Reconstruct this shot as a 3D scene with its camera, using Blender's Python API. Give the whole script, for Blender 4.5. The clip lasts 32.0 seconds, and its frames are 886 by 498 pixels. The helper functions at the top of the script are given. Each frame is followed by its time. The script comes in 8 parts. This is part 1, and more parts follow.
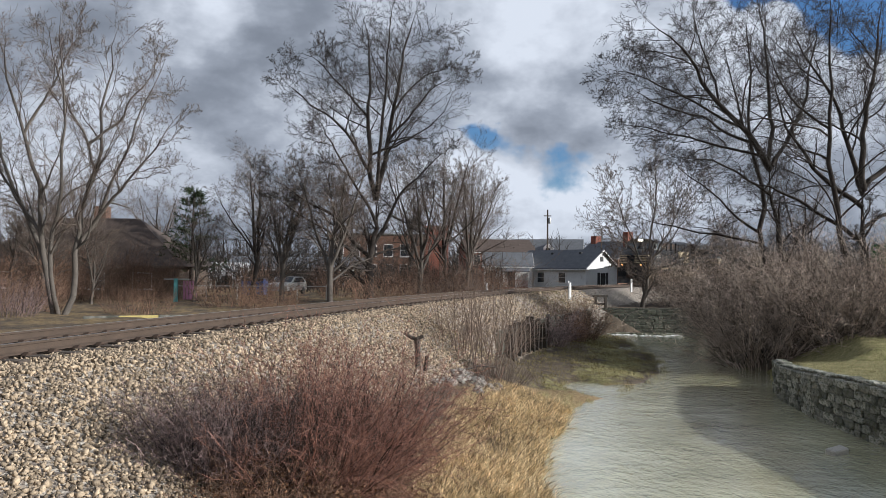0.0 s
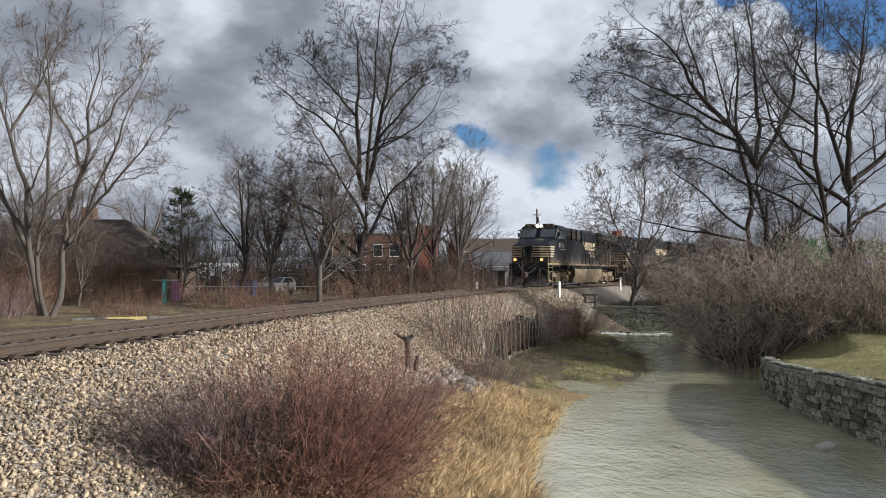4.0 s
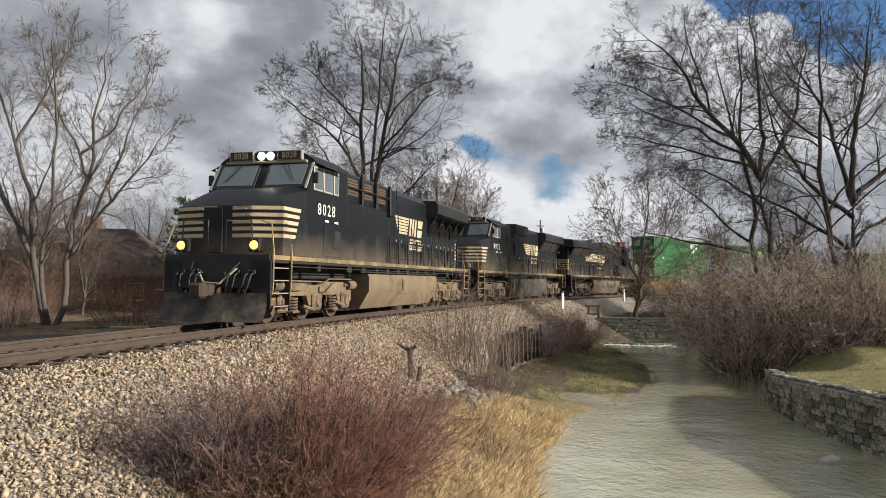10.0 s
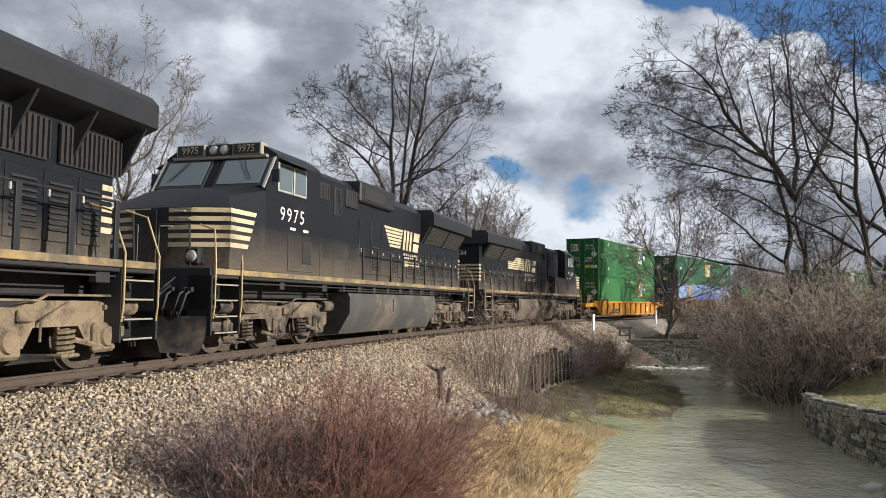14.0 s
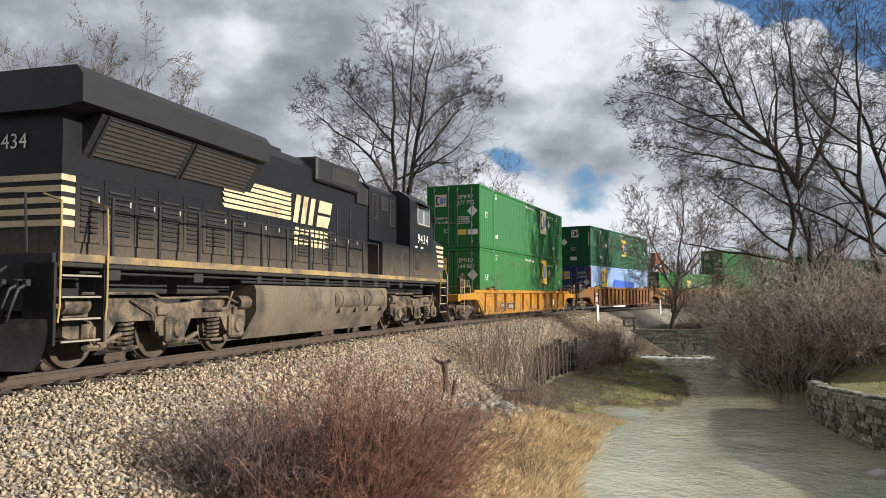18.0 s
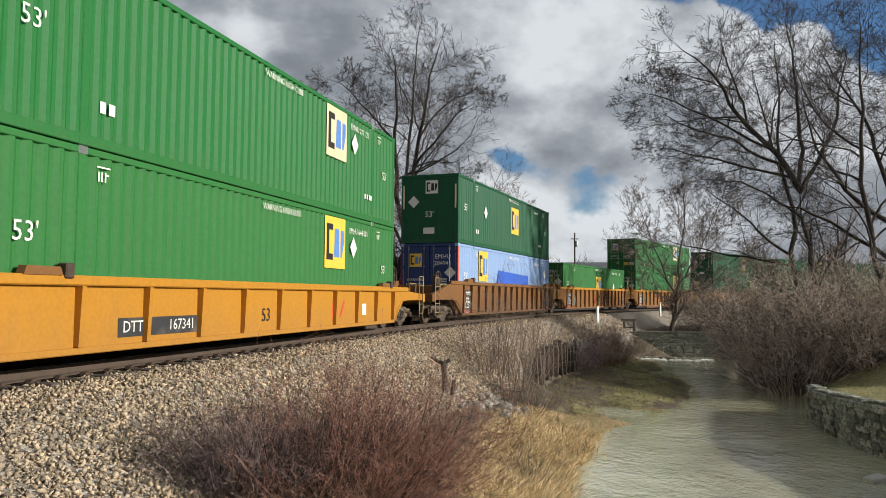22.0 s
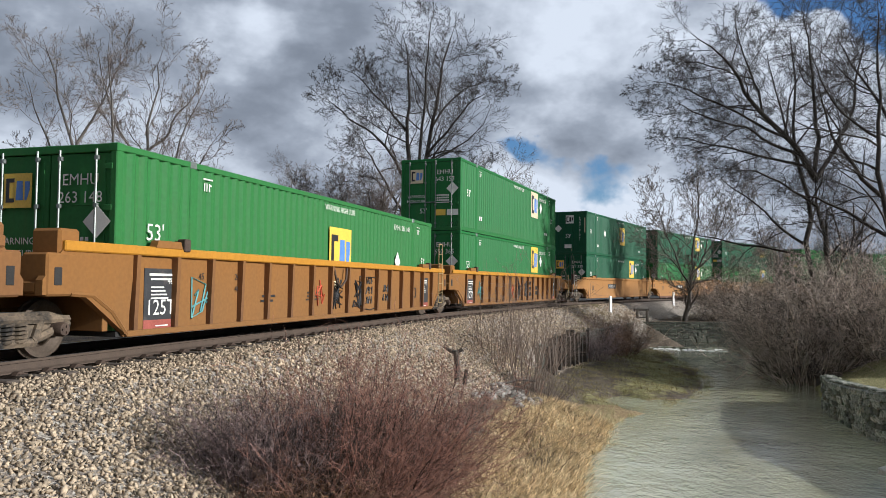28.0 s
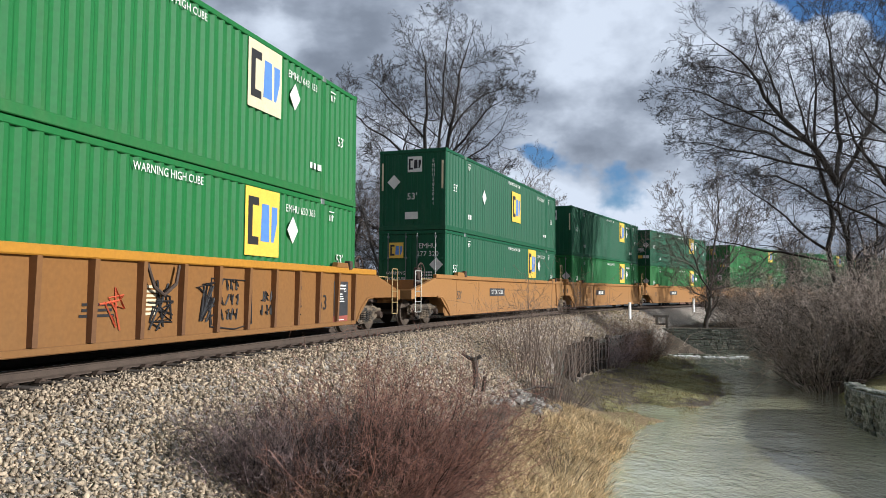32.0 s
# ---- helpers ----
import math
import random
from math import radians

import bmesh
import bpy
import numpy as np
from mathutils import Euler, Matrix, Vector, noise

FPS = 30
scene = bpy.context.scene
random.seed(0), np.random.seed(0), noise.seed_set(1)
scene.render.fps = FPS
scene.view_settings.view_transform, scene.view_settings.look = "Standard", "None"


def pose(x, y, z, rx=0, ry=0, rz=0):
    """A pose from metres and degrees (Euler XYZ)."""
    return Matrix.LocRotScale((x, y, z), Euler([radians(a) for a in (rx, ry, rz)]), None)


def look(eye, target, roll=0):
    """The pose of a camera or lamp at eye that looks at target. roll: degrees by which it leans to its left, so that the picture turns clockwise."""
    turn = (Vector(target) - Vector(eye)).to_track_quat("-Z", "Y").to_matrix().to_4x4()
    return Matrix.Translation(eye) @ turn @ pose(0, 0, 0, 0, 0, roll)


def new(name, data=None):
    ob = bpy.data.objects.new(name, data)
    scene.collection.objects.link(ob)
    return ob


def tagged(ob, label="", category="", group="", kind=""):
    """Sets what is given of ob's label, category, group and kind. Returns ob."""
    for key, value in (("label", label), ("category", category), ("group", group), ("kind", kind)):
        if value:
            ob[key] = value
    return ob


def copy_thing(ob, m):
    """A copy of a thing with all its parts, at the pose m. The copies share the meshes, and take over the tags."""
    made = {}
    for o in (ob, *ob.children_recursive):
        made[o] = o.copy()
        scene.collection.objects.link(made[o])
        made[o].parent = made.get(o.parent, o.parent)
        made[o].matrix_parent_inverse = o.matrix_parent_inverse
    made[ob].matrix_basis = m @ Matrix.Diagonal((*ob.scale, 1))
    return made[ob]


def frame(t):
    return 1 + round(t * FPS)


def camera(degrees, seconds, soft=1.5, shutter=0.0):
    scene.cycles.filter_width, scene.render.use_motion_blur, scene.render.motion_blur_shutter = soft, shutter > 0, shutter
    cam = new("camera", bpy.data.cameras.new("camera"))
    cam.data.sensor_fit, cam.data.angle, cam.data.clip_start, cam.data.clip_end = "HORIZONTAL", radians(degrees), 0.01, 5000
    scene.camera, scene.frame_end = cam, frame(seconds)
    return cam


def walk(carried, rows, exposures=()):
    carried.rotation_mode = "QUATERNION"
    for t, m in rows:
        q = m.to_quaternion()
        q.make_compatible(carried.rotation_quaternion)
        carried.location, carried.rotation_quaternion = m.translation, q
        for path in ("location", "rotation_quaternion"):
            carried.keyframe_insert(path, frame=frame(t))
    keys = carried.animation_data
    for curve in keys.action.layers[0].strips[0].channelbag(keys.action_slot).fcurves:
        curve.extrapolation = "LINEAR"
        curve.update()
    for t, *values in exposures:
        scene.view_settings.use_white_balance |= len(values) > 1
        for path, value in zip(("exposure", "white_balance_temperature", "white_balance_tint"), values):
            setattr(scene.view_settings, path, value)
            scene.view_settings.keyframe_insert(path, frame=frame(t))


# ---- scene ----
# The camera: held by hand from one spot beside the creek, turning slowly.
EYE = (0.0, 0.0, 1.114)
# seconds, turn to the left, tilt up, roll (degrees)
TURNS = [
    (0,-1.367,1.671,0.553),
    (0.5,-1.405,1.731,0.623),
    (1,-1.515,1.794,0.617),
    (1.5,-1.645,1.857,0.371),
    (2,-1.811,1.873,0.274),
    (2.5,-1.921,1.811,0.250),
    (3,-1.990,1.732,0.372),
    (3.5,-2.087,1.678,0.407),
    (5.5,-2.190,1.591,-0.383),
    (6,-2.187,1.810,-0.382),
    (6.5,-2.212,2.041,-0.243),
    (7,-2.233,2.195,-0.052),
    (7.5,-2.226,2.273,0.042),
    (8,-2.228,2.257,-0.004),
    (8.5,-2.216,2.235,-0.019),
    (9,-2.190,2.250,0.112),
    (9.5,-2.106,2.314,0.306),
    (10,-1.888,2.426,0.498),
    (10.5,-1.529,2.598,0.571),
    (11,-1.095,2.693,0.711),
    (11.5,-0.642,2.831,0.826),
    (12,-0.303,3.022,0.897),
    (12.5,-0.113,3.257,0.882),
    (13,0.000,3.534,0.816),
    (13.5,0.157,3.793,0.730),
    (14,0.329,3.957,0.607),
    (14.5,0.558,3.976,0.516),
    (16.5,0.922,3.642,0.071),
    (17,0.837,3.626,-0.096),
    (17.5,0.706,3.573,-0.179),
    (18,0.566,3.431,-0.194),
    (18.5,0.444,3.290,-0.152),
    (19,0.358,3.198,0.002),
    (19.5,0.349,3.196,0.047),
    (20,0.363,3.245,0.058),
    (20.5,0.412,3.237,0.188),
    (21,0.475,3.262,0.243),
    (21.5,0.561,3.306,0.374),
    (22,0.623,3.397,0.474),
    (22.5,0.719,3.405,0.411),
    (23,0.800,3.318,0.356),
    (23.5,0.859,3.195,0.238),
    (24,0.927,3.121,0.094),
    (24.5,0.982,3.162,-0.170),
    (25,1.103,3.146,-0.103),
    (25.5,1.248,3.069,0.040),
    (27.5,1.435,2.809,0.384),
    (28,1.545,2.624,0.534),
    (28.5,1.759,2.456,0.691),
    (29,2.038,2.435,0.713),
    (29.5,2.333,2.518,0.658),
    (30,2.533,2.617,0.578),
    (30.5,2.647,2.719,0.513),
    (31,2.717,2.807,0.507),
    (31.5,2.787,2.988,0.394),
    (32,2.892,3.120,0.402),
]


def held(turn, tilt, roll):
    return pose(*EYE, 0, 0, turn) @ pose(0, 0, 0, 90 + tilt, 0, 0) @ pose(0, 0, 0, 0, 0, roll)


cam = camera(59.78, 32.0, soft=0.7)
walk(cam, [(t, held(a, b, c)) for t, a, b, c in TURNS],
     exposures=[(0, 0.35, 5800, 10), (3.5, 0.35, 5800, 10), (5.5, 0.45, 6400, 10), (10, 0.45, 6350, 10), (13, 0.50, 6000, 10), (17, 0.56, 6200, 9), (19.5, 0.58, 6200, 9), (22, 0.29, 6250, 8), (25, 0.29, 6200, 8), (27, 0.38, 5800, 9), (32, 0.36, 5600, 9)])

# ---- light: low winter sun past the right shoulder, broken cloud ----
SUN_AZ, SUN_EL = 108.0, 19.0          # degrees clockwise from +y, above the horizon
world = bpy.data.worlds.new("sky")
scene.world = world
world.use_nodes = True


def build_sky():
    nt = world.node_tree
    nt.nodes.clear()
    N, Lk = nt.nodes.new, nt.links.new
    out, bg = N("ShaderNodeOutputWorld"), N("ShaderNodeBackground")
    sky = N("ShaderNodeTexSky")
    sky.sky_type, sky.sun_disc = "NISHITA", False
    sky.sun_elevation, sky.sun_rotation = radians(SUN_EL), radians(SUN_AZ)
    sky.air_density, sky.dust_density = 1.0, 0.6
    gain = N("ShaderNodeVectorMath")
    gain.operation = "MULTIPLY"
    gain.inputs[1].default_value = (0.044, 0.060, 0.080)
    Lk(sky.outputs[0], gain.inputs[0])
    co = N("ShaderNodeTexCoord")
    mp = N("ShaderNodeMapping")
    mp.inputs["Scale"].default_value = (2.4, 2.4, 4.0)
    mp.inputs["Location"].default_value = (3.1, 0.4, 1.7)
    Lk(co.outputs["Generated"], mp.inputs[0])
    big = N("ShaderNodeTexNoise")
    big.inputs["Scale"].default_value, big.inputs["Detail"].default_value = 1.5, 8
    big.inputs["Roughness"].default_value, big.inputs["Distortion"].default_value = 0.52, 0.25
    Lk(mp.outputs[0], big.inputs["Vector"])
    fine = N("ShaderNodeTexNoise")
    fine.inputs["Scale"].default_value, fine.inputs["Detail"].default_value = 4.2, 8
    fine.inputs["Roughness"].default_value = 0.55
    Lk(mp.outputs[0], fine.inputs["Vector"])

    def math_(op, a, b=None, clamp=False):
        n = N("ShaderNodeMath")
        n.operation, n.use_clamp = op, clamp
        for k, v in enumerate((a, b)):
            if v is None:
                continue
            if isinstance(v, (int, float)):
                n.inputs[k].default_value = v
            else:
                Lk(v, n.inputs[k])
        return n.outputs[0]

    fray = N("ShaderNodeTexNoise")
    fray.inputs["Scale"].default_value, fray.inputs["Detail"].default_value = 5.0, 6
    Lk(co.outputs["Generated"], fray.inputs["Vector"])
    bent = N("ShaderNodeVectorMath")
    bent.operation = "MULTIPLY_ADD"
    bent.inputs[1].default_value = (0.26, 0.26, 0.26)
    Lk(fray.outputs["Color"], bent.inputs[0])
    Lk(co.outputs["Generated"], bent.inputs[2])

    def hole(az, el, inner, outer, amount, flat=2.0):
        """An uneven opening in the cloud round one bearing (degrees)."""
        a, e = radians(az), radians(el)
        sub = N("ShaderNodeVectorMath")
        sub.operation = "SUBTRACT"
        sub.inputs[1].default_value = (math.sin(a) * math.cos(e) + 0.13, math.cos(a) * math.cos(e) + 0.13, math.sin(e) + 0.13)
        Lk(bent.outputs[0], sub.inputs[0])
        mul = N("ShaderNodeVectorMath")
        mul.operation = "MULTIPLY"
        mul.inputs[1].default_value = (1, 1, flat)
        Lk(sub.outputs[0], mul.inputs[0])
        ln = N("ShaderNodeVectorMath")
        ln.operation = "LENGTH"
        Lk(mul.outputs[0], ln.inputs[0])
        r = N("ShaderNodeMapRange")
        r.inputs[1].default_value, r.inputs[2].default_value = radians(outer), radians(inner)
        r.inputs[3].default_value, r.inputs[4].default_value = 0.0, amount
        r.interpolation_type = "SMOOTHSTEP"
        Lk(ln.outputs["Value"], r.inputs[0])
        return r.outputs[0]

    # heaped cumulus: rounded lumps at two scales
    lump = N("ShaderNodeTexVoronoi")
    lump.feature, lump.normalize = "SMOOTH_F1", True
    lump.inputs["Scale"].default_value, lump.inputs["Detail"].default_value = 3.6, 4
    lump.inputs["Roughness"].default_value, lump.inputs["Smoothness"].default_value = 0.55, 0.7
    warp = N("ShaderNodeVectorMath")
    warp.operation = "MULTIPLY_ADD"
    warp.inputs[1].default_value = (0.14, 0.14, 0.14)
    Lk(fray.outputs["Color"], warp.inputs[0])
    Lk(mp.outputs[0], warp.inputs[2])
    Lk(warp.outputs[0], lump.inputs["Vector"])
    heap = math_("SUBTRACT", lump.outputs["Distance"], 0.33)
    cover = math_("ADD", math_("MULTIPLY", big.outputs[0], 0.8), 0.27)
    for az, el, i, o, amt in ((22.0, 20.5, 2.5, 9, 0.6), (29, 21, 3, 11, 0.7), (9.6, 8.6, 0.6, 6.0, 0.40), (5.5, 9.8, 0.5, 4.0, 0.30), (33, 17, 1, 9, 0.3), (75, 50, 5, 30, 0.4), (-120, 40, 5, 30, 0.3)):
        cover = math_("SUBTRACT", cover, hole(az, el, i, o, amt))
    cover = math_("ADD", cover, math_("MULTIPLY", math_("SUBTRACT", fine.outputs[0], 0.5), 0.26))
    cover = math_("SUBTRACT", cover, math_("MULTIPLY", heap, 0.30))
    ramp = N("ShaderNodeMapRange")
    ramp.inputs[1].default_value, ramp.inputs[2].default_value = 0.38, 0.52
    ramp.interpolation_type = "SMOOTHSTEP"
    Lk(cover, ramp.inputs[0])
    # thick cloud is grey, heaped tops are white
    thick = math_("ADD", math_("MULTIPLY", big.outputs[0], 0.75), 0.29)
    thick = math_("ADD", thick, math_("MULTIPLY", math_("SUBTRACT", fine.outputs[0], 0.5), 0.55))
    thick = math_("ADD", thick, math_("MULTIPLY", heap, 0.66))
    for az, el, i, o, amt in ((9.0, 18.5, 2, 10, 0.19), (5.5, 12.5, 1, 6, 0.14), (-24, 8.5, 1, 13, 0.17), (9, 5.5, 3, 13, 0.26), (-4, 4, 2, 15, 0.10), (27, 14, 2, 13, 0.18), (-17, 17, 1, 6, 0.16), (-8, 11.5, 1, 6, 0.14), (-2, 19, 1, 5, 0.12)):
        thick = math_("SUBTRACT", thick, hole(az, el, i, o, amt))
    for az, el, i, o, amt in ((-13, 17.5, 2, 12, 0.06), (14, 11.5, 2, 7, 0.06)):
        thick = math_("ADD", thick, hole(az, el, i, o, amt))
    tone = N("ShaderNodeValToRGB")
    el = tone.color_ramp.elements
    el[0].position, el[0].color = 0.36, (0.60, 0.605, 0.615, 1)
    el[1].position, el[1].color = 0.92, (0.135, 0.145, 0.163, 1)
    for p, c in ((0.48, (0.46, 0.468, 0.485, 1)), (0.60, (0.295, 0.307, 0.330, 1)), (0.72, (0.205, 0.217, 0.238, 1))):
        e = el.new(p)
        e.color = c
    Lk(thick, tone.inputs[0])
    mix = N("ShaderNodeMix")
    mix.data_type = "RGBA"
    Lk(ramp.outputs[0], mix.inputs[0])
    Lk(gain.outputs[0], mix.inputs[6])
    Lk(tone.outputs[0], mix.inputs[7])
    Lk(mix.outputs[2], bg.inputs[0])
    bg.inputs[1].default_value = 1.0
    Lk(bg.outputs[0], out.inputs[0])


build_sky()
sun = new("sun", bpy.data.lights.new("sun", "SUN"))
sun.data.energy, sun.data.angle, sun.data.color = 4.6, radians(0.6), (1.0, 0.93, 0.82)
_a, _e = radians(SUN_AZ), radians(SUN_EL)
sun.matrix_world = look((60 * math.sin(_a) * math.cos(_e), 60 * math.cos(_a) * math.cos(_e), 60 * math.sin(_e)), (0, 0, 0))


# ---- materials ----
def nodes_of(name):
    m = bpy.data.materials.new(name)
    m.use_nodes = True
    nt = m.node_tree
    return m, nt, nt.nodes["Principled BSDF"]


def surf(name, base, rough=0.7, metal=0.0, vary=0.18, scale=6.0, fine=60.0, bump=0.15, dirt=None, dirt_amt=0.0, dirt_scale=1.5, spec=0.5, island=0.0, per_object=0.0, size=0.01):
    """A surface with grain at two scales, optional stains of a second colour and spread between pieces."""
    m, nt, p = nodes_of(name)
    N, Lk = nt.nodes.new, nt.links.new
    co = N("ShaderNodeTexCoord")
    n1, n2 = N("ShaderNodeTexNoise"), N("ShaderNodeTexNoise")
    n1.inputs["Scale"].default_value, n1.inputs["Detail"].default_value = scale, 6
    n2.inputs["Scale"].default_value, n2.inputs["Detail"].default_value = fine, 3
    for n in (n1, n2):
        Lk(co.outputs["Object"], n.inputs["Vector"])
    add = N("ShaderNodeMath")
    add.operation = "ADD"
    Lk(n1.outputs[0], add.inputs[0])
    Lk(n2.outputs[0], add.inputs[1])
    src = add.outputs[0]
    if island or per_object:
        if island:
            g = N("ShaderNodeNewGeometry")
            rnd, amt = g.outputs["Random Per Island"], island
        else:
            g = N("ShaderNodeObjectInfo")
            rnd, amt = g.outputs["Random"], per_object
        ma = N("ShaderNodeMath")
        ma.operation = "MULTIPLY_ADD"
        ma.inputs[1].default_value, ma.inputs[2].default_value = amt * 2, -amt
        Lk(rnd, ma.inputs[0])
        a2 = N("ShaderNodeMath")
        a2.operation = "ADD"
        Lk(ma.outputs[0], a2.inputs[0])
        Lk(src, a2.inputs[1])
        src = a2.outputs[0]
    r = N("ShaderNodeMapRange")
    r.inputs[1].default_value, r.inputs[2].default_value = 0.55, 1.45
    r.inputs[3].default_value, r.inputs[4].default_value = 1 - 2 * vary, 1 + 2 * vary
    r.clamp = False
    Lk(src, r.inputs[0])
    hsv = N("ShaderNodeHueSaturation")
    hsv.inputs["Color"].default_value = (*base, 1)
    Lk(r.outputs[0], hsv.inputs["Value"])
    col = hsv.outputs[0]
    if dirt:
        n3 = N("ShaderNodeTexNoise")
        n3.inputs["Scale"].default_value, n3.inputs["Detail"].default_value = dirt_scale, 7
        n3.inputs["Roughness"].default_value = 0.65
        Lk(co.outputs["Object"], n3.inputs["Vector"])
        mr = N("ShaderNodeMapRange")
        mr.inputs[1].default_value, mr.inputs[2].default_value = 0.62 - dirt_amt * 0.35, 0.78 - dirt_amt * 0.3
        Lk(n3.outputs[0], mr.inputs[0])
        mx = N("ShaderNodeMix")
        mx.data_type = "RGBA"
        mx.inputs[7].default_value = (*dirt, 1)
        Lk(mr.outputs[0], mx.inputs[0])
        Lk(col, mx.inputs[6])
        col = mx.outputs[2]
    Lk(col, p.inputs["Base Color"])
    p.inputs["Roughness"].default_value, p.inputs["Metallic"].default_value = rough, metal
    p.inputs["Specular IOR Level"].default_value = spec
    if bump:
        b = N("ShaderNodeBump")
        b.inputs["Strength"].default_value, b.inputs["Distance"].default_value = bump, size
        Lk(add.outputs[0], b.inputs["Height"])
        Lk(b.outputs[0], p.inputs["Normal"])
    return m


def glow(name, colour, strength):
    m, nt, p = nodes_of(name)
    p.inputs["Base Color"].default_value = (*colour, 1)
    p.inputs["Emission Color"].default_value = (*colour, 1)
    p.inputs["Emission Strength"].default_value = strength
    return m


def glass(name, tint=(0.02, 0.025, 0.03), rough=0.05):
    """Cab or house glass: an opaque colour for what lies behind a glossy pane."""
    m, nt, p = nodes_of(name)
    p.inputs["Base Color"].default_value = (*tint, 1)
    p.inputs["Roughness"].default_value = rough
    p.inputs["Specular IOR Level"].default_value = 0.8
    return m


# ---- mesh helpers ----
class Build:
    """Collects the faces of one mesh."""

    def __init__(self):
        self.v, self.f = [], []

    def add(self, vs, fs):
        o = len(self.v)
        self.v.extend(vs)
        self.f.extend(tuple(i + o for i in f) for f in fs)
        return self

    def box(self, x0, x1, y0, y1, z0, z1, c=0.0, m=None):
        c = min(c, 0.45 * abs(x1 - x0), 0.45 * abs(y1 - y0), 0.45 * abs(z1 - z0))
        x0, x1, y0, y1, z0, z1 = min(x0, x1), max(x0, x1), min(y0, y1), max(y0, y1), min(z0, z1), max(z0, z1)
        if c <= 0:
            vs = [(x, y, z) for x in (x0, x1) for y in (y0, y1) for z in (z0, z1)]
            fs = [(0, 1, 3, 2), (4, 6, 7, 5), (0, 4, 5, 1), (2, 3, 7, 6), (0, 2, 6, 4), (1, 5, 7, 3)]
        else:
            vs, idx = [], {}
            for i, (x, sx) in enumerate(((x0, 1), (x1, -1))):
                for j, (y, sy) in enumerate(((y0, 1), (y1, -1))):
                    for k, (z, sz) in enumerate(((z0, 1), (z1, -1))):
                        for a, p in enumerate(((x, y + c * sy, z + c * sz), (x + c * sx, y, z + c * sz), (x + c * sx, y + c * sy, z))):
                            idx[i, j, k, a] = len(vs)
                            vs.append(p)
            I = idx
            fs = []
            for i in (0, 1):
                fs.append([I[i, 0, 0, 0], I[i, 0, 1, 0], I[i, 1, 1, 0], I[i, 1, 0, 0]])
                fs.append([I[0, i, 0, 1], I[1, i, 0, 1], I[1, i, 1, 1], I[0, i, 1, 1]])
                fs.append([I[0, 0, i, 2], I[0, 1, i, 2], I[1, 1, i, 2], I[1, 0, i, 2]])
                for j in (0, 1):
                    fs.append([I[0, i, j, 1], I[1, i, j, 1], I[1, i, j, 2], I[0, i, j, 2]])
                    fs.append([I[i, 0, j, 0], I[i, 1, j, 0], I[i, 1, j, 2], I[i, 0, j, 2]])
                    fs.append([I[i, j, 0, 0], I[i, j, 1, 0], I[i, j, 1, 1], I[i, j, 0, 1]])
                    for k in (0, 1):
                        fs.append([I[i, j, k, 0], I[i, j, k, 1], I[i, j, k, 2]])
            cx, cy, cz = (x0 + x1) / 2, (y0 + y1) / 2, (z0 + z1) / 2
            for f in fs:
                a, b, d = (vs[q] for q in f[:3])
                u = [b[n] - a[n] for n in range(3)]
                w = [d[n] - a[n] for n in range(3)]
                nx = (u[1] * w[2] - u[2] * w[1], u[2] * w[0] - u[0] * w[2], u[0] * w[1] - u[1] * w[0])
                if nx[0] * (a[0] - cx) + nx[1] * (a[1] - cy) + nx[2] * (a[2] - cz) < 0:
                    f.reverse()
        if m is not None:
            vs = [tuple(m @ Vector(p)) for p in vs]
        return self.add(vs, fs)

    def prism(self, poly, axis, a, b):
        """A polygon (in the two other axes, in order) drawn out along an axis from a to b."""
        k = "xyz".index(axis)

        def at(p, w):
            q = list(p)
            q.insert(k, w)
            return tuple(q)
        n = len(poly)
        area = sum(poly[i][0] * poly[(i + 1) % n][1] - poly[(i + 1) % n][0] * poly[i][1] for i in range(n))
        if (area > 0) == (axis == "y"):
            poly = poly[::-1]
        if a > b:
            a, b = b, a
        vs = [at(p, a) for p in poly] + [at(p, b) for p in poly]
        fs = [tuple(range(n))[::-1], tuple(range(n, 2 * n))] + [(i, (i + 1) % n, n + (i + 1) % n, n + i) for i in range(n)]
        return self.add(vs, fs)

    def tube(self, pts, r, n=6, caps=True):
        """A round bar through points; r is one radius or one for each point."""
        pts = [Vector(p) for p in pts]
        rs = r if isinstance(r, (list, tuple)) else [r] * len(pts)
        vs, fs = [], []
        side = None
        for i, p in enumerate(pts):
            d = (pts[min(i + 1, len(pts) - 1)] - pts[max(i - 1, 0)]).normalized()
            if side is None:
                side = d.cross(Vector((0, 0, 1)) if abs(d.z) < 0.9 else Vector((1, 0, 0))).normalized()
            side = (side - d * side.dot(d)).normalized()
            up = side.cross(d)
            for k in range(n):
                a = 2 * math.pi * k / n
                vs.append(tuple(p + (side * math.cos(a) + up * math.sin(a)) * rs[i]))
        for i in range(len(pts) - 1):
            for k in range(n):
                fs.append((i * n + k, (i + 1) * n + k, (i + 1) * n + (k + 1) % n, i * n + (k + 1) % n))
        if caps:
            fs += [tuple(range(n)), tuple(range((len(pts) - 1) * n, len(pts) * n))[::-1]]
        return self.add(vs, fs)

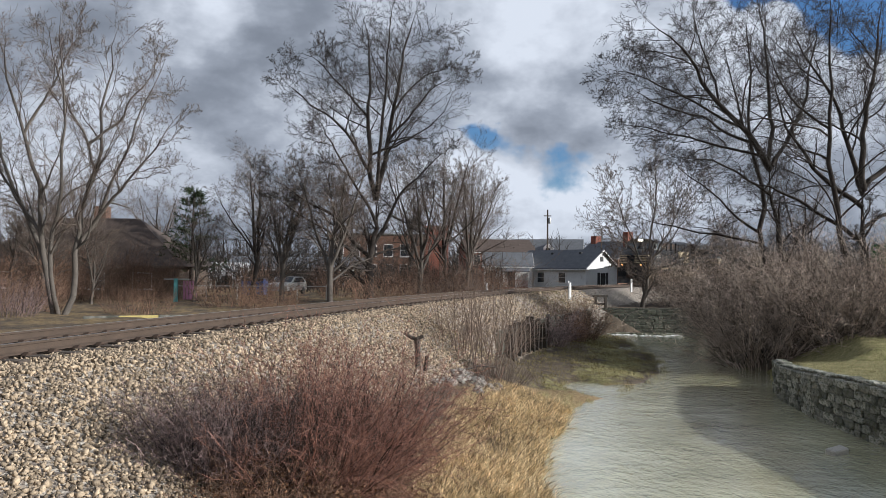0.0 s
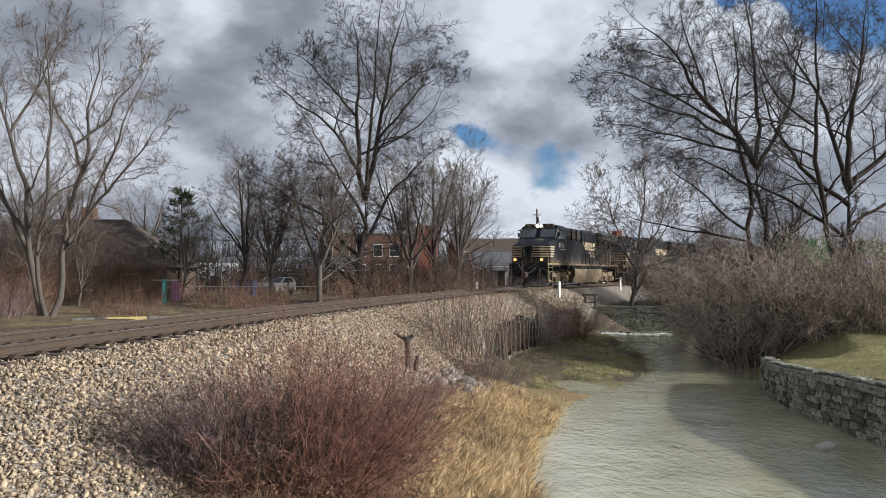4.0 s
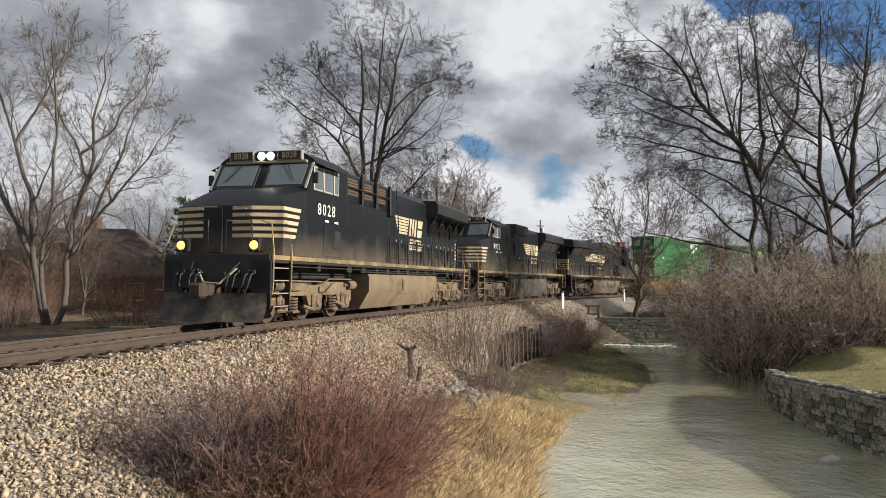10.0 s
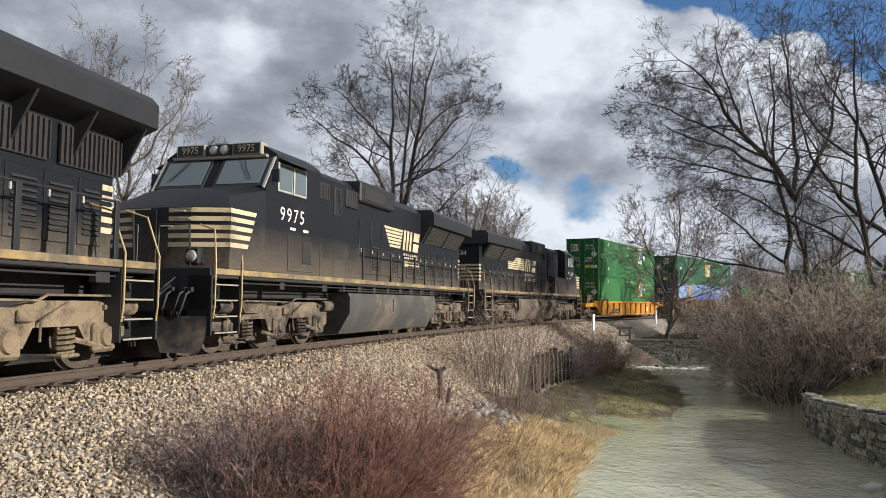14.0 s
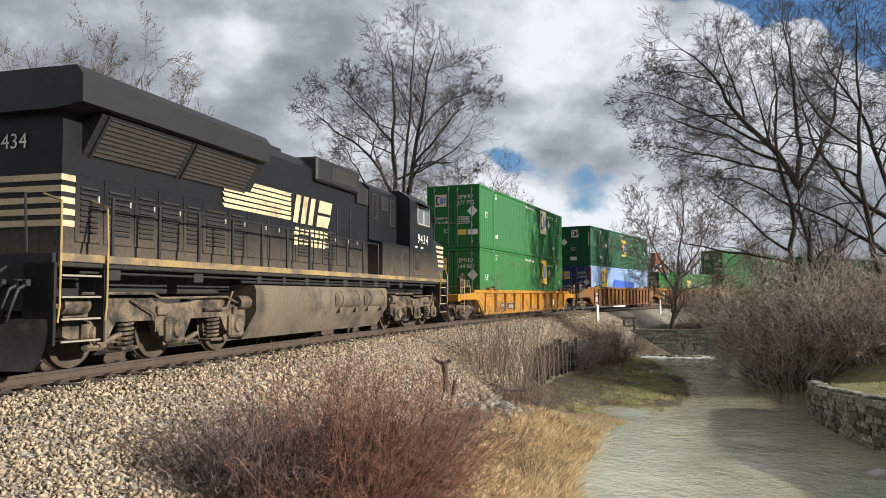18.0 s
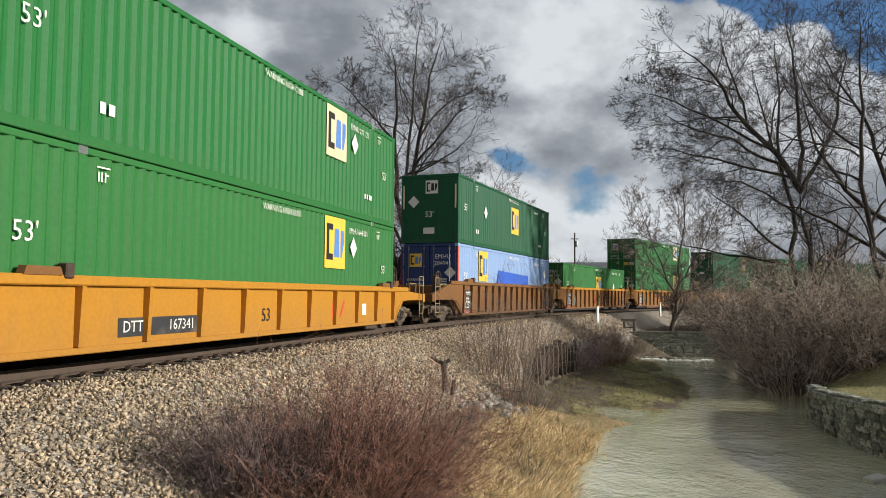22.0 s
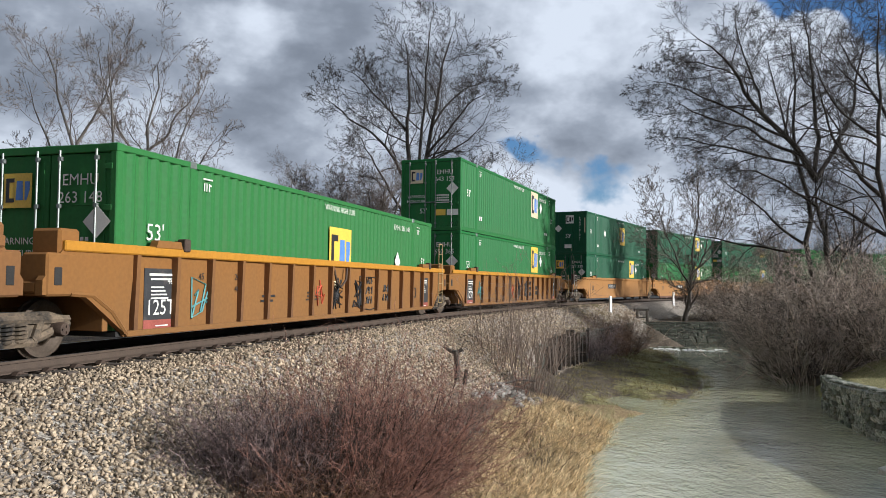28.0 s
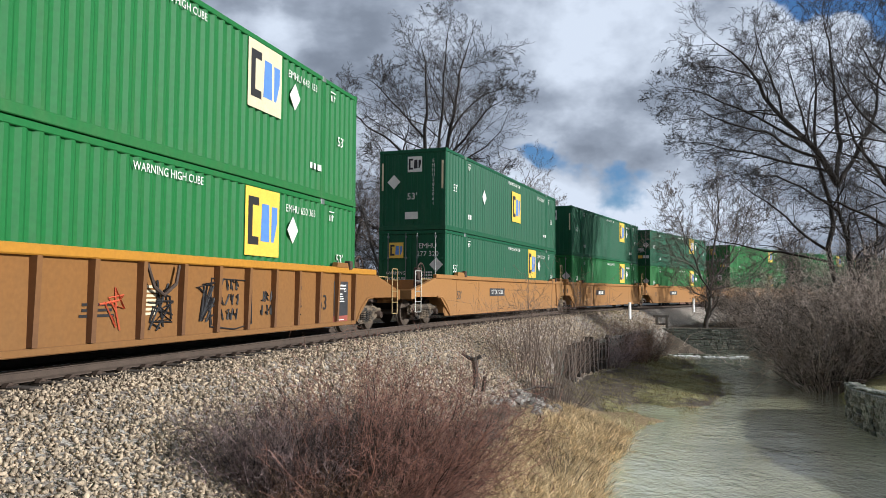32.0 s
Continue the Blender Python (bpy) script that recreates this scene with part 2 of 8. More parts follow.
    def lathe(self, prof, p, axis="y", n=20):
        """A profile of (radius, along) turned round an axis through p."""
        vs, fs = [], []
        for r, w in prof:
            for k in range(n):
                a = 2 * math.pi * k / n
                c, s = r * math.cos(a), r * math.sin(a)
                q = {"x": (w, c, s), "y": (s, w, c), "z": (c, s, w)}[axis]
                vs.append((p[0] + q[0], p[1] + q[1], p[2] + q[2]))
        for i in range(len(prof) - 1):
            for k in range(n):
                fs.append((i * n + k, i * n + (k + 1) % n, (i + 1) * n + (k + 1) % n, (i + 1) * n + k))
        fs += [tuple(range(n))[::-1], tuple(range((len(prof) - 1) * n, len(prof) * n))]
        return self.add(vs, fs)

    def mesh(self, name, mats, smooth=35):
        me = bpy.data.meshes.new(name)
        me.from_pydata(self.v, [], self.f)
        for m in (mats if isinstance(mats, (list, tuple)) else [mats]):
            me.materials.append(m)
        if smooth:
            me.shade_smooth()
            me.set_sharp_from_angle(angle=radians(smooth))
        return me


def part(name, b, material, parent=None, label="", at=None, smooth=35):
    """One mesh object out of a Build (or a shared mesh), under a thing or a part."""
    ob = new(name, b.mesh(name, material, smooth) if isinstance(b, Build) else b)
    if parent is not None:
        ob.parent = parent
    if at is not None:
        ob.matrix_basis = at
    if label:
        ob["label"] = label
    return ob


def thing(name, label, category, at=None, group="", kind=""):
    ob = new(name)
    ob.empty_display_size = 0.3
    if at is not None:
        ob.matrix_basis = at
    return tagged(ob, label, category, group, kind)


def lump_mesh(name, verts, faces, mats):
    """A mesh from whole arrays of points (n x 3) and equal-sided faces (m x k)."""
    me = bpy.data.meshes.new(name)
    verts, faces = np.asarray(verts, dtype=np.float32), np.asarray(faces, dtype=np.int32)
    k = faces.shape[1]
    me.vertices.add(len(verts))
    me.vertices.foreach_set("co", verts.ravel())
    me.loops.add(faces.size)
    me.loops.foreach_set("vertex_index", faces.ravel())
    me.polygons.add(len(faces))
    me.polygons.foreach_set("loop_start", np.arange(0, faces.size, k, dtype=np.int32))
    me.update(calc_edges=True)
    me.validate()
    for m in (mats if isinstance(mats, (list, tuple)) else [mats]):
        me.materials.append(m)
    return me

# ---- the line of the track: bearing and curvature along it, s grows away from the camera ----
TX0, TY0, TH0, TK0, TK1 = -2.5, 27.512, 1.27437, -0.00436, -0.0000384
_s = np.arange(-90.0, 420.0, 0.25)
_sc = np.clip(_s, -70, 125)
_th = TH0 + TK0 * _sc + TK1 * _sc ** 2 / 2
_i0 = int(np.argmin(np.abs(_s)))
_tx = np.concatenate([[0], np.cumsum((np.cos(_th[1:]) + np.cos(_th[:-1])) / 2 * 0.25)])
_ty = np.concatenate([[0], np.cumsum((np.sin(_th[1:]) + np.sin(_th[:-1])) / 2 * 0.25)])
_tx, _ty = _tx - _tx[_i0] + TX0, _ty - _ty[_i0] + TY0


def track(s):
    return np.interp(s, _s, _tx), np.interp(s, _s, _ty), np.interp(s, _s, _th)


def on_track(s, v, z=0.0):
    """A point v metres to the creek side of the track's middle."""
    x, y, th = track(s)
    return (float(x + math.sin(th) * v), float(y - math.cos(th) * v), z)


def track_sv(x, y):
    """Along and across the track, for arrays of places."""
    x, y = np.asarray(x, float), np.asarray(y, float)
    sh = x.shape
    x, y = x.ravel(), y.ravel()
    bx, by, bs, bt = _tx[::4], _ty[::4], _s[::4], _th[::4]
    s, v = np.empty(len(x)), np.empty(len(x))
    for a in range(0, len(x), 4000):
        b = slice(a, a + 4000)
        d = (x[b, None] - bx) ** 2 + (y[b, None] - by) ** 2
        i = d.argmin(1)
        dx, dy = x[b] - bx[i], y[b] - by[i]
        al = dx * np.cos(bt[i]) + dy * np.sin(bt[i])
        s[b] = bs[i] + al
        v[b] = dx * np.sin(bt[i]) - dy * np.cos(bt[i])
        far = d[np.arange(len(i)), i] > 2500
        v[b] = np.where(far, np.sign(v[b]) * np.sqrt(d[np.arange(len(i)), i]), v[b])
    return s.reshape(sh), v.reshape(sh)


WATER = -3.2
LEFT_BANK = [(0.6, -12), (0.9, 4), (1.6, 11), (2.4, 14.4), (2.45, 16.2), (2.75, 17.8), (3.1, 19.4), (3.95, 21.6), (4.2, 23.2), (5.0, 24.6), (5.6, 25.7), (6.9, 26.9), (8.0, 28.4), (9.4, 30.6), (10.7, 33),
             (11.6, 35.8), (12.3, 40), (13.0, 46.5), (13.6, 50.5), (12.9, 54.2), (12.6, 55.8)]
RIGHT_BANK = [(11.8, -12), (11.6, 8), (11.6, 19.2), (11.7, 22.7), (12.3, 26.4), (13.2, 29), (15.2, 34), (16.2, 40), (17.4, 47), (20.0, 52), (40.0, 54)]
FAR_WALL_Y = 55.9
WALL_FALL = 0.34                      # the lawn wall sinks towards the bend


def bank_x(line, y):
    return np.interp(y, [p[1] for p in line], [p[0] for p in line])


def smooth(a, b, t):
    t = np.clip((np.asarray(t, float) - a) / (b - a), 0, 1)
    return t * t * (3 - 2 * t)


def wobble(x, y, k):
    return (np.sin(x * k + 1.3) * np.cos(y * k * 1.13 + 0.7) + 0.6 * np.sin(x * k * 2.3 + y * k * 1.7) + 0.4 * np.cos(y * k * 4.1 - x * k * 3.3)) / 2


def ground_z(x, y, sv=None):
    """Height of the ground: rail top is 0, the creek's face -3.2."""
    x, y = np.asarray(x, float), np.asarray(y, float)
    s, v = track_sv(x, y) if sv is None else sv
    av = np.abs(v)
    rough = wobble(x, y, 0.55) * 0.12 + wobble(x, y, 2.3) * 0.035
    # embankment, creek side
    slope = 0.36 + 0.29 * smooth(-22, -10, s)
    emb = -0.24 - slope * np.maximum(av - 2.1, 0)
    lx, rx = bank_x(LEFT_BANK, y), bank_x(RIGHT_BANK, y)
    d = (lx - x)
    rise = 0.50 - 0.40 * smooth(23, 28, y)
    floor = np.minimum(-1.75 - 0.3 * smooth(14, 26, y), WATER - 0.06 + rise * np.maximum(d, 0) ** 0.92)
    floor = np.where(d < 0, WATER - 0.06 + 0.8 * np.maximum(d, -0.7), floor)
    floor = floor + rough * smooth(0.0, 1.5, d)
    # a still inlet behind the tip of the marsh
    pool = np.hypot((x - 6.2) / 0.95, (y - 28.5) / 1.9) + wobble(x, y, 1.4) * 0.18
    floor = np.where(pool < 1.25, np.minimum(floor, WATER - 0.14 + 0.26 * smooth(0.75, 1.25, pool)), floor)
    # the old retaining wall above the marsh
    wall_zone = smooth(29, 31, y) * (1 - smooth(54.5, 55.5, y))
    emb = emb - wall_zone * 2.2 * smooth(3.9, 4.15, av)
    left = np.maximum(emb, floor)
    # beyond the creek: walled lawn, then the overgrown bank
    dr = x - rx
    lawn = -1.72 - WALL_FALL * smooth(19, 28, y) + 0.04 * np.maximum(dr - 1, 0) ** 0.8 + rough * 0.3
    bank = np.minimum(-1.5, WATER + 0.45 * np.maximum(dr, 0)) + rough
    right = np.where(y < 27.8, np.where(dr < 0.42, WATER - 0.5, lawn), bank)
    side = np.where(dr > 0, right, left)
    # past the far wall
    north = np.maximum(emb, -1.42 + rough * 0.6)
    side = np.where(y > FAR_WALL_Y + 0.35, north, side)
    back = np.maximum(-0.24 - 0.6 * np.maximum(av - 2.1, 0), -0.95 + rough - 0.25 * smooth(20, 60, av))
    z = np.where(v < 0, back, side)
    return np.where(av < 2.1, -0.24 + wobble(x, y, 3.0) * 0.02, z)


def axis(parts):
    out = [parts[0][0]]
    for a, b, st in parts:
        out += list(np.arange(a, b, st)[1 if out[-1] == a else 0:])
    return np.array(sorted(set(np.round(out + [parts[-1][1]], 3))))


def make_ground():
    gx = axis([(-2500, -200, 200), (-200, -60, 10), (-60, -14, 1.5), (-14, 27, 0.28), (27, 80, 1.5), (80, 260, 12), (260, 2500, 200)])
    gy = axis([(-600, -40, 60), (-40, -4, 2), (-4, 62, 0.28), (62, 130, 1.5), (130, 320, 12), (320, 3500, 250)])
    X, Y = np.meshgrid(gx, gy)
    s, v = track_sv(X, Y)
    Z = ground_z(X, Y, (s, v))
    n, m = len(gx), len(gy)
    i = np.arange(n * m).reshape(m, n)
    F = np.stack([i[:-1, :-1], i[:-1, 1:], i[1:, 1:], i[1:, :-1]], -1).reshape(-1, 4)
    me = lump_mesh("ground", np.stack([X, Y, Z], -1).reshape(-1, 3), F, MAT["ground"])
    w = wobble(X, Y, 0.9) * 0.5 + wobble(X, Y, 3.7) * 0.3
    toe = 4.6 + 1.5 * smooth(-12, -20, s) - 0.4 * smooth(20, 40, s)
    ballast = np.where(v > 0, 1 - smooth(toe - 0.5, toe + 0.5, v + w * 0.8), 1 - smooth(2.8, 3.6, -v + w))
    rx, lx = bank_x(RIGHT_BANK, Y), bank_x(LEFT_BANK, Y)
    green = np.where((X > rx) & (Y < 34) & (v > 0), 0.75 + 0.25 * w, 0)
    green = np.where((v > 0) & (X < lx) & (Y > 27), (1 - smooth(0.2, 3.4, np.abs(lx - X - 2.4) + 1.6 * w)) * 0.62, green)
    green = np.where((v < 0) & (Y > 40), 0.25 + w * 0.5, green)
    dry = np.where((v > 0) & (X < lx) & (Y < 30), 1 - smooth(1.6, 3.2, lx - X + w), 0)
    dry = np.where((v < 0), 0.5 + 0.5 * w, dry)
    col = me.color_attributes.new("zone", "FLOAT_COLOR", "POINT")
    col.data.foreach_set("color", np.clip(np.stack([ballast, green, dry, np.ones_like(dry)], -1), 0, 1).astype(np.float32).ravel())
    me.shade_smooth()
    return tagged(new("ground", me), "uneven ground of ballast, dry grass, mud and lawn", "ground", kind="structure")


def ground_material():
    m, nt, p = nodes_of("ground")
    N, Lk = nt.nodes.new, nt.links.new
    co = N("ShaderNodeTexCoord")
    zone = N("ShaderNodeVertexColor")
    zone.layer_name = "zone"
    sep = N("ShaderNodeSeparateColor")
    Lk(zone.outputs[0], sep.inputs[0])

    def noise_(scale, detail=6):
        n = N("ShaderNodeTexNoise")
        n.inputs["Scale"].default_value, n.inputs["Detail"].default_value = scale, detail
        n.inputs["Roughness"].default_value = 0.62
        Lk(co.outputs["Object"], n.inputs["Vector"])
        return n.outputs[0]

    def ramp(src, stops):
        r = N("ShaderNodeValToRGB")
        e = r.color_ramp.elements
        e[0].position, e[0].color = stops[0][0], (*stops[0][1], 1)
        e[1].position, e[1].color = stops[-1][0], (*stops[-1][1], 1)
        for q, c in stops[1:-1]:
            e.new(q).color = (*c, 1)
        Lk(src, r.inputs[0])
        return r.outputs[0]

    def mix(fac, a, b):
        x = N("ShaderNodeMix")
        x.data_type = "RGBA"
        Lk(fac, x.inputs[0])
        Lk(a, x.inputs[6])
        Lk(b, x.inputs[7])
        return x.outputs[2]

    def edge(channel, n):
        """Break up a zone's edge with noise."""
        a = N("ShaderNodeMath")
        a.operation = "MULTIPLY_ADD"
        a.inputs[1].default_value, a.inputs[2].default_value = 1.0, -0.5
        Lk(n, a.inputs[0])
        b = N("ShaderNodeMath")
        b.operation = "ADD"
        Lk(channel, b.inputs[0])
        Lk(a.outputs[0], b.inputs[1])
        r = N("ShaderNodeMapRange")
        r.inputs[1].default_value, r.inputs[2].default_value = 0.38, 0.62
        Lk(b.outputs[0], r.inputs[0])
        return r.outputs[0]

    vor = N("ShaderNodeTexVoronoi")
    vor.inputs["Scale"].default_value = 17
    Lk(co.outputs["Object"], vor.inputs["Vector"])
    vsep = N("ShaderNodeSeparateColor")
    Lk(vor.outputs["Color"], vsep.inputs[0])
    stone = ramp(vsep.outputs[0], [(0, (0.13, 0.11, 0.095)), (0.3, (0.25, 0.21, 0.175)), (0.65, (0.34, 0.29, 0.235)), (1, (0.46, 0.42, 0.36))])
    mud = ramp(noise_(1.7), [(0.3, (0.06, 0.047, 0.036)), (0.55, (0.13, 0.102, 0.075)), (0.75, (0.19, 0.155, 0.115))])
    straw = ramp(noise_(9), [(0.25, (0.12, 0.085, 0.045)), (0.5, (0.27, 0.195, 0.105)), (0.75, (0.40, 0.31, 0.17))])
    grass = ramp(noise_(5), [(0.28, (0.13, 0.122, 0.05)), (0.5, (0.25, 0.228, 0.10)), (0.72, (0.38, 0.33, 0.175))])
    n = noise_(2.6, 8)
    c = mix(edge(sep.outputs[2], n), mud, straw)
    c = mix(edge(sep.outputs[1], n), c, grass)
    c = mix(edge(sep.outputs[0], n), c, stone)
    Lk(c, p.inputs["Base Color"])
    p.inputs["Roughness"].default_value = 0.95
    p.inputs["Specular IOR Level"].default_value = 0.2
    bsum = N("ShaderNodeMath")
    bsum.operation = "ADD"
    Lk(vor.outputs["Distance"], bsum.inputs[0])
    Lk(noise_(22, 5), bsum.inputs[1])
    b = N("ShaderNodeBump")
    b.inputs["Strength"].default_value, b.inputs["Distance"].default_value = 0.8, 0.05
    Lk(bsum.outputs[0], b.inputs["Height"])
    Lk(b.outputs[0], p.inputs["Normal"])
    return m


def water_material():
    m, nt, p = nodes_of("creek_water")
    N, Lk = nt.nodes.new, nt.links.new
    co = N("ShaderNodeTexCoord")
    mp = N("ShaderNodeMapping")
    mp.inputs["Rotation"].default_value = (0, 0, radians(14))
    mp.inputs["Scale"].default_value = (1.5, 1.15, 1.0)
    Lk(co.outputs["Object"], mp.inputs[0])
    hs = []
    for sc, det in ((2.6, 2), (8.5, 3)):
        n = N("ShaderNodeTexNoise")
        n.inputs["Scale"].default_value, n.inputs["Detail"].default_value = sc, det
        n.inputs["Distortion"].default_value = 0.4
        Lk(mp.outputs[0], n.inputs["Vector"])
        hs.append(n.outputs[0])
    a = N("ShaderNodeMath")
    a.operation = "MULTIPLY_ADD"
    a.inputs[1].default_value = 0.35
    Lk(hs[1], a.inputs[0])
    Lk(hs[0], a.inputs[2])
    b = N("ShaderNodeBump")
    b.inputs["Strength"].default_value, b.inputs["Distance"].default_value = 0.9, 0.042
    calm = N("ShaderNodeTexNoise")
    calm.inputs["Scale"].default_value, calm.inputs["Detail"].default_value = 0.5, 3
    Lk(co.outputs["Object"], calm.inputs["Vector"])
    cr = N("ShaderNodeMapRange")
    cr.inputs[1].default_value, cr.inputs[2].default_value, cr.inputs[3].default_value, cr.inputs[4].default_value = 0.35, 0.65, 0.45, 1.0
    Lk(calm.outputs[0], cr.inputs[0])
    am = N("ShaderNodeMath")
    am.operation = "MULTIPLY"
    Lk(a.outputs[0], am.inputs[0])
    Lk(cr.outputs[0], am.inputs[1])
    Lk(am.outputs[0], b.inputs["Height"])
    Lk(b.outputs[0], p.inputs["Normal"])
    n = N("ShaderNodeTexNoise")
    n.inputs["Scale"].default_value = 0.35
    Lk(co.outputs["Object"], n.inputs["Vector"])
    r = N("ShaderNodeValToRGB")
    e = r.color_ramp.elements
    e[0].position, e[0].color = 0.3, (0.42, 0.40, 0.235, 1)
    e[1].position, e[1].color = 0.7, (0.66, 0.635, 0.41, 1)
    Lk(n.outputs[0], r.inputs[0])
    Lk(r.outputs[0], p.inputs["Base Color"])
    p.inputs["Roughness"].default_value = 0.05
    p.inputs["IOR"].default_value = 1.6
    p.inputs["Coat Weight"].default_value, p.inputs["Coat IOR"].default_value, p.inputs["Coat Roughness"].default_value = 1.0, 1.7, 0.05
    Lk(b.outputs[0], p.inputs["Coat Normal"])
    # silt scatters light under the face of the water
    p.subsurface_method = "BURLEY"
    p.inputs["Subsurface Weight"].default_value = 1.0
    p.inputs["Subsurface Radius"].default_value = (1.0, 0.95, 0.7)
    p.inputs["Subsurface Scale"].default_value = 0.55
    return m


MAT = {}
MAT["ground"] = ground_material()
MAT["water"] = water_material()
MAT["stone_wall"] = surf("wall_stone", (0.34, 0.325, 0.27), 0.92, vary=0.3, scale=4, fine=35, bump=0.7, dirt=(0.075, 0.085, 0.045), dirt_amt=0.55, dirt_scale=3.5, per_object=0.5, size=0.03)
MAT["stone_dark"] = surf("wet_dark_stone", (0.085, 0.085, 0.068), 0.85, vary=0.3, scale=4, fine=35, bump=0.6, dirt=(0.03, 0.04, 0.022), dirt_amt=0.5, per_object=0.4, size=0.03)
MAT["wall_core"] = surf("wall_core", (0.21, 0.195, 0.155), 0.95, vary=0.2, scale=5, bump=0.5)
MAT["stone_loose"] = surf("ballast_stone", (0.35, 0.272, 0.185), 0.9, vary=0.26, scale=9, fine=70, bump=0.3, island=0.55)
MAT["rail_side"] = surf("rusty_rail", (0.075, 0.052, 0.037), 0.85, 0.0, vary=0.2, scale=4, fine=50, bump=0.2)
MAT["rail_head"] = surf("worn_rail_head", (0.60, 0.57, 0.53), 0.3, 0.9, vary=0.1, scale=2, fine=30, bump=0.03)
MAT["tie"] = surf("old_sleeper_wood", (0.075, 0.058, 0.045), 0.9, vary=0.25, scale=4, fine=40, bump=0.4)
MAT["iron"] = surf("rusty_iron", (0.075, 0.05, 0.036), 0.8, 0.3, vary=0.25, scale=8, fine=60, bump=0.3)
MAT["concrete"] = surf("old_concrete", (0.20, 0.19, 0.165), 0.9, vary=0.2, scale=2, fine=30, bump=0.3, dirt=(0.06, 0.06, 0.045), dirt_amt=0.5)
MAT["foam"] = surf("creek_foam", (0.74, 0.74, 0.70), 0.7, vary=0.12, scale=5, fine=40, bump=0.2)
MAT["white_paint"] = surf("white_paint", (0.74, 0.73, 0.70), 0.6, vary=0.06, scale=2, fine=25, bump=0.08, dirt=(0.42, 0.40, 0.36), dirt_amt=0.12)

make_ground()


def make_water():
    gx, gy = np.arange(-1, 42, 0.5), np.arange(-12, 57, 0.5)
    X, Y = np.meshgrid(gx, gy)
    n, m = len(gx), len(gy)
    i = np.arange(n * m).reshape(m, n)
    F = np.stack([i[:-1, :-1], i[:-1, 1:], i[1:, 1:], i[1:, :-1]], -1).reshape(-1, 4)
    Z = np.full_like(X, WATER)
    me = lump_mesh("creek", np.stack([X, Y, Z], -1).reshape(-1, 3), F, MAT["water"])
    me.shade_smooth()
    tagged(new("water", me), "shallow brown-green creek water with small ripples", "water", kind="structure")


make_water()


def make_track():
    base = thing("railway_track", "single curved railway track, rusty rails on ballast", "railway track", kind="structure")
    ss = np.concatenate([np.arange(-80, 90, 1.0), np.arange(90, 381, 6.0)])
    foot = [(-0.07, -0.172), (0.07, -0.172), (0.07, -0.158), (0.012, -0.13), (0.012, -0.045), (0.036, -0.036), (0.036, -0.004), (0.03, 0.0)]
    prof = foot + [(-0.03, 0.0), (-0.036, -0.004), (-0.036, -0.036), (-0.012, -0.045), (-0.012, -0.13), (-0.07, -0.158)]
    k = len(prof)
    for side in (0.755, -0.755):
        vs, fs, mats = [], [], []
        for j, s in enumerate(ss):
            for (a, z) in prof:
                vs.append(on_track(s, side + a, z))
            if j:
                for q in range(k):
                    fs.append(((j - 1) * k + q, (j - 1) * k + (q + 1) % k, j * k + (q + 1) % k, j * k + q))
                    mats.append(1 if q == 7 else 0)
        me = bpy.data.meshes.new("rail")
        me.from_pydata(vs, [], fs)
        me.materials.append(MAT["rail_side"])
        me.materials.append(MAT["rail_head"])
        me.polygons.foreach_set("material_index", mats)
        part("rail", me, None, base, "rusty steel rail with a worn bright head")
    tie = Build().box(-0.115, 0.115, -1.3, 1.3, -0.36, -0.185, 0.012).mesh("sleeper", MAT["tie"])
    plate = Build().box(-0.1, 0.1, -0.18, 0.18, -0.184, -0.168, 0.004)
    for sx in (-0.055, 0.055):
        for sy in (-0.1, 0.1):
            plate.box(sx - 0.014, sx + 0.014, sy - 0.02, sy + 0.02, -0.17, -0.14, 0.006)
    plate.prism([(-0.13, -0.19), (-0.07, -0.135), (-0.03, -0.135), (0.03, -0.19)], "y", 0.1, 0.18).prism([(-0.13, -0.19), (-0.07, -0.135), (-0.03, -0.135), (0.03, -0.19)], "y", -0.18, -0.1)
    plate = plate.mesh("tie_plate", MAT["iron"])
    s = -28.0
    while s < 75:
        x, y, th = track(s)
        m = pose(float(x), float(y), 0, 0, 0, math.degrees(th) + random.uniform(-1, 1))
        part("sleeper", tie, None, base, at=m)
        if s < 45:
            part("tie_plate", plate, None, base, at=pose(*on_track(s, 0.755), 0, 0, math.degrees(th)))
            part("tie_plate", plate, None, base, at=pose(*on_track(s, -0.755), 0, 0, math.degrees(th)))
        s += 0.56


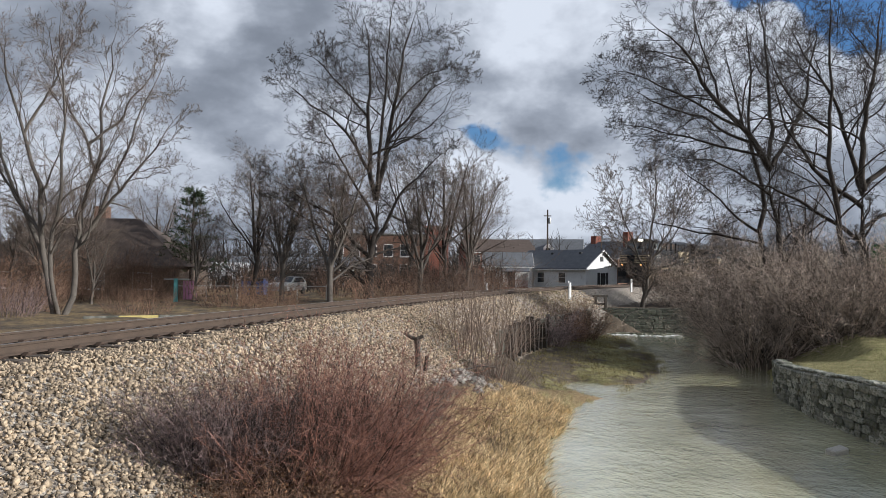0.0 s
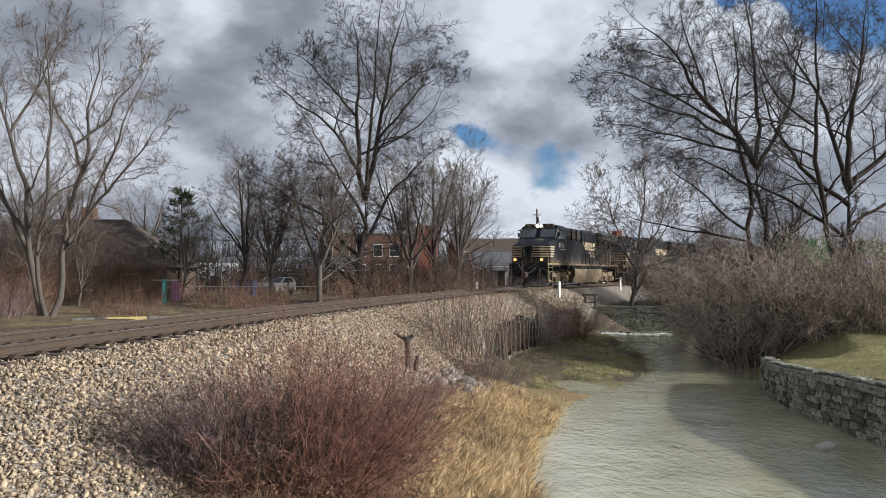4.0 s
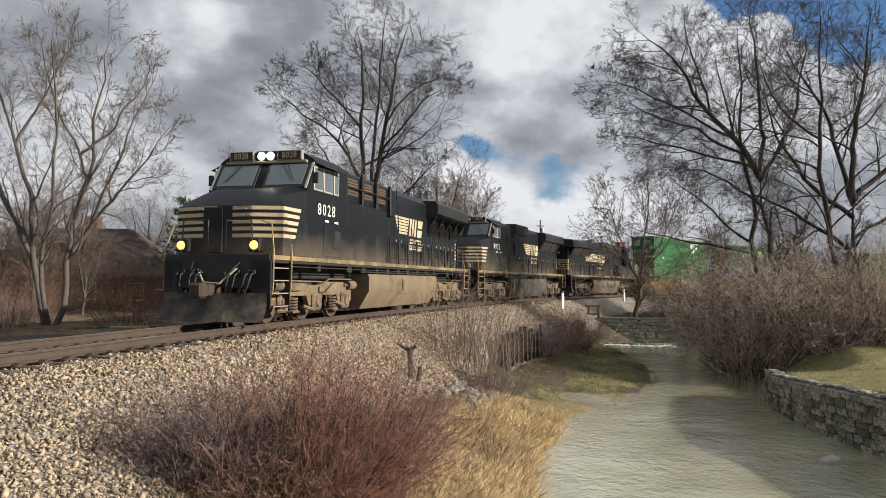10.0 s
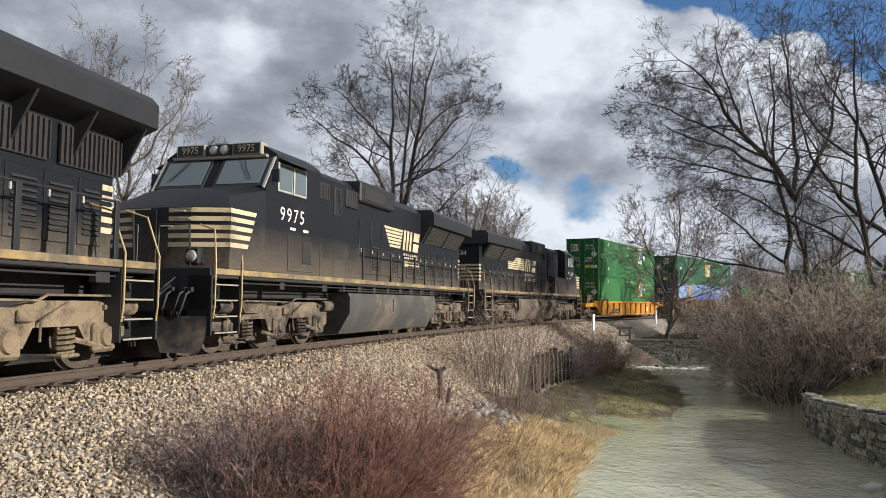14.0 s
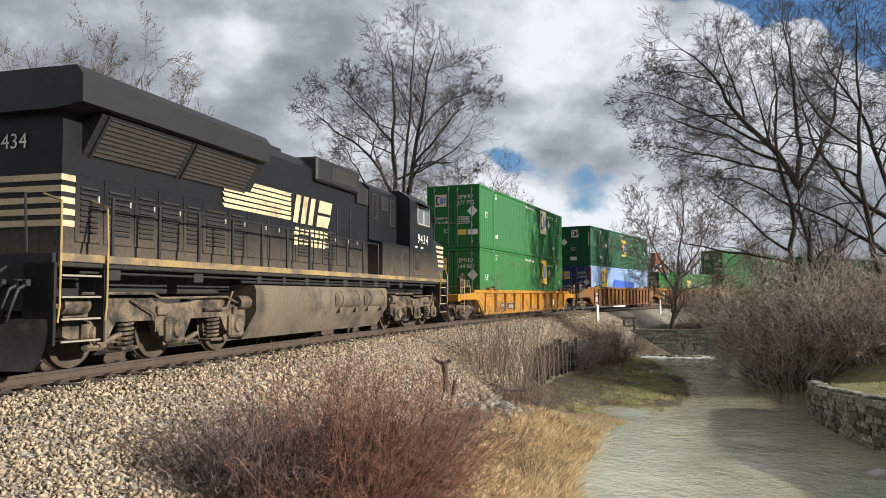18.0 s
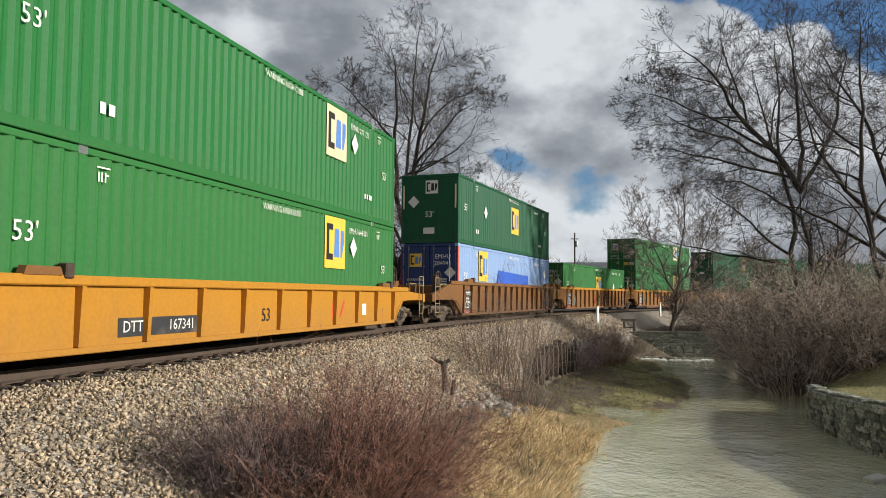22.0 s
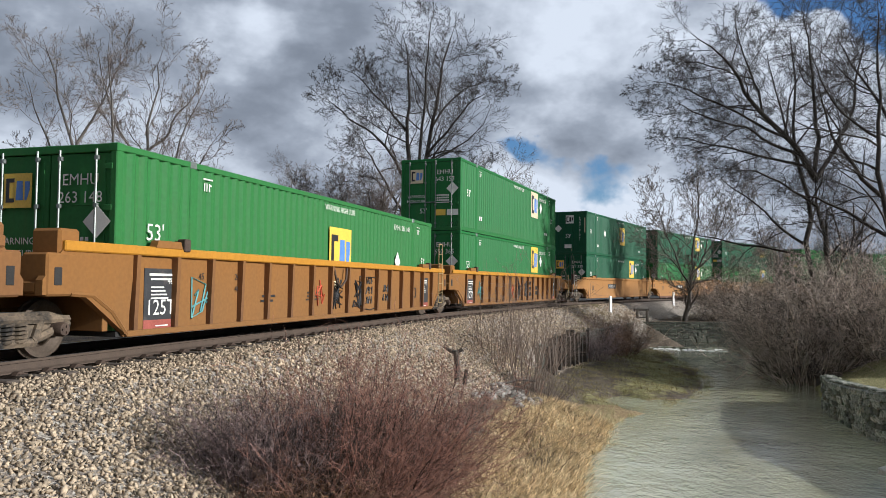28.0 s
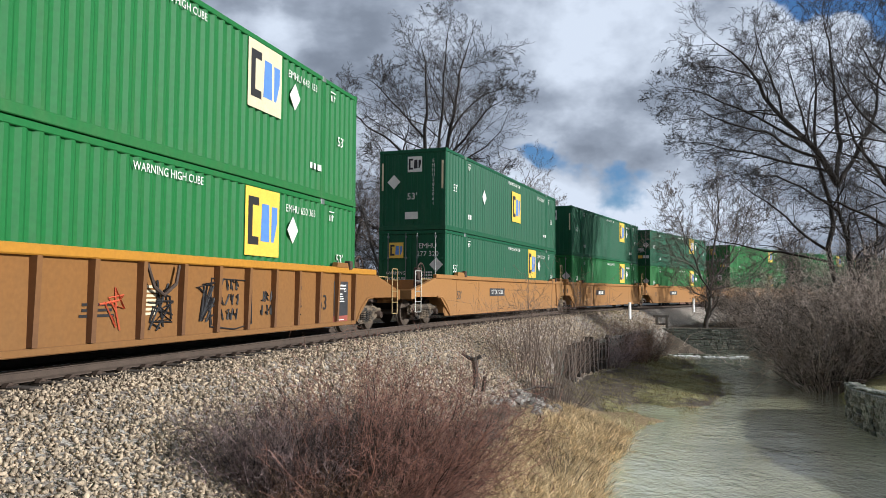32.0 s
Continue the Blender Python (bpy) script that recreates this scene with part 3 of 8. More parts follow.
def make_ballast():
    """Loose stones where the camera passes nearest."""
    rng = np.random.default_rng(3)
    cube = np.array([(1, 0, 0), (-1, 0, 0), (0, 1, 0), (0, -1, 0), (0, 0, 1), (0, 0, -1)], float)
    quads = np.array([(0, 2, 4), (2, 1, 4), (1, 3, 4), (3, 0, 4), (2, 0, 5), (1, 2, 5), (3, 1, 5), (0, 3, 5)])
    V, F = [], []
    count = 0
    for s0, s1, v0, v1, per, size in ((-26, -14, 0.95, 5.9, 500, 0.034), (-14, 2, 0.95, 4.9, 300, 0.039), (2, 16, 0.95, 4.6, 130, 0.046),
                                      (16, 34, 0.95, 4.0, 50, 0.06), (-26, 6, -0.62, 0.62, 70, 0.042), (-26, 6, -2.2, -0.95, 50, 0.045)):
        n = int((s1 - s0) * (v1 - v0) * per)
        s, v = rng.uniform(s0, s1, n), rng.uniform(v0, v1, n)
        x, y, th = track(s)
        X, Y = x + np.sin(th) * v, y - np.cos(th) * v
        keep = (np.abs(v) < v1 - 0.9 * rng.random(n) ** 2 * (v1 > 1)) | (v < 1)
        X, Y, s, v = X[keep], Y[keep], s[keep], v[keep]
        n = len(X)
        Z = ground_z(X, Y) + rng.uniform(-0.012, 0.035, n)
        P = (cube[None] * rng.uniform(0.55, 1.1, (n, 6, 1)) + rng.normal(0, 0.28, (n, 6, 3))) * rng.uniform(0.65, 1.3, (n, 1, 3)) * (size * rng.uniform(0.5, 1.35, (n, 1, 1)))
        q = rng.normal(size=(n, 4))
        q /= np.linalg.norm(q, axis=1)[:, None]
        w, a, b, c = q.T
        R = np.stack([1 - 2 * (b * b + c * c), 2 * (a * b - c * w), 2 * (a * c + b * w), 2 * (a * b + c * w), 1 - 2 * (a * a + c * c), 2 * (b * c - a * w),
                      2 * (a * c - b * w), 2 * (b * c + a * w), 1 - 2 * (a * a + b * b)], -1).reshape(n, 3, 3)
        P = np.einsum("nij,nkj->nki", R, P) + np.stack([X, Y, Z], -1)[:, None]
        V.append(P.reshape(-1, 3))
        F.append((quads[None] + (np.arange(n)[:, None, None] * 6) + count * 6).reshape(-1, 3))
        count += n
    me = lump_mesh("ballast", np.concatenate(V), np.concatenate(F), MAT["stone_loose"])
    tagged(new("ballast", me), "loose angular tan and grey ballast stones on the embankment", "ballast", kind="stuff")


def stone_courses(parent, place, length, z0, z1, depth, sizes, rng, mat="stone_wall"):
    """Rough laid stones along place(along, out, z), each a piece of its own."""
    shapes = []
    for _ in range(8):
        v = np.array([(x, y, z) for x in (-0.5, 0.5) for y in (-0.5, 0.5) for z in (-0.5, 0.5)]) * np.array([1, 1, 1])
        v = v + rng.uniform(-0.15, 0.15, v.shape)
        b = bmesh.new()
        vs = [b.verts.new(p) for p in v]
        for f in [(0, 1, 3, 2), (4, 6, 7, 5), (0, 4, 5, 1), (2, 3, 7, 6), (0, 2, 6, 4), (1, 5, 7, 3)]:
            b.faces.new([vs[i] for i in f])
        bmesh.ops.bevel(b, geom=b.edges[:], offset=0.11, segments=1, affect="EDGES")
        me = bpy.data.meshes.new("stone")
        b.to_mesh(me)
        b.free()
        me.materials.append(MAT[mat])
        shapes.append(me)
    z = z0
    while z < z1 - 0.05:
        hh = min(rng.uniform(*sizes[1]), z1 - z)
        a = rng.uniform(-0.3, 0)
        while a < length:
            w = rng.uniform(*sizes[0])
            m = place(a + w / 2, rng.uniform(-0.03, 0.05), z + hh / 2)
            part("stone", shapes[rng.integers(8)], None, parent,
                 at=m @ Matrix.Diagonal((w * 0.96, depth, hh * 0.95, 1)))
            a += w
        z += hh


make_track()

# ---- plants: bare winter trees, shrubs, grass ----
def bark(name, base, vary=0.25):
    return surf(name, base, 0.92, vary=vary, scale=2.5, fine=26, bump=0.5, size=0.02, spec=0.25)


MAT["bark_dark"] = bark("dark_bark", (0.058, 0.048, 0.041))
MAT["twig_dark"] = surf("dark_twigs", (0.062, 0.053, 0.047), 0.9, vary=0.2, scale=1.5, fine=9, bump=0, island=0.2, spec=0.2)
MAT["bark_pale"] = bark("pale_grey_bark", (0.115, 0.10, 0.085))
MAT["twig_pale"] = surf("pale_twigs", (0.20, 0.15, 0.12), 0.9, vary=0.2, scale=1.5, fine=9, bump=0, island=0.2, spec=0.2)
MAT["twig_red"] = surf("red_brown_stems", (0.19, 0.092, 0.066), 0.6, vary=0.3, scale=1.2, fine=8, bump=0, island=0.7, spec=0.35)
MAT["twig_purple"] = surf("purple_grey_stems", (0.20, 0.145, 0.135), 0.65, vary=0.3, scale=1.2, fine=8, bump=0, island=0.7, spec=0.3)
MAT["twig_brown"] = surf("brown_stems", (0.15, 0.118, 0.096), 0.85, vary=0.22, scale=0.8, fine=8, bump=0, island=0.3, spec=0.25)
MAT["twig_rust"] = surf("rust_brown_stems", (0.20, 0.125, 0.085), 0.85, vary=0.3, scale=0.8, fine=8, bump=0, island=0.6, spec=0.25)
MAT["twig_thicket"] = surf("grey_brown_stems", (0.30, 0.24, 0.195), 0.85, vary=0.32, scale=0.8, fine=8, bump=0, island=0.75, spec=0.25)
MAT["straw"] = surf("dry_grass_blades", (0.56, 0.425, 0.24), 0.85, vary=0.28, scale=1.0, fine=7, bump=0, island=0.65, spec=0.25)
MAT["blade"] = surf("dull_green_blades", (0.42, 0.37, 0.20), 0.85, vary=0.25, scale=1.0, fine=7, bump=0, island=0.35, spec=0.25)
MAT["marsh"] = surf("marsh_blades", (0.25, 0.21, 0.095), 0.85, vary=0.25, scale=0.5, fine=7, bump=0, island=0.35, spec=0.25)
MAT["needles"] = surf("dark_needles", (0.035, 0.05, 0.022), 0.85, vary=0.3, scale=1.0, fine=7, bump=0, island=0.35, spec=0.25)
# near-black leaf colour that stands for the deep shade inside the shrubs
MAT["shade_leaf"] = surf("shade_dark_leaves", (0.045, 0.033, 0.027), 0.85, vary=0.25, scale=2, fine=9, bump=0, island=0.4, spec=0.25)
MAT["dead_leaf"] = surf("dead_leaves", (0.165, 0.09, 0.05), 0.85, vary=0.2, scale=2, fine=9, bump=0, island=0.35, spec=0.25)


def limbs_mesh(name, segs, n, mat):
    """Tapered bars, all at once: rows of start, end and the two radii."""
    me = lump_mesh(name, *limb_arrays(np.asarray(segs, float), n), mat)
    if n > 3:
        me.shade_smooth()
    return me


def limb_arrays(a, n):
    P0, P1, R0, R1 = a[:, 0:3], a[:, 3:6], a[:, 6], a[:, 7]
    d = P1 - P0
    d /= np.maximum(np.linalg.norm(d, axis=1), 1e-9)[:, None]
    ref = np.where(np.abs(d[:, 2:3]) < 0.9, np.array([[0, 0, 1.0]]), np.array([[1.0, 0, 0]]))
    u = np.cross(d, ref)
    u /= np.linalg.norm(u, axis=1)[:, None]
    w = np.cross(u, d)
    ang = 2 * np.pi * np.arange(n) / n
    ring = u[:, None] * np.cos(ang)[None, :, None] + w[:, None] * np.sin(ang)[None, :, None]
    V = np.concatenate([P0[:, None] + ring * R0[:, None, None], P1[:, None] + ring * R1[:, None, None]], 1).reshape(-1, 3)
    k = np.arange(n)
    q = np.stack([k, k + n, (k + 1) % n + n, (k + 1) % n], -1)
    F = (q[None] + (np.arange(len(a)) * 2 * n)[:, None, None]).reshape(-1, 4)
    return V, F


def unit(a):
    return a / np.maximum(np.linalg.norm(a, axis=-1, keepdims=True), 1e-9)


def grow(rng, stems, levels=4, kids=(7, 6, 5, 3), spread=(42, 48, 50, 50), ratio=(0.5, 0.5, 0.48, 0.45), lift=0.10, wander=0.13, rmin=0.007, first=0.3, nseg=(9, 6, 5, 3), taper=0.8):
    """Branches off a list of stems (start, direction, length, radius and, for some, the direction at the tip), a whole order of branches at a time. Returns thick and thin bars."""
    p, d = np.array([q[0] for q in stems], float), unit(np.array([q[1] for q in stems], float))
    e = unit(np.array([q[4] if len(q) > 4 else q[1] for q in stems], float))
    L, r = np.array([q[2] for q in stems], float), np.array([q[3] for q in stems], float)
    led = np.array([len(q) > 4 for q in stems], float)[:, None]
    thick, thin = [], []
    for lv in range(levels + 1):
        k, n = nseg[min(lv, len(nseg) - 1)], len(L)
        nodes, ways, rad = [p], [], [r]
        kink = np.zeros((n, 3))
        for i in range(k):
            kink = 0.35 * kink + rng.normal(size=(n, 3)) * wander * (0.45 if lv == 0 else 0.62)
            aim = d + (e - d) * (i + 0.5) / k if lv == 0 else d
            w = unit(aim + kink + np.array([0, 0, lift * (i + 1)]) * (1 - 0.8 * led if lv == 0 else 1.0))
            if lv or not led.any():
                d = unit(0.45 * d + 0.55 * w)
            p = p + w * (L / k)[:, None]
            nodes.append(p)
            ways.append(w)
            rad.append(rmin + (r - rmin) * (1 - (i + 1) / k) ** taper)
        if lv == 0:
            N = np.stack(nodes, 1)
            for j in range(1, n):
                if N[j, 0, 2] > 0.3:
                    f = np.linspace(0, 1, 6)[None, None, :, None]
                    on = (N[:j, :-1, None] * (1 - f) + N[:j, 1:, None] * f).reshape(-1, 3)
                    N[j] += on[np.argmin(((on - N[j, 0]) ** 2).sum(1))] - N[j, 0]
            nodes = [N[:, i] for i in range(k + 1)]
        for i in range(k):
            bars = np.concatenate([nodes[i], nodes[i + 1], rad[i][:, None], rad[i + 1][:, None]], 1)
            big = (bars[:, 6] > 0.03) & (lv <= 1)
            thick.append(bars[big])
            thin.append(bars[~big])
        if lv == levels:
            break
        m = kids[min(lv, len(kids) - 1)]
        lo = first if lv == 0 else 0.15
        f = lo + (1 - lo) * (np.arange(m)[None] + rng.random((n, m))) / m
        g = np.minimum(f * k, k - 1e-6)
        i = g.astype(int)
        row = np.arange(n)[:, None]
        N, Wy, Rd = np.stack(nodes, 1), np.stack(ways, 1), np.stack(rad, 1)
        q = N[row, i] + (N[row, i + 1] - N[row, i]) * (g - i)[..., None]
        dd = Wy[row, i]
        rr = Rd[row, i] + (Rd[row, i + 1] - Rd[row, i]) * (g - i)
        side = rng.normal(size=(n, m, 3))
        side = unit(side - dd * (side * dd).sum(-1, keepdims=True))
        a = np.radians(spread[min(lv, len(spread) - 1)] * rng.uniform(0.65, 1.3, (n, m)))[..., None]
        p, d = q.reshape(-1, 3), (dd * np.cos(a) + side * np.sin(a)).reshape(-1, 3)
        L = (L[:, None] * ratio[min(lv, len(ratio) - 1)] * rng.uniform(0.6, 1.3, (n, m)) * (1.2 - 0.65 * f)).ravel()
        r = np.maximum(rr * rng.uniform(0.34, 0.6, (n, m)), rmin * 1.1).ravel()
    return np.concatenate(thick), np.concatenate(thin)


def tree(name, label, stems, seed, mats=("bark_dark", "twig_dark"), at=None, category="tree", group="", up=0.0, **kw):
    """A bare tree; up lengthens the foot of the trunk."""
    rng = np.random.default_rng(seed)
    stems = [((q[0][0], q[0][1], q[0][2] + up if q[0][2] > 0 else 0), q[1], q[2] + (up if q[0][2] == 0 else 0), *q[3:]) for q in stems]
    thick, thin = grow(rng, stems, **kw)
    ob = thing(name, label, category, at, group)
    part("trunk", limbs_mesh("trunk", thick, 8, MAT[mats[0]]), None, ob)
    part("crown", limbs_mesh("crown", thin, 3, MAT[mats[1]]), None, ob, "bare branches and fine twigs")
    return ob


def stand(x, y, dz=-0.1, turn=0.0):
    return pose(x, y, float(ground_z(np.array([x]), np.array([y]))[0]) + dz, 0, 0, turn)


def make_trees():
    # the tall tree behind the track
    kw = dict(levels=4, kids=(12, 8, 6, 3), lift=0.010, first=0.2, wander=0.27, nseg=(14, 9, 6, 4, 2), rmin=0.0068, spread=(52, 48, 46, 44), ratio=(0.40, 0.52, 0.54, 0.5))
    tree("tall_tree", "tall bare deciduous tree with a dark forked trunk", [
        ((0.00, 0, 0.00), (0.02, 0, 1.00), 5.9, 0.323, (0.03, 0, 1.00)), ((0.17, 0, 5.73), (-0.15, 0.1, 0.99), 11.9, 0.162, (-0.14, 0.1, 0.99)),
        ((0.20, 0, 5.73), (0.08, -0.1, 1.00), 11.8, 0.170, (0.35, -0.1, 0.94)), ((-0.07, 0, 2.36), (-0.66, 0.2, 0.75), 8.3, 0.136, (-0.87, 0.2, 0.49)),
        ((-0.34, 0, 1.69), (-0.78, -0.3, 0.62), 7.6, 0.102, (-0.93, -0.3, 0.37)), ((0.17, 0, 3.04), (0.50, 0.2, 0.86), 7.9, 0.119, (0.62, 0.2, 0.79)),
        ((-0.34, 0, 7.42), (-0.53, 0.1, 0.85), 8.1, 0.111, (-0.85, 0.1, 0.52)), ((0.44, 0, 9.11), (0.59, -0.2, 0.80), 5.7, 0.093, (0.84, -0.2, 0.54)),
        ((-0.67, 0, 10.79), (-0.50, 0.2, 0.87), 6.2, 0.076, (-0.89, 0.2, 0.45)), ((0.74, 0, 10.79), (0.43, 0.1, 0.90), 6.1, 0.076, (0.93, 0.1, 0.37)),
        ((0.20, 0, 5.90), (-0.05, -0.3, 1.00), 11.6, 0.119, (0.04, -0.3, 1.00)), ((0.1, 0, 4.2), (-0.35, -0.5, 0.9), 8.0, 0.102, (-0.6, -0.4, 0.7))],
        11, at=stand(-3.35, 46), up=0.7, **kw)
    # a clump of pale stems beyond the track
    tree("multi_stem_tree", "pale grey multi-stemmed bare tree", [
        ((-0.12, 0, 0), (-0.28, 0, 0.96), 13.6, 0.145, (-0.16, 0, 0.99)), ((0.30, 0, 0), (0.13, 0.1, 0.99), 13.5, 0.145, (0.17, 0.1, 0.99)),
        ((0.07, 0, 0), (-0.07, -0.1, 1.00), 13.1, 0.11, (0.06, -0.1, 1.00)), ((0.70, 0, 2.99), (0.46, 0.1, 0.89), 9.6, 0.085, (0.30, 0.1, 0.95)),
        ((0.87, 0, 3.99), (0.68, -0.2, 0.73), 6.8, 0.08, (0.61, -0.2, 0.79)), ((-0.25, 0, 1.99), (-0.51, 0.1, 0.86), 10.4, 0.11, (-0.32, 0.1, 0.95)),
        ((-1.12, 0, 3.49), (-0.68, 0.2, 0.74), 6.5, 0.08, (-0.53, 0.2, 0.85)), ((-1.37, 0, 8.08), (0.38, 0.1, 0.93), 5.8, 0.07, (0.32, 0.1, 0.95)),
        ((1.20, 0, 6.73), (-0.30, -0.2, 0.95), 6.8, 0.07, (-0.24, -0.2, 0.97)), ((1.25, 0, 7.48), (0.68, 0.3, 0.73), 5.8, 0.07, (0.16, 0.3, 0.99))],
        12, ("bark_pale", "twig_brown"), at=stand(-15.95, 34), **{**kw, "kids": (12, 7, 5, 3), "rmin": 0.0056, "ratio": (0.3, 0.5, 0.52, 0.5), "spread": (40, 44, 42, 40), "lift": 0.02})
    # big trees on the lawn side
    tree("leaning_tree", "large bare tree leaning over the creek", [
        ((0.06, 0, 0.00), (-0.13, 0, 0.99), 6.3, 0.288, (-0.26, 0, 0.97)), ((-1.19, 0, 6.06), (-0.50, -0.1, 0.87), 11.2, 0.192, (-0.79, -0.1, 0.61)),
        ((-1.19, 0, 6.06), (-0.08, 0.1, 1.00), 10.3, 0.144, (-0.09, 0.1, 1.00)), ((-1.77, 0, 7.42), (-0.96, -0.2, 0.28), 8.7, 0.096, (-0.92, -0.2, 0.38)),
        ((-1.45, 0, 6.61), (-0.96, 0.2, 0.29), 8.3, 0.088, (-1.00, 0.2, 0.05)), ((-2.58, 0, 8.55), (-0.82, 0.1, 0.57), 8.5, 0.088, (-0.97, 0.1, 0.24)),
        ((-3.81, 0, 10.16), (-0.28, 0.2, 0.96), 6.4, 0.080, (-0.16, 0.2, 0.99)), ((-0.81, 0, 4.52), (-0.90, -0.3, 0.43), 8.0, 0.080, (-1.00, -0.3, 0.00)),
        ((-1.13, 0, 5.81), (0.45, 0.1, 0.89), 10.9, 0.136, (0.18, 0.1, 0.98)), ((-0.22, 0.1, 0.00), (-0.2, 0.15, 1.00), 16.5, 0.192, (0.10, 0.15, 0.99)),
        ((-5.16, 0, 11.45), (-0.97, 0.1, 0.24), 5.2, 0.056, (-0.98, 0.1, 0.22))],
        13, at=stand(20.5, 44), up=2.8, **kw)
    tree("spreading_tree", "large bare tree with heavy low limbs", [
        ((0.00, 0, 0.00), (0.00, 0, 1.00), 4.2, 0.320, (0.03, 0, 1.00)), ((0.06, 0, 4.06), (0.16, 0.1, 0.99), 10.9, 0.176, (0.14, 0.1, 0.99)),
        ((-0.18, 0, 3.31), (-0.86, -0.1, 0.51), 9.6, 0.144, (-0.25, -0.1, 0.97)), ((-0.54, 0, 1.50), (-0.80, 0.1, 0.60), 8.0, 0.128, (-0.99, 0.1, 0.11)),
        ((-0.09, 0, 3.91), (-0.12, 0.2, 0.99), 11.2, 0.144, (-0.55, 0.2, 0.83)), ((-0.3, -0.1, 0.00), (-0.3, -0.15, 1.00), 14.9, 0.200, (-0.10, -0.15, 0.99)),
        ((0.00, 0, 4.21), (0.82, 0, 0.57), 9.4, 0.160, (0.71, 0, 0.71)), ((-0.69, 0, 9.02), (0.34, 0.2, 0.94), 5.9, 0.080, (0.08, 0.2, 1.00)),
        ((0.06, 0, 2.10), (0.87, 0.1, 0.49), 8.4, 0.112, (0.95, 0.1, 0.32)), ((-2.19, 0, 7.51), (-0.74, 0.2, 0.67), 6.8, 0.072, (0.06, 0.2, 1.00))],
        14, at=stand(23.75, 41), up=3.1, **{**kw, "kids": (11, 7, 6, 3)})
    # slender tree over the far bend
    tree("creek_tree", "slender grey-brown bare tree on the creek bank", [
        ((0, 0, 0), (0.10, 0, 1), 4.6, 0.20, (0.2, 0, 1)), ((0.2, 0, 2.6), (-0.45, 0, 1), 8.0, 0.075, (-0.3, 0, 1)), ((0.4, 0, 4.0), (0.1, 0.2, 1), 8.4, 0.085, (0, 0.1, 1)), ((0.3, 0, 3.4), (0.5, 0.1, 1), 8.0, 0.075, (0.3, 0, 1)),
        ((0.2, 0, 2.9), (-0.8, -0.1, 0.7), 5.6, 0.06, (-0.5, 0, 0.9)), ((0.4, 0, 3.6), (0.75, -0.1, 0.7), 7.0, 0.06, (0.5, 0, 0.9)), ((0.3, 0, 2.8), (0.95, -0.1, 0.4), 6.5, 0.055, (0.7, 0, 0.6)), ((0.1, 0, 2.2), (-0.9, 0.1, 0.35), 3.6, 0.045, (-0.7, 0, 0.5))],
        15, ("bark_pale", "twig_brown"), at=stand(16.4, 57.6), **{**kw, "kids": (15, 7, 5, 3), "rmin": 0.0075, "ratio": (0.42, 0.5, 0.5, 0.5), "spread": (42, 44, 42, 40), "first": 0.12, "lift": 0.02})
    # smaller trees beyond the railway, from two patterns
    kw = dict(group="trees beyond the railway", levels=4, kids=(13, 7, 5, 3), lift=0.03, first=0.15, rmin=0.006, nseg=(10, 5, 4, 2, 1), wander=0.2, ratio=(0.42, 0.46, 0.48, 0.5))
    a = tree("bare_tree", "bare deciduous tree beyond the railway", [
        ((0, 0, 0), (0.03, 0, 1), 8.0, 0.17), ((0, 0, 2.0), (-0.45, 0.1, 1), 6.5, 0.10), ((0, 0, 2.4), (0.42, -0.1, 1), 6.2, 0.10), ((0, 0, 3), (0.1, 0.5, 0.9), 5, 0.08)],
        16, ("bark_pale", "twig_brown"), at=stand(-5.1, 42), **kw)
    b = tree("bare_tree", "bare deciduous tree beyond the railway", [
        ((0, 0, 0), (0.0, 0, 1), 11.0, 0.22), ((0, 0, 3.0), (-0.4, 0.1, 1), 8.5, 0.12), ((0, 0, 3.4), (0.42, -0.1, 1), 8.5, 0.13), ((0, 0, 4), (0.1, -0.5, 0.9), 6, 0.09)],
        17, ("bark_dark", "twig_brown"), at=stand(1.6, 60), **kw)
    r = random.Random(5)
    for src, x, y, k in ((a, -0.4, 54, 1.15), (a, 3.6, 66, 1.25), (b, -12.2, 55, 0.86), (a, -9.2, 50, 1.05), (b, -7.6, 66, 0.95), (b, 4.6, 78, 1.0), (a, -21.5, 44, 0.8),
                         (b, -25.5, 58, 0.8), (a, -30, 50, 1.0), (b, -1.8, 84, 1.05), (b, -16, 84, 0.9), (b, -28, 82, 0.95), (b, -40, 80, 1.0), (b, -9, 100, 0.95),
                         (a, 24, 150, 0.9), (b, 29.5, 60, 0.9), (a, 26, 56, 0.9), (a, 30, 74, 1.0), (a, -22, 46, 0.62), (a, -25.3, 47.5, 0.7), (a, -19.2, 45, 0.55), (a, -28.5, 49, 0.75), (a, -14.5, 49, 0.7)):
        m = stand(x, y, -0.1, r.uniform(0, 360))
        src.scale = (k, k, k)
        copy_thing(src, m)
        src.scale = (1, 1, 1)


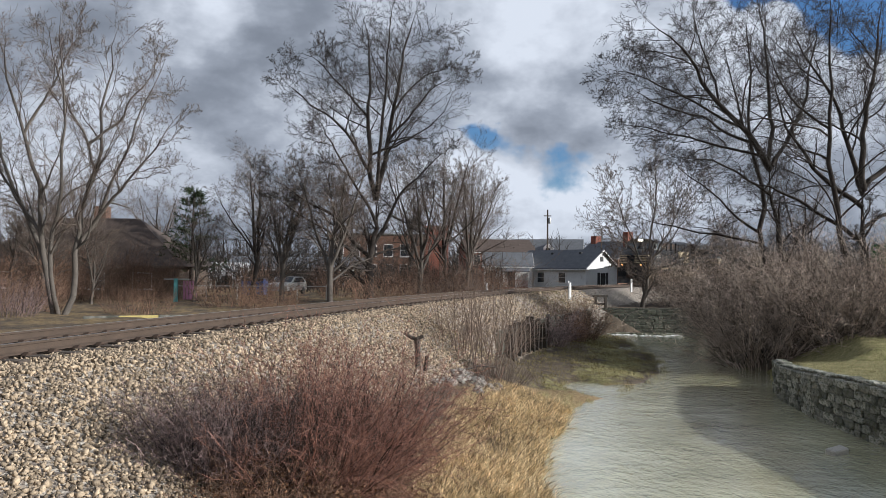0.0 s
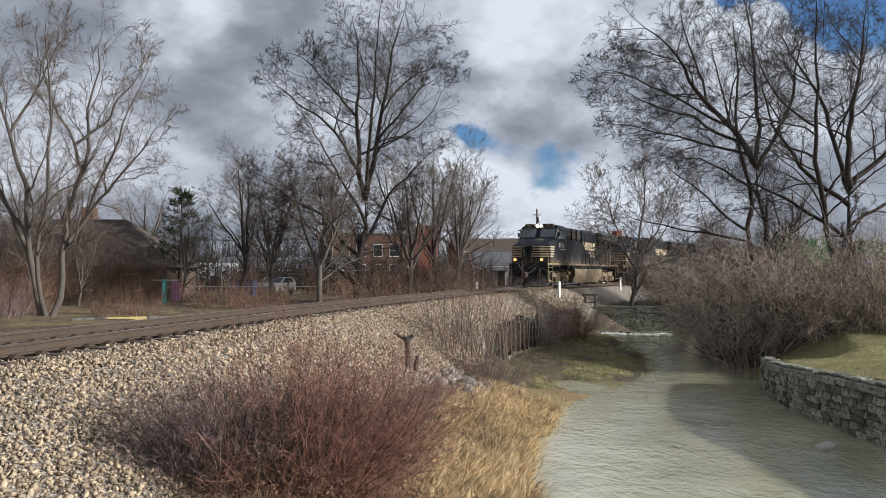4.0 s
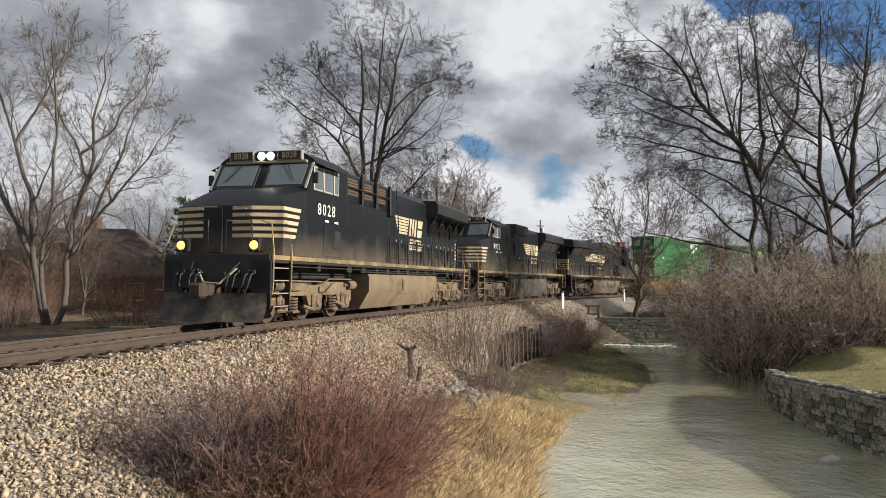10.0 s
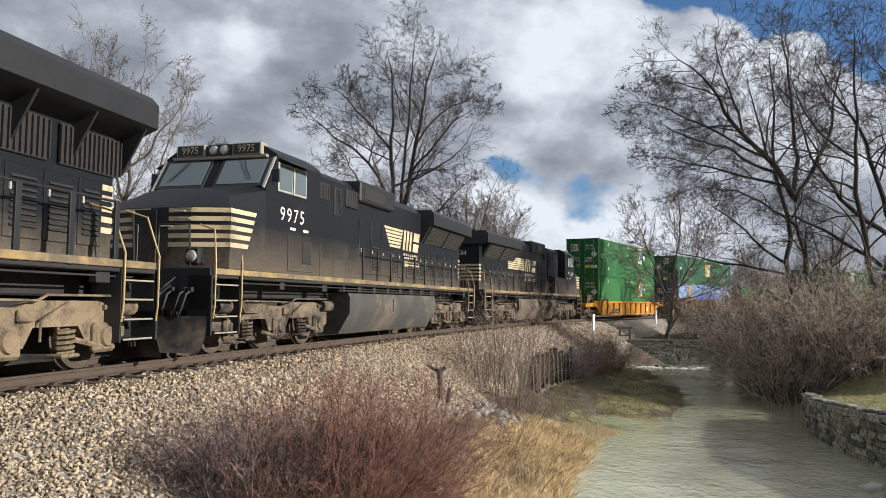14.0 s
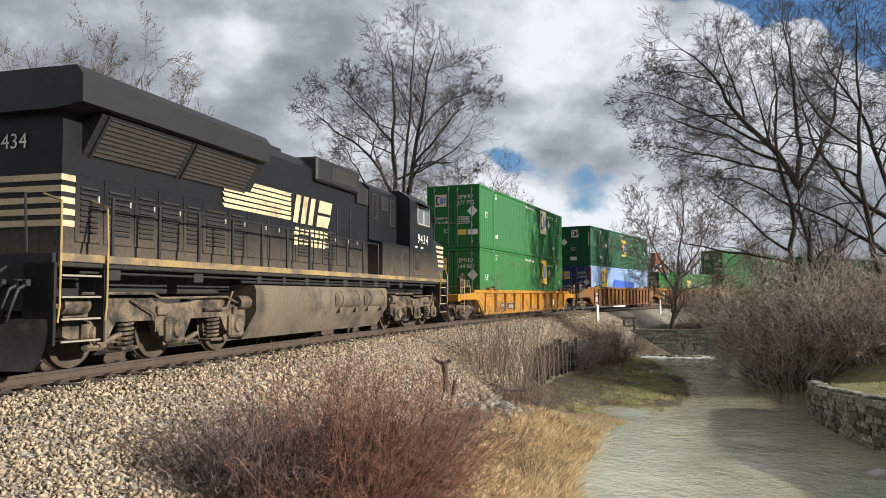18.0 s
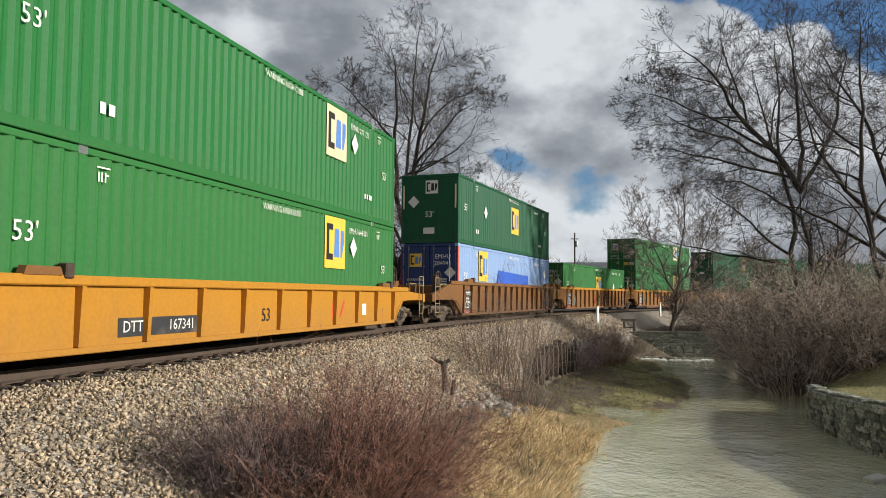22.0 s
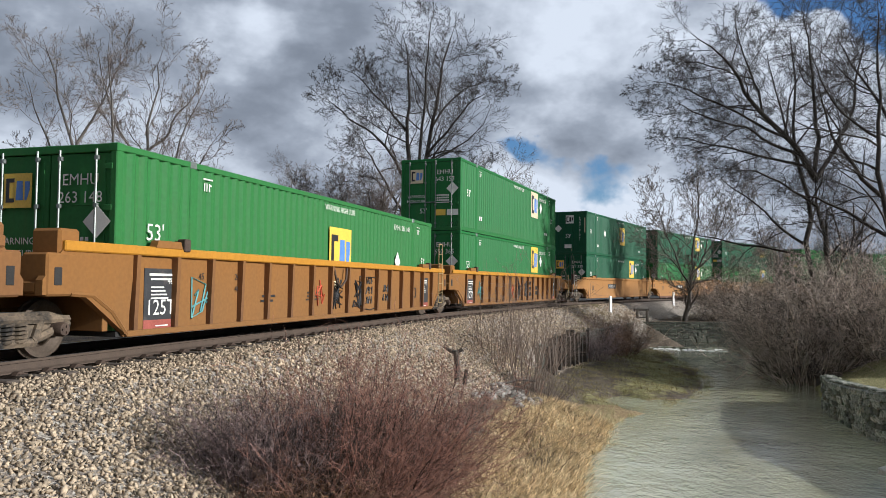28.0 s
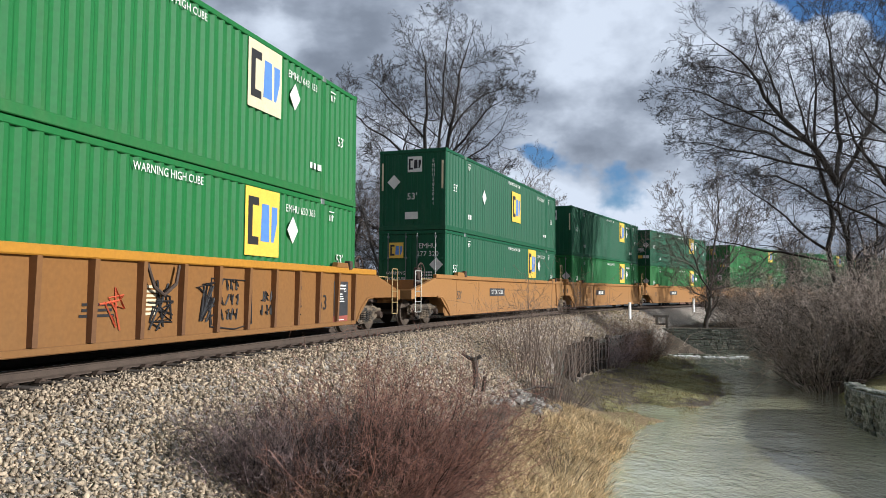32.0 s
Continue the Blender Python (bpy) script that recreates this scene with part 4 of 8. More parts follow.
def shrub(name, label, seed, n, height, radius, mat, r0=0.011, lean=0.55, at=None, group="", category="shrub", arch=-0.006, levels=2, kids=(6, 4, 2), wander=0.14, nseg=(7, 4, 3), bias=0.0):
    rng = np.random.default_rng(seed)
    stems = []
    for _ in range(n):
        a, q = rng.uniform(0, 2 * np.pi), np.sqrt(rng.random())
        px, py = q * math.cos(a) * radius * 0.45, q * math.sin(a) * radius * 0.45
        out = q * lean * rng.uniform(0.6, 1.4)
        stems.append(((px, py, 0), (math.cos(a) * out + rng.normal() * 0.16 + bias, math.sin(a) * out + rng.normal() * 0.12, 1.0),
                      height * rng.uniform(0.5, 1.18), r0 * rng.uniform(0.6, 1.2)))
    thick, thin = grow(rng, stems, levels=levels, kids=kids, spread=(48, 55, 50), ratio=(0.42, 0.42, 0.4), lift=arch, wander=wander, rmin=r0 * 0.22, first=0.15, nseg=nseg)
    ob = thing(name, label, category, at, group)
    every = np.concatenate([thick, thin])
    part("root_crown", limbs_mesh("root_crown", every[every[:, 6] > r0 * 0.62], 4, MAT[mat]), None, ob)
    part("crown", limbs_mesh("crown", every[every[:, 6] <= r0 * 0.62], 3, MAT[mat]), None, ob)
    return ob


def leaf_scatter(seed, n, radius, height, mat="dead_leaf"):
    """Small folded leaves strewn through a low bush."""
    rng = np.random.default_rng(seed)
    a, q = rng.uniform(0, 2 * np.pi, n), np.sqrt(rng.random(n)) * radius
    c = np.stack([q * np.cos(a), q * np.sin(a), height * rng.random(n) ** 1.6 * (1.05 - 0.7 * q / radius)], -1)
    u, w = rng.normal(size=(n, 3)), rng.normal(size=(n, 3))
    u /= np.linalg.norm(u, axis=1)[:, None]
    w -= u * (w * u).sum(1)[:, None]
    w /= np.linalg.norm(w, axis=1)[:, None]
    k = np.cross(u, w)
    z = rng.uniform(0.014, 0.03, (n, 1))
    V = np.stack([c - u * z, c + w * z * 0.6 + k * z * 0.3, c + u * z, c - w * z * 0.6 + k * z * 0.3], 1).reshape(-1, 3)
    i = np.arange(n)[:, None] * 4
    return lump_mesh("leaves", V, np.concatenate([i + np.array([[0, 1, 2]]), i + np.array([[0, 2, 3]])]), MAT[mat])


def make_shrubs():
    # beside the camera
    kw = dict(group="shrubs on the bank", kids=(8, 3, 2), nseg=(8, 4, 2), wander=0.36)
    shrub("red_shrub", "dense red-brown bare shrub with fine arching stems", 21, 200, 2.2, 1.5, "twig_red", at=stand(-1.15, 11.2), r0=0.0092, lean=0.75, bias=0.24, **kw)
    shrub("red_shrub", "dense red-brown bare shrub with fine arching stems", 22, 170, 2.1, 1.35, "twig_red", at=stand(-1.45, 9.9), r0=0.0092, lean=0.7, bias=0.2, **kw)
    shrub("grey_shrub", "purple-grey bare shrub of fine tangled stems", 23, 190, 1.25, 1.15, "twig_purple", at=stand(-2.5, 9.5), r0=0.0085, lean=0.7, **kw)
    # added dark stems and leaves: the shrubs' shaded hollow, put in as colour
    ob = shrub("dark_shrub", "dense dark stems added as the shade inside the shrubs", 64, 170, 1.35, 0.85, "twig_dark", at=stand(-1.85, 9.75), r0=0.008, lean=0.5, **kw)
    part("leaf_litter", leaf_scatter(66, 3600, 0.75, 1.35, "shade_leaf"), None, ob, "dark leaves added as shade among the stems")
    for i, (x, y) in enumerate(((-1.75, 8.9), (-0.75, 9.7))):
        ob = shrub("low_shrub", "low rust-brown tangle of dead stems and leaves", 24 + i, 170, 0.85, 1.2, "twig_rust", at=stand(x, y), r0=0.007, lean=0.8, **kw)
        part("leaf_litter", leaf_scatter(60 + i, 6500, 1.35, 0.9), None, ob, "curled brown dead leaves caught in the stems")
    # pale saplings and brambles on the embankment
    kw = dict(group="saplings on the embankment", kids=(6, 3, 2), nseg=(6, 3, 2), wander=0.09)
    shrub("sapling", "clump of thin pale grey bare saplings", 26, 26, 3.6, 1.5, "twig_pale", at=stand(1.9, 24.6), r0=0.016, lean=0.35, arch=0.01, **kw)
    shrub("sapling", "clump of thin pale grey bare saplings", 27, 40, 2.4, 1.9, "twig_pale", at=stand(1.3, 26.2), r0=0.011, lean=0.5, arch=0.0, **kw)
    shrub("sapling", "clump of thin pale grey bare saplings", 28, 50, 2.2, 2.2, "twig_pale", at=stand(2.7, 28.6), r0=0.011, lean=0.6, arch=0.0, **kw)
    shrub("bramble", "tangled grey-brown bramble at the toe of the bank", 29, 70, 1.1, 1.6, "twig_brown", at=stand(2.5, 24.0), r0=0.008, lean=1.0, arch=-0.015, kids=(6, 3, 2), nseg=(5, 3, 2), group="saplings on the embankment")
    shrub("wall_shrub", "brown bare shrub growing over the old wall", 38, 90, 2.5, 2.2, "twig_rust", at=stand(8.3, 44.6), r0=0.014, lean=0.8, arch=-0.008, kids=(8, 4, 2), nseg=(5, 3, 2))
    shrub("wall_shrub", "brown bare shrub growing over the old wall", 66, 90, 2.2, 2.0, "twig_purple", at=stand(6.6, 41.0), r0=0.013, lean=0.8, arch=-0.008, kids=(8, 4, 2), nseg=(5, 3, 2))
    shrub("wall_shrub", "brown bare shrub growing over the old wall", 67, 90, 2.4, 2.0, "twig_rust", at=stand(9.5, 46.8), r0=0.013, lean=0.8, arch=-0.008, kids=(8, 4, 2), nseg=(5, 3, 2))
    shrub("wall_shrub", "brown bare shrub growing over the old wall", 39, 60, 2.0, 1.8, "twig_brown", at=stand(10.3, 48.6), r0=0.014, lean=0.8, arch=-0.008, kids=(8, 4, 2), nseg=(5, 3, 2))
    shrub("drooping_twig", "small dark bare bush leaning to the water", 40, 16, 1.1, 0.6, "twig_dark", at=stand(1.7, 16.6), r0=0.009, lean=0.9, arch=0.0, kids=(6, 3, 2), nseg=(5, 3, 2))
    # right bank thicket
    pats = [shrub("bank_thicket", "tall brown bare thicket overhanging the creek bank", 30 + i, 80, 4.7, 3.2, "twig_thicket", at=stand(x, y), group="thicket on the bank", r0=0.026, lean=0.9, kids=(9, 5, 2), nseg=(8, 4, 2), arch=-0.010, wander=0.42)
            for i, (x, y) in enumerate(((15.5, 35.4), (18.2, 33.6), (21.2, 33.4)))]
    r = random.Random(9)
    for x, y, k in ((24.0, 33.5, 0.9), (17.2, 38.9, 1.05), (20, 38.0, 1.1), (23.8, 38.0, 1.1), (17.4, 43.8, 0.9), (21.5, 43, 1.0), (19.6, 59.5, 0.8), (22.2, 62, 1.0), (25.5, 58, 1.0), (19.5, 49, 0.9)):
        src = pats[r.randrange(3)]
        src.scale = (k, k, k)
        copy_thing(src, stand(x, y, -0.1, r.uniform(0, 360)))
        src.scale = (1, 1, 1)
    # weeds beyond the track
    w = [shrub("weed_thicket", "rust-brown dead weeds and brush beyond the track", 41 + i, 90, h, 3.0, m, at=stand(x, y), group="brush beyond the track", r0=0.012, lean=0.6, kids=(6, 3, 2), nseg=(5, 3, 2), arch=0.0)
         for i, (x, y, h, m) in enumerate(((-17.5, 32.5, 1.5, "twig_purple"), (-13.2, 36.0, 1.3, "twig_rust"), (-21.0, 42.0, 3.0, "twig_rust")))]
    for i, x, y, k in ((0, -20.5, 31.5, 1.0), (0, -23.5, 33.5, 1.1), (1, -19, 37, 1.2), (1, -10.5, 43, 1.3), (1, -8.0, 40, 1.1), (2, -26, 44, 1.1), (2, -21, 52, 1.25), (2, -18.4, 50, 1.05), (2, -24.5, 54, 1.35), (2, -16.5, 52, 0.8), (2, -23.5, 50, 1.0), (2, -28, 53, 1.1), (2, -19.5, 55, 0.95), (2, -33, 52, 1.2), (2, -36, 56, 1.2), (2, -21.5, 47.5, 0.8), (2, -30, 47, 1.2), (1, -2.0, 43, 1.4), (2, 0.8, 50, 0.9), (2, 3.6, 56, 0.95), (1, 2.2, 47.5, 1.4), (2, -13, 60, 0.9), (2, -6.5, 58, 1.0), (2, 6.8, 66, 0.9), (2, -2, 66, 1.1)):
        w[i].scale = (k, k, k)
        copy_thing(w[i], stand(x, y, -0.1, r.uniform(0, 360)))
        w[i].scale = (1, 1, 1)
    # distant woods
    rng = np.random.default_rng(77)
    segs = []
    for _ in range(2600):
        x, y = rng.uniform(-110, 150), rng.uniform(125, 190)
        hgt = rng.uniform(4, 9.5)
        p = np.array([x, y, -1.2])
        q = p + np.array([rng.normal() * 0.6, rng.normal() * 0.6, hgt])
        segs.append((*p, *q, 0.12, 0.03))
        for _ in range(9):
            f = rng.uniform(0.25, 1)
            o = p + (q - p) * f
            e = o + np.array([rng.normal() * 1.1, rng.normal() * 1.1, rng.uniform(0.4, 2.4)]) * (1.25 - 0.6 * f)
            segs.append((*o, *e, 0.05, 0.02))
    for _ in range(1100):
        x, y = rng.uniform(-62, 8), rng.uniform(70, 92)
        hgt = rng.uniform(1.5, 4.2)
        p = np.array([x, y, -1.2])
        q = p + np.array([rng.normal() * 0.5, rng.normal() * 0.5, hgt])
        segs.append((*p, *q, 0.05, 0.015))
        for _ in range(8):
            f = rng.uniform(0.15, 1)
            o = p + (q - p) * f
            e = o + np.array([rng.normal() * 0.8, rng.normal() * 0.8, rng.uniform(0.3, 1.6)]) * (1.25 - 0.6 * f)
            segs.append((*o, *e, 0.025, 0.01))
    tagged(new("far_woods", limbs_mesh("far_woods", segs, 3, MAT["twig_dark"])), "distant bare winter woods", "woods", kind="stuff")


def make_pine():
    rng = np.random.default_rng(51)
    ob = thing("pine_tree", "dark green pine with a ragged crown", "tree", stand(-18.0, 60))
    part("trunk", limbs_mesh("trunk", [(0, 0, 0, 0.1, 0, 8.2, 0.2, 0.03)], 7, MAT["bark_dark"]), None, ob)
    segs = []
    for _ in range(75):
        f = rng.uniform(0.2, 1.0)
        a = rng.uniform(0, 6.28)
        ln = (1.15 - f) * 2.6 * rng.uniform(0.6, 1.15) + 0.25
        p = np.array([0.1 * f, 0, 8.3 * f])
        for k in range(26):
            g = rng.uniform(0.25, 1.0)
            o = p + np.array([math.cos(a) * ln * g, math.sin(a) * ln * g, 0.25 * ln * g])
            e = o + rng.normal(size=3) * 0.2 + np.array([math.cos(a) * 0.12, math.sin(a) * 0.12, 0.1])
            segs.append((*o, *e, 0.035, 0.012))
    part("crown", limbs_mesh("crown", segs, 3, MAT["needles"]), None, ob, "tufts of dark needles")


def make_grass():
    rng = np.random.default_rng(8)

    def blades(name, label, x, y, hgt, wid, mat, lean=0.5):
        n = len(x)
        z = ground_z(x, y)
        a = rng.uniform(0, 2 * np.pi, n)
        h = hgt * rng.uniform(0.5, 1.3, n)
        ln = h * lean * rng.uniform(0.2, 1.4, n)
        b = rng.uniform(0, 2 * np.pi, n)
        dx, dy = np.cos(a) * wid, np.sin(a) * wid
        tip = np.stack([x + np.cos(b) * ln, y + np.sin(b) * ln, z + h], -1)
        mid = np.stack([x + np.cos(b) * ln * 0.35, y + np.sin(b) * ln * 0.35, z + h * 0.62], -1)
        o = np.stack([dx, dy, 0 * dx], -1)
        base = np.stack([x, y, z - 0.02], -1)
        V = np.stack([base - o, base + o, mid + o * 0.7, mid - o * 0.7, tip], 1).reshape(-1, 3)
        k = np.arange(n)[:, None] * 5
        T = np.concatenate([k + np.array([[0, 1, 2]]), k + np.array([[0, 2, 3]]), k + np.array([[3, 2, 4]])])
        tagged(new(name, lump_mesh(name, V, T, MAT[mat])), label, "grass", kind="stuff")

    def clumps(n, per, fx, fy, r):
        cx, cy = fx(n), fy(n)
        return np.repeat(cx, per) + rng.normal(0, r, n * per), np.repeat(cy, per) + rng.normal(0, r, n * per)

    # straw on the bank
    y = rng.uniform(8, 24.0, 1500)
    x = bank_x(LEFT_BANK, y) - rng.random(1500) ** 1.3 * 2.1 + 0.1
    tall = np.repeat(0.07 + 0.26 * rng.random(1500) ** 2.6, 40)
    X, Y = np.repeat(x, 40) + rng.normal(0, 0.12, 60000), np.repeat(y, 40) + rng.normal(0, 0.12, 60000)
    blades("dry_grass", "matted straw-coloured dead grass on the creek bank", X, Y, tall, 0.0075, "straw", 1.9)
    y = rng.uniform(8, 26.0, 260)
    x = bank_x(LEFT_BANK, y) - rng.random(260) * 1.3 + 0.12
    X, Y = np.repeat(x, 18) + rng.normal(0, 0.09, 4680), np.repeat(y, 18) + rng.normal(0, 0.09, 4680)
    blades("green_tuft", "dull green weeds among the dead grass", X, Y, 0.10, 0.007, "blade", 1.2)
    # marsh
    y = rng.uniform(26.5, 53, 900)
    x = bank_x(LEFT_BANK, y) - rng.random(900) * 6.5 + 0.05
    X, Y = np.repeat(x, 16) + rng.normal(0, 0.16, 14400), np.repeat(y, 16) + rng.normal(0, 0.16, 14400)
    blades("marsh_grass", "short dull green and straw grass on the marsh", X, Y, 0.10, 0.009, "marsh", 1.0)
    # lawn
    y = rng.uniform(15, 33, 9000)
    x = bank_x(RIGHT_BANK, y) + 0.6 + rng.random(9000) * 12
    X, Y = np.repeat(x, 4) + rng.normal(0, 0.1, 36000), np.repeat(y, 4) + rng.normal(0, 0.1, 36000)
    blades("lawn_grass", "pale winter lawn grass behind the stone wall", X, Y, 0.045, 0.006, "blade", 1.2)


make_trees()
make_shrubs()
make_pine()
make_grass()
make_ballast()

# ---- walls, posts and stones along the creek ----
MAT["old_wood"] = surf("weathered_wood", (0.07, 0.058, 0.046), 0.9, vary=0.3, scale=3, fine=30, bump=0.4, per_object=0.3)
MAT["pale_stone"] = surf("pale_stone", (0.46, 0.43, 0.37), 0.9, vary=0.2, scale=4, fine=30, bump=0.4)
MAT["boulder"] = surf("grey_boulder", (0.24, 0.215, 0.185), 0.9, vary=0.25, scale=4, fine=30, bump=0.4, per_object=0.3)


def make_creek_walls():
    rng = np.random.default_rng(61)
    w = thing("stone_wall", "low mossy rubble stone wall beside the creek", "stone wall", kind="structure")
    ys = np.arange(6.0, 28.8, 0.5)

    def top(y):
        return -1.74 - WALL_FALL * float(smooth(19, 28, y))
    b = Build()
    for a, c in zip(ys, ys[1:]):
        xa, xc = float(bank_x(RIGHT_BANK, a)) + 0.1, float(bank_x(RIGHT_BANK, c)) + 0.1
        b.add([(xa, a, -3.6), (xc, c, -3.6), (xc, c, top(c)), (xa, a, top(a)), (xa + 0.42, a, -3.6), (xc + 0.42, c, -3.6), (xc + 0.42, c, top(c)), (xa + 0.42, a, top(a))],
              [(0, 1, 2, 3)[::-1], (3, 2, 6, 7)[::-1], (4, 5, 6, 7), (0, 3, 7, 4), (1, 5, 6, 2)])
    part("core", b, MAT["wall_core"], w)

    def place(a, out, z):
        y = 18.2 + a
        x0, x1 = float(bank_x(RIGHT_BANK, y - 0.2)), float(bank_x(RIGHT_BANK, y + 0.2))
        z = -3.32 + (z + 3.32) * (top(y) + 3.32) / 1.58
        return pose((x0 + x1) / 2 + 0.1 - out, y, z, 0, 0, math.degrees(math.atan2(0.4, x1 - x0)))
    stone_courses(w, place, 10.3, -3.32, -1.76, 0.2, ((0.16, 0.62), (0.12, 0.3)), rng)
    for k in range(35):     # flat stones on top
        y = 18.0 + k * 0.3 + rng.uniform(-0.05, 0.05)
        x = float(bank_x(RIGHT_BANK, y)) + 0.28
        b = Build().box(-0.17, 0.17, -0.28, 0.28, -0.035, 0.04, 0.03)
        part("cap_stone", b, MAT["stone_wall"], w, at=pose(x, y, top(y) + 0.03 + rng.uniform(-0.02, 0.03), rng.uniform(-4, 4), rng.uniform(-4, 4), rng.uniform(-20, 20)))
    # dark retaining wall across the bend
    f = thing("bend_wall", "dark stone retaining wall across the creek bend", "stone wall", kind="structure")
    part("core", Build().box(10.2, 24.0, FAR_WALL_Y, FAR_WALL_Y + 0.4, -3.7, -1.44, 0.03), MAT["wall_core"], f)
    stone_courses(f, lambda a, out, z: pose(10.3 + a, FAR_WALL_Y - out, z), 9.4, -3.3, -1.42, 0.22, ((0.3, 0.8), (0.18, 0.34)), rng, "stone_dark")
    # old piled wall below the track
    p = thing("pile_wall", "broken old timber and stone wall under the embankment", "retaining wall", kind="structure")
    b = Build()
    for k in range(45):
        s = 6.0 + k * 0.5
        th = math.degrees(float(track(s)[2]))
        x, y, _ = on_track(s, 3.95)
        b.box(-0.27, 0.27, -0.16, 0.12, -3.3, -1.42 + 0.1 * math.sin(k * 1.7), 0.02, m=pose(x, y, 0, 0, 0, th))
    part("core", b, MAT["wall_core"], p)

    def along(a, out, z):
        s = 6.0 + a
        x, y, _ = on_track(s, 4.06 + out)
        return pose(x, y, z, 0, 0, math.degrees(float(track(s)[2])))
    stone_courses(p, along, 22.0, -3.2, -1.3, 0.2, ((0.25, 0.7), (0.15, 0.34)), rng, "stone_dark")
    for k in range(16):
        s = 6.4 + k * 0.62 + rng.uniform(-0.4, 0.4)
        x, y, _ = on_track(s, 4.24)
        top = -1.12 + rng.uniform(-0.45, 0.2)
        w = rng.uniform(0.14, 0.3)
        b = Build().prism([(-w / 2, -3.2), (w / 2, -3.2), (w / 2 * 0.9, top), (-w / 2 * 0.9, top + rng.uniform(-0.1, 0.1))], "y", -0.09, 0.09)
        part("plank", b, MAT["old_wood"], p, at=pose(x, y, 0, rng.uniform(-4, 4), rng.uniform(-6, 6), math.degrees(float(track(s)[2]))))
    # shallow stone weir in front of the bend, with broken white water
    wr = thing("weir", "low stone sill across the creek below the bend wall", "weir", kind="structure")
    for k in range(15):
        h = rng.uniform(0.05, 0.12)
        part("sill_stone", Build().box(-0.19, 0.19, -0.16, 0.16, -0.3, h, 0.04), MAT["stone_wall"], wr, at=pose(13.1 + 0.37 * k, 54.3 + 0.5 * math.sin(k * 0.5) + rng.uniform(-0.1, 0.1), WATER, 0, rng.uniform(-5, 5), rng.uniform(-20, 20)))
    for k in range(70):
        a = rng.random()
        x, y = 13.0 + 5.0 * a, 53.6 + 0.5 * math.sin(a * 7) + rng.normal() * 0.35
        q = rng.uniform(0.1, 0.35)
        part("foam", Build().lathe([(q, -0.01), (q * 0.8, 0.012), (q * 0.3, 0.018)], (0, 0, 0), "z", 9), MAT["foam"], wr, at=pose(x, y, WATER + 0.004, 0, 0, rng.uniform(0, 90)) @ Matrix.Diagonal((1, 0.35, 1, 1)))
    # timber frame by the bend
    fr = thing("timber_frame", "weathered timber post frame above the bend", "frame", pose(12.9, 56.1, -1.7))
    for x in (-0.36, 0.36):
        part("post", Build().box(x - 0.085, x + 0.085, -0.09, 0.09, 0.0, 1.12, 0.02), MAT["old_wood"], fr)
    part("beam", Build().box(-0.6, 0.5, -0.1, 0.1, 1.04, 1.2, 0.02), MAT["old_wood"], fr)
    part("rail", Build().box(-0.36, 0.36, -0.06, 0.06, 0.5, 0.62, 0.02), MAT["old_wood"], fr)
    # white marker posts by the track
    for x, y, hgt in ((9.92, 52.4, 1.3), (18.73, 69.4, 1.33)):
        m = thing("marker_post", "white-painted marker post beside the track", "post", stand(x, y, -0.2, 38), group="marker posts")
        part("shaft", Build().prism([(-0.085, -0.06), (0.085, -0.06), (0.085, 0.06), (-0.085, 0.06)], "z", 0, hgt), MAT["white_paint"], m)
        part("cap", Build().box(-0.095, 0.095, -0.07, 0.07, hgt, hgt + 0.03, 0.01), MAT["white_paint"], m)
    for s, v in ((26.5, -2.7), (45.5, -2.7)):
        x, y, _ = on_track(s, v)
        m = thing("marker_post", "white-painted marker post beside the track", "post", stand(x, y, -0.2, 38), group="marker posts")
        part("shaft", Build().box(-0.07, 0.07, -0.05, 0.05, 0, 1.15, 0.01), MAT["white_paint"], m)
    # forked stump on the embankment
    st = thing("stump", "dead forked wooden stump on the embankment", "stump", stand(-0.17, 21.1))
    part("trunk", Build().tube([(0, 0, 0), (0.02, 0, 0.5), (-0.02, 0, 0.92)], [0.085, 0.075, 0.08], 8), MAT["old_wood"], st)
    part("arm", Build().tube([(-0.02, 0, 0.86), (-0.16, 0, 0.9), (-0.36, 0, 1.02)], [0.06, 0.05, 0.03], 7).tube([(-0.02, 0, 0.86), (0.16, 0, 0.95)], [0.06, 0.045], 7), MAT["old_wood"], st)
    part("side_stub", Build().tube([(0.22, 0.05, 0), (0.27, 0.05, 0.4)], [0.06, 0.05], 7), MAT["old_wood"], st)
    # boulders at the toe of the bank and one in the water
    for k in range(30):
        y = 20.3 + rng.random() * 3.4
        x = -0.1 + (y - 20) * 0.35 + rng.random() * 1.5
        r = rng.uniform(0.07, 0.24)
        b = bmesh.new()
        bmesh.ops.create_icosphere(b, subdivisions=2, radius=1)
        for v in b.verts:
            v.co *= 1 + 0.35 * noise.noise(v.co * 1.3 + Vector((k * 3.1, 0, 0)))
        me = bpy.data.meshes.new("boulder")
        b.to_mesh(me)
        b.free()
        me.materials.append(MAT["boulder"])
        ob = tagged(new("boulder", me), "grey angular boulder on the creek bank", "boulder", "boulders on the bank")
        ob.matrix_basis = stand(x, y, 0.02, rng.uniform(0, 360)) @ Matrix.Diagonal((r, r * 0.75, r * 0.6, 1))
    blk = Build().box(-0.26, 0.26, -0.14, 0.14, -0.16, 0.13, 0.03)
    ob = tagged(new("stone_block", blk.mesh("stone_block", MAT["pale_stone"])), "pale squared stone block lying in the creek", "stone block")
    ob.matrix_basis = pose(10.0, 18.5, WATER + 0.02, 8, -6, 24)
    # branches hanging to the ground beside the sapling
    dr = thing("fallen_branch", "pale fallen branch lying on the bank", "branch", stand(1.3, 23.2))
